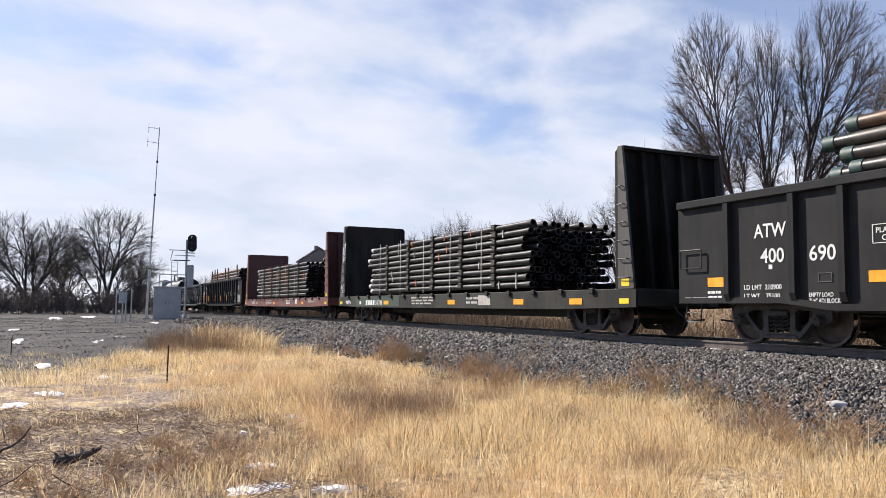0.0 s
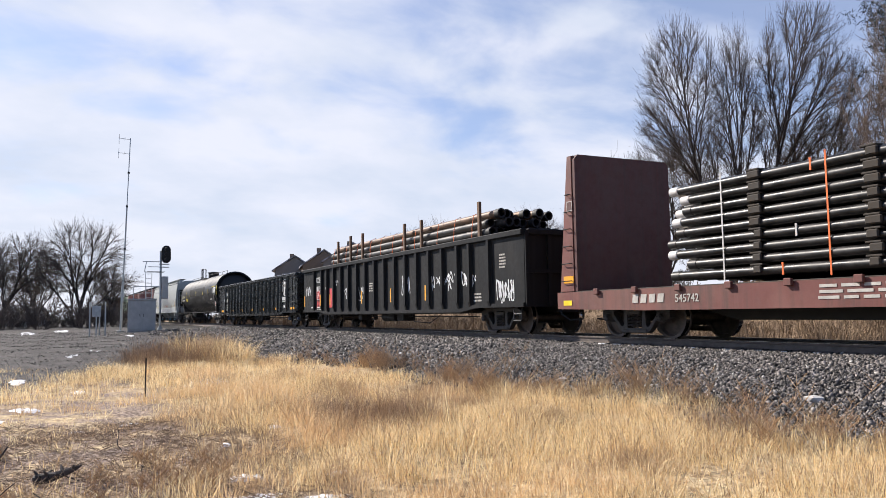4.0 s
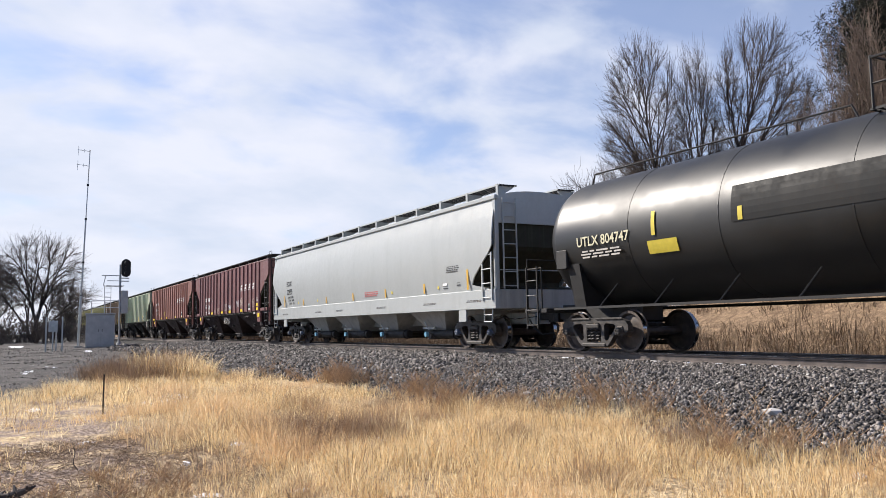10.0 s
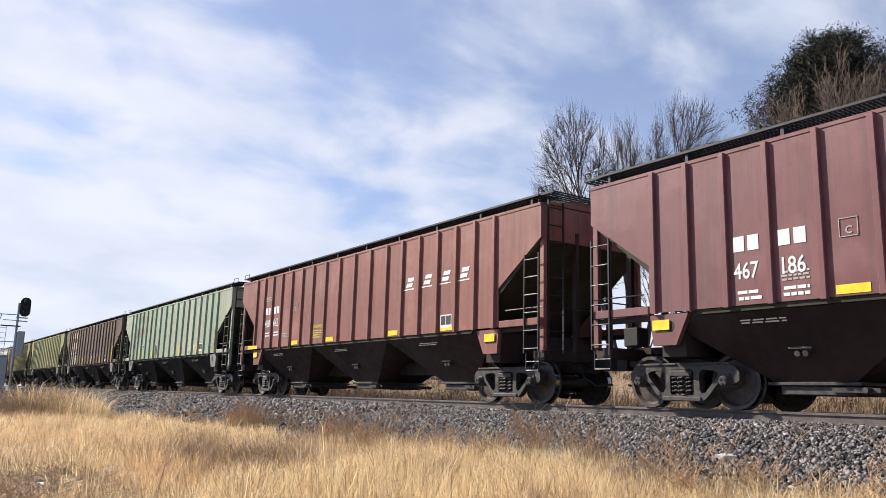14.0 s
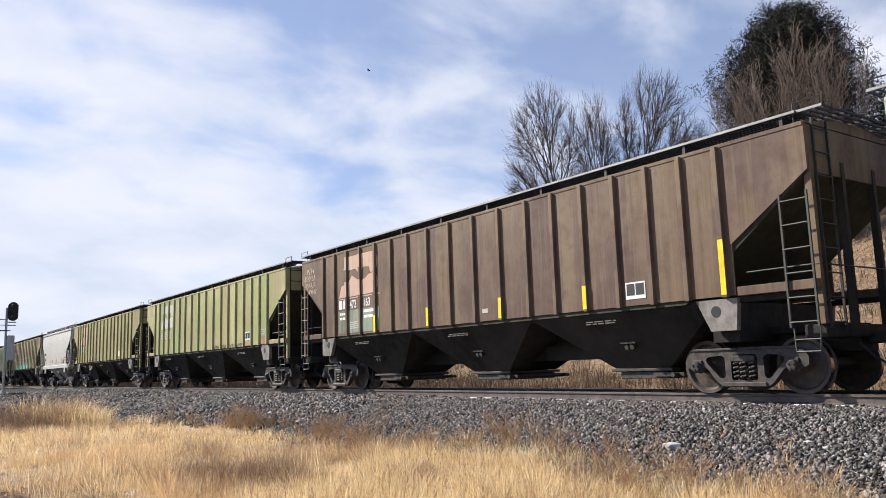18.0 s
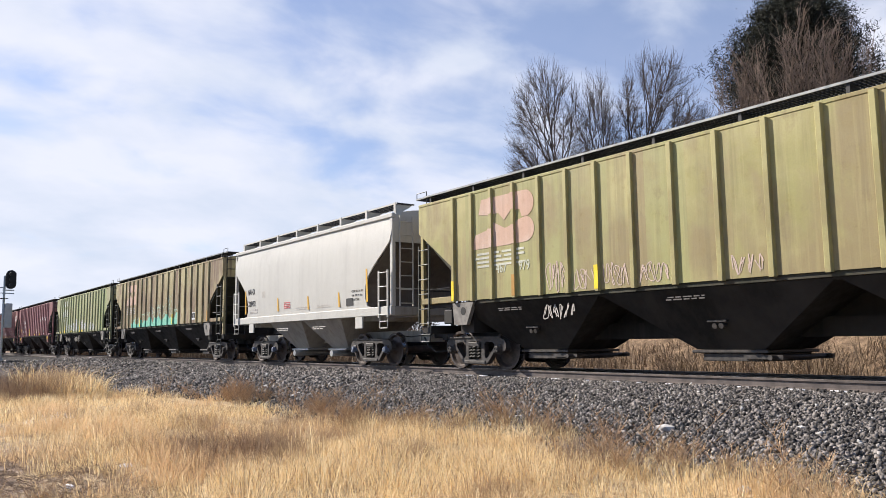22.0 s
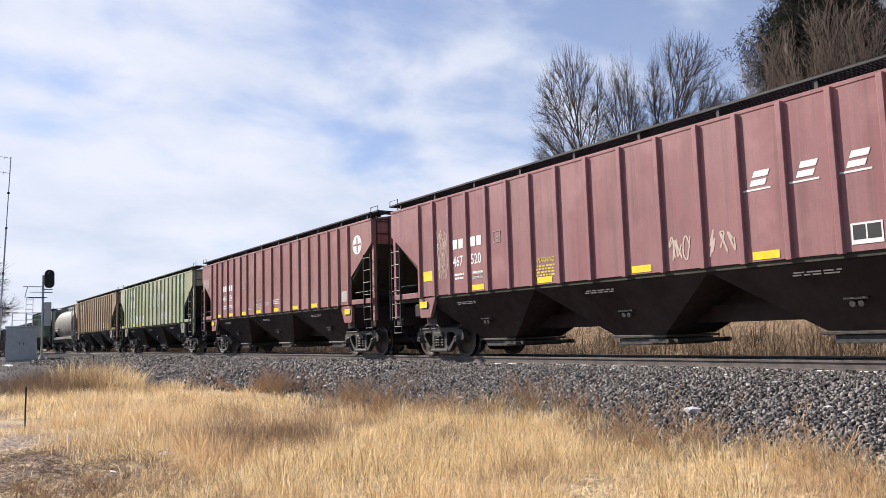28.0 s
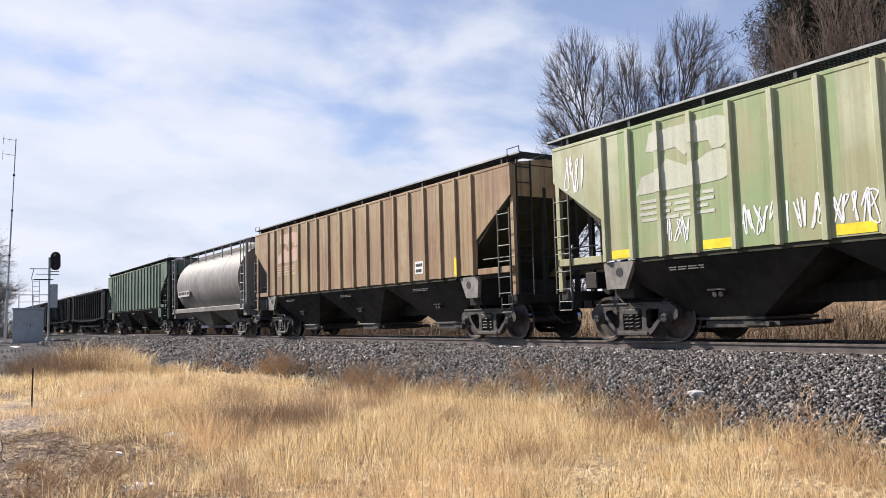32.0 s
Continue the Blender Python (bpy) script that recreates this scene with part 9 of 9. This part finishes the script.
MX, MY = polar(175.84, 57)
MZ = float(ground_z(MX, MY))
lean = math.atan2(57 * math.tan(radians(0.42)), 13.3)
mast = thing("radio_mast", "tall thin radio mast with two small aerials", "mast", at=Matrix.Translation((MX, MY, MZ)) @ Matrix.Rotation(-lean, 4, "X"))
part("pole", Shape().tube((0, 0, 0), (0, 0, 3.4), 0.085, 10).tube((0, 0, 3.4), (0, 0, 8.5), 0.05, 8).tube((0, 0, 8.5), (0, 0, 13.2), 0.032, 8), galvanised, mast)
part("footing", Shape().box(-0.25, 0.25, -0.25, 0.25, -0.2, 0.12, c=0.02), concrete, mast)
for z in (13.1, 12.1):
    part("aerial", Shape().rod([(0, 0, z), (0, -0.75, z + 0.03)], 0.016, 5).rod([(0, -0.70, z - 0.35), (0, -0.70, z + 0.30)], 0.014, 5).rod([(0, -0.35, z - 0.12), (0, -0.35, z + 0.12)], 0.012, 5), galvanised, mast)
for z in (3.4, 5.6, 8.5, 10.8):
    part("clamp", Shape().box(-0.06, 0.06, -0.07, 0.07, z - 0.06, z + 0.06), gear_black, mast)

for az, d, h, sign in ((177.75, 47, 1.9, False), (177.35, 47.5, 1.75, True), (176.8, 47, 1.9, False), (177.15, 49, 1.2, False)):
    x, y = polar(az, d)
    p = thing("marker_post", "thin weathered marker post in the yard", "post", "marker posts", at=pose(x, y, float(ground_z(x, y)) - 0.05))
    part("post", Shape().box(-0.035, 0.035, -0.035, 0.035, 0, h), galvanised, p)
    if sign:
        part("plate", Shape().box(0.037, 0.05, -0.22, 0.22, h - 0.65, h - 0.05), pale_steel, p, "blank grey sign plate")

# thin stakes, the dead log and sticks in the grass
for x, y, h in ((-15.1, 1.5, 0.75), (-27.0, 4.6, 0.9), (-24.0, -1.6, 0.5)):
    tagged(thing("stake", "thin dark metal stake standing in the grass", "stake", "stakes", shape=Shape().tube((0, 0, -0.1), (0.01, 0.01, h), 0.014, 6), mats=gear_black, at=pose(x, y, float(ground_z(x, y)))))
lr = random.Random(77)


def log(x, y, turn, length, rad, seed):
    r, s = random.Random(seed), Shape()
    p = Vector((-length / 2, 0, rad * 0.6))
    d = Vector((1, 0, 0.1))
    for k in range(6):
        d = (d + Vector((0, r.uniform(-0.4, 0.4), r.uniform(-0.25, 0.45)))).normalized()
        q = p + d * length / 6
        s.tube(p, q, rad * (1 - k * 0.09), 8, rad * (1 - (k + 1) * 0.09))
        for j in range(2):
            e = Vector((r.uniform(-1, 1), r.uniform(-1, 1), r.uniform(0, 1))).normalized()
            s.tube(q, q + e * rad * r.uniform(1.0, 2.2), rad * 0.4, 5, rad * 0.15)
        p = q
    thing("dead_branch", "dark gnarled dead branch lying in the grass", "branch", "dead wood", shape=s, mats=bark_dark, at=pose(x, y, float(ground_z(x, y)), 0, 0, turn))


log(-8.0, 0.02, 60, 0.34, 0.055, 5)
log(-7.1, 1.56, 88, 0.5, 0.022, 7)
log(-8.9, -0.5, 80, 0.5, 0.016, 8)
for k in range(6):
    log(lr.uniform(-10, -6), lr.uniform(-1.2, 1.2), lr.uniform(0, 360), lr.uniform(0.3, 0.6), lr.uniform(0.006, 0.010), 80 + k)
# fine litter of broken twigs and stalks on the bare soil
w = Tree("litter")
litter_mat = w.done(w.mix(w.island(), (0.09, 0.062, 0.050), (0.46, 0.34, 0.24)), 0.85, 0, 0.2)
segs = []
for k in range(9000):
    x, y = lr.uniform(-12.5, -4.5), lr.uniform(-2.2, 2.3)
    a, ln = lr.uniform(0, math.tau), lr.uniform(0.05, 0.28)
    z0 = float(ground_z(x, y))
    segs.append((Vector((x, y, z0 + lr.uniform(0, 0.03))), Vector((x + math.cos(a) * ln, y + math.sin(a) * ln, z0 + lr.uniform(0, 0.12))), 0.0032, 0.0016))
tagged(new("twig_litter", sticks("twig_litter", segs, litter_mat, 3)), "broken brown twigs and stalks littering the soil", "litter", kind="stuff")

# ---------------------------------------------------------------- houses behind the track
siding = plain("siding_grey", (0.22, 0.21, 0.20), 0.85, 0, 0.12, 1.5)
siding_tan = plain("siding_tan", (0.20, 0.155, 0.12), 0.85, 0, 0.12, 1.5)
w = Tree("roof_snow")
roof_mat = w.done(w.mix(w.ramp(w.noise(1.1, 5, 0.6), 0.42, 0.62), (0.17, 0.165, 0.17), (0.45, 0.46, 0.49)), 0.8, 0, 0.2)
trim_white = plain("trim_white", (0.66, 0.66, 0.64), 0.7, 0, 0.08)
pane_mat = plain("window_pane", (0.03, 0.035, 0.04), 0.12, 0, 0.2, 1.0)


def house(az, d, el, length, depth, turn, wall_mat, eaves, label):
    x, y = polar(az, d)
    top = 0.58 + d * math.tan(radians(el))
    z0 = float(ground_z(x, y)) - 0.2
    ridge = top - z0
    h = thing("house", label, "house", "houses behind the track", at=pose(x, y, z0, 0, 0, turn))
    e = ridge - eaves
    part("wall", Shape().prism([(-depth / 2, 0), (depth / 2, 0), (depth / 2, e), (0, ridge - 0.12), (-depth / 2, e)], -length / 2, length / 2, "x"), wall_mat, h)
    for s in (-1, 1):
        o = depth / 2 + 0.4
        k = eaves / (depth / 2)
        part("roof", Shape().prism([(0, ridge), (s * o, ridge - o * k), (s * o, ridge - o * k + 0.2), (0, ridge + 0.2)], -length / 2 - 0.35, length / 2 + 0.35, "x"), roof_mat, h, "dark shingle roof under patchy snow")
    part("chimney", Shape().box(length * 0.2, length * 0.2 + 0.6, -0.9, -0.3, e, ridge + 0.5), siding_tan, h)
    for sx in (-1, 1):
        for zz in (e - 1.9, e - 4.6):
            if zz < 0.3:
                continue
            for yy in (-depth * 0.22, depth * 0.22):
                a = sx * (length / 2 + 0.003)
                win = part("window", Shape().box(*sorted((a, a + sx * 0.05)), yy - 0.6, yy + 0.6, zz, zz + 1.3), trim_white, h)
                part("pane", Shape().box(*sorted((a + sx * 0.052, a + sx * 0.06)), yy - 0.5, yy + 0.5, zz + 0.1, zz + 1.2), pane_mat, win)
    for yy, sg in ((-depth / 2 - 0.003, -1),):
        for zz in (e - 1.8, e - 4.5):
            if zz < 0.3:
                continue
            for q in (-0.3, 0.0, 0.3):
                win = part("window", Shape().box(q * length - 0.6, q * length + 0.6, yy - 0.05, yy, zz, zz + 1.3), trim_white, h)
                part("pane", Shape().box(q * length - 0.5, q * length + 0.5, yy - 0.06, yy - 0.052, zz + 0.1, zz + 1.2), pane_mat, win)


house(164.1, 124, 4.1, 8, 6, -20, siding, 2.0, "grey house with a snowy gable roof")
house(162.3, 118, 4.5, 8, 6, -14, siding_tan, 2.1, "tan house with patchy snow on its roof")
house(160.0, 112, 4.95, 9, 8, -22, siding, 2.4, "grey two-storey house with patchy snow on its roof")
house(157.1, 110, 4.85, 8, 7, 70, siding_tan, 2.2, "tan two-storey house with a snowy gable roof")
house(183.9, 120, 0.95, 14, 8, 70, siding, 2.0, "low grey shed with a snowy roof behind trees")

# a small bird that crosses the sky
bird = thing("bird", "small dark bird in flight", "bird")
part("body", Shape().lathe([(-0.13, 0), (-0.07, 0.03), (0.03, 0.043), (0.11, 0.028), (0.16, 0)], 8, "x"), gear_black, bird)
for s in (-1, 1):
    part("wing", Shape().add([(0.06, s * 0.03, 0.0), (-0.05, s * 0.03, 0.0), (-0.09, s * 0.29, 0.06), (0.0, s * 0.26, 0.06), (0.06, s * 0.03, 0.012), (-0.05, s * 0.03, 0.012), (-0.09, s * 0.29, 0.069), (0.0, s * 0.26, 0.069)],
         [(0, 1, 2, 3), (4, 5, 6, 7), (0, 1, 5, 4), (2, 3, 7, 6), (0, 3, 7, 4), (1, 2, 6, 5)]), gear_black, bird)


# ---------------------------------------------------------------- what moves
def motions():
    for ob, mid in WAGONS:
        walk(ob, [(t, pose(mid + SPEED * t, TRACK_Y, 0)) for t in range(0, 33, 2)])
    walk(bird, [(t, pose(x, y, z, 0, 0, 52)) for t, x, y, z in ((0, -161, -104, 9), (8, -115, -44, 10), (15, -74.7, 8.8, 13), (17, -61.7, 25.4, 21.4), (19, -50.2, 40.4, 30.0), (21, -38.5, 55.6, 37), (32, 24.5, 137.6, 63))])
    step_s = 1 / 30
    for ob, (x, y, z), mid in WHEELS:
        first = max(0.0, (-60 - mid) / SPEED)
        last = min(32.0, (6 - mid) / SPEED)
        if last <= 0 or first >= 32:
            continue
        first, last = round(first * 30), round(last * 30)
        turn = math.degrees(SPEED * step_s / WHEEL_R)
        rows = [(0.0, pose(x, y, z))] if first > 0 else []
        rows += [(k * step_s, pose(x, y, z, 0, turn * (k - first), 0)) for k in range(first, last + 1)]
        if last < 960:
            rows.append((32.0, pose(x, y, z, 0, turn * (last - first), 0)))
        walk(ob, rows)


motions()
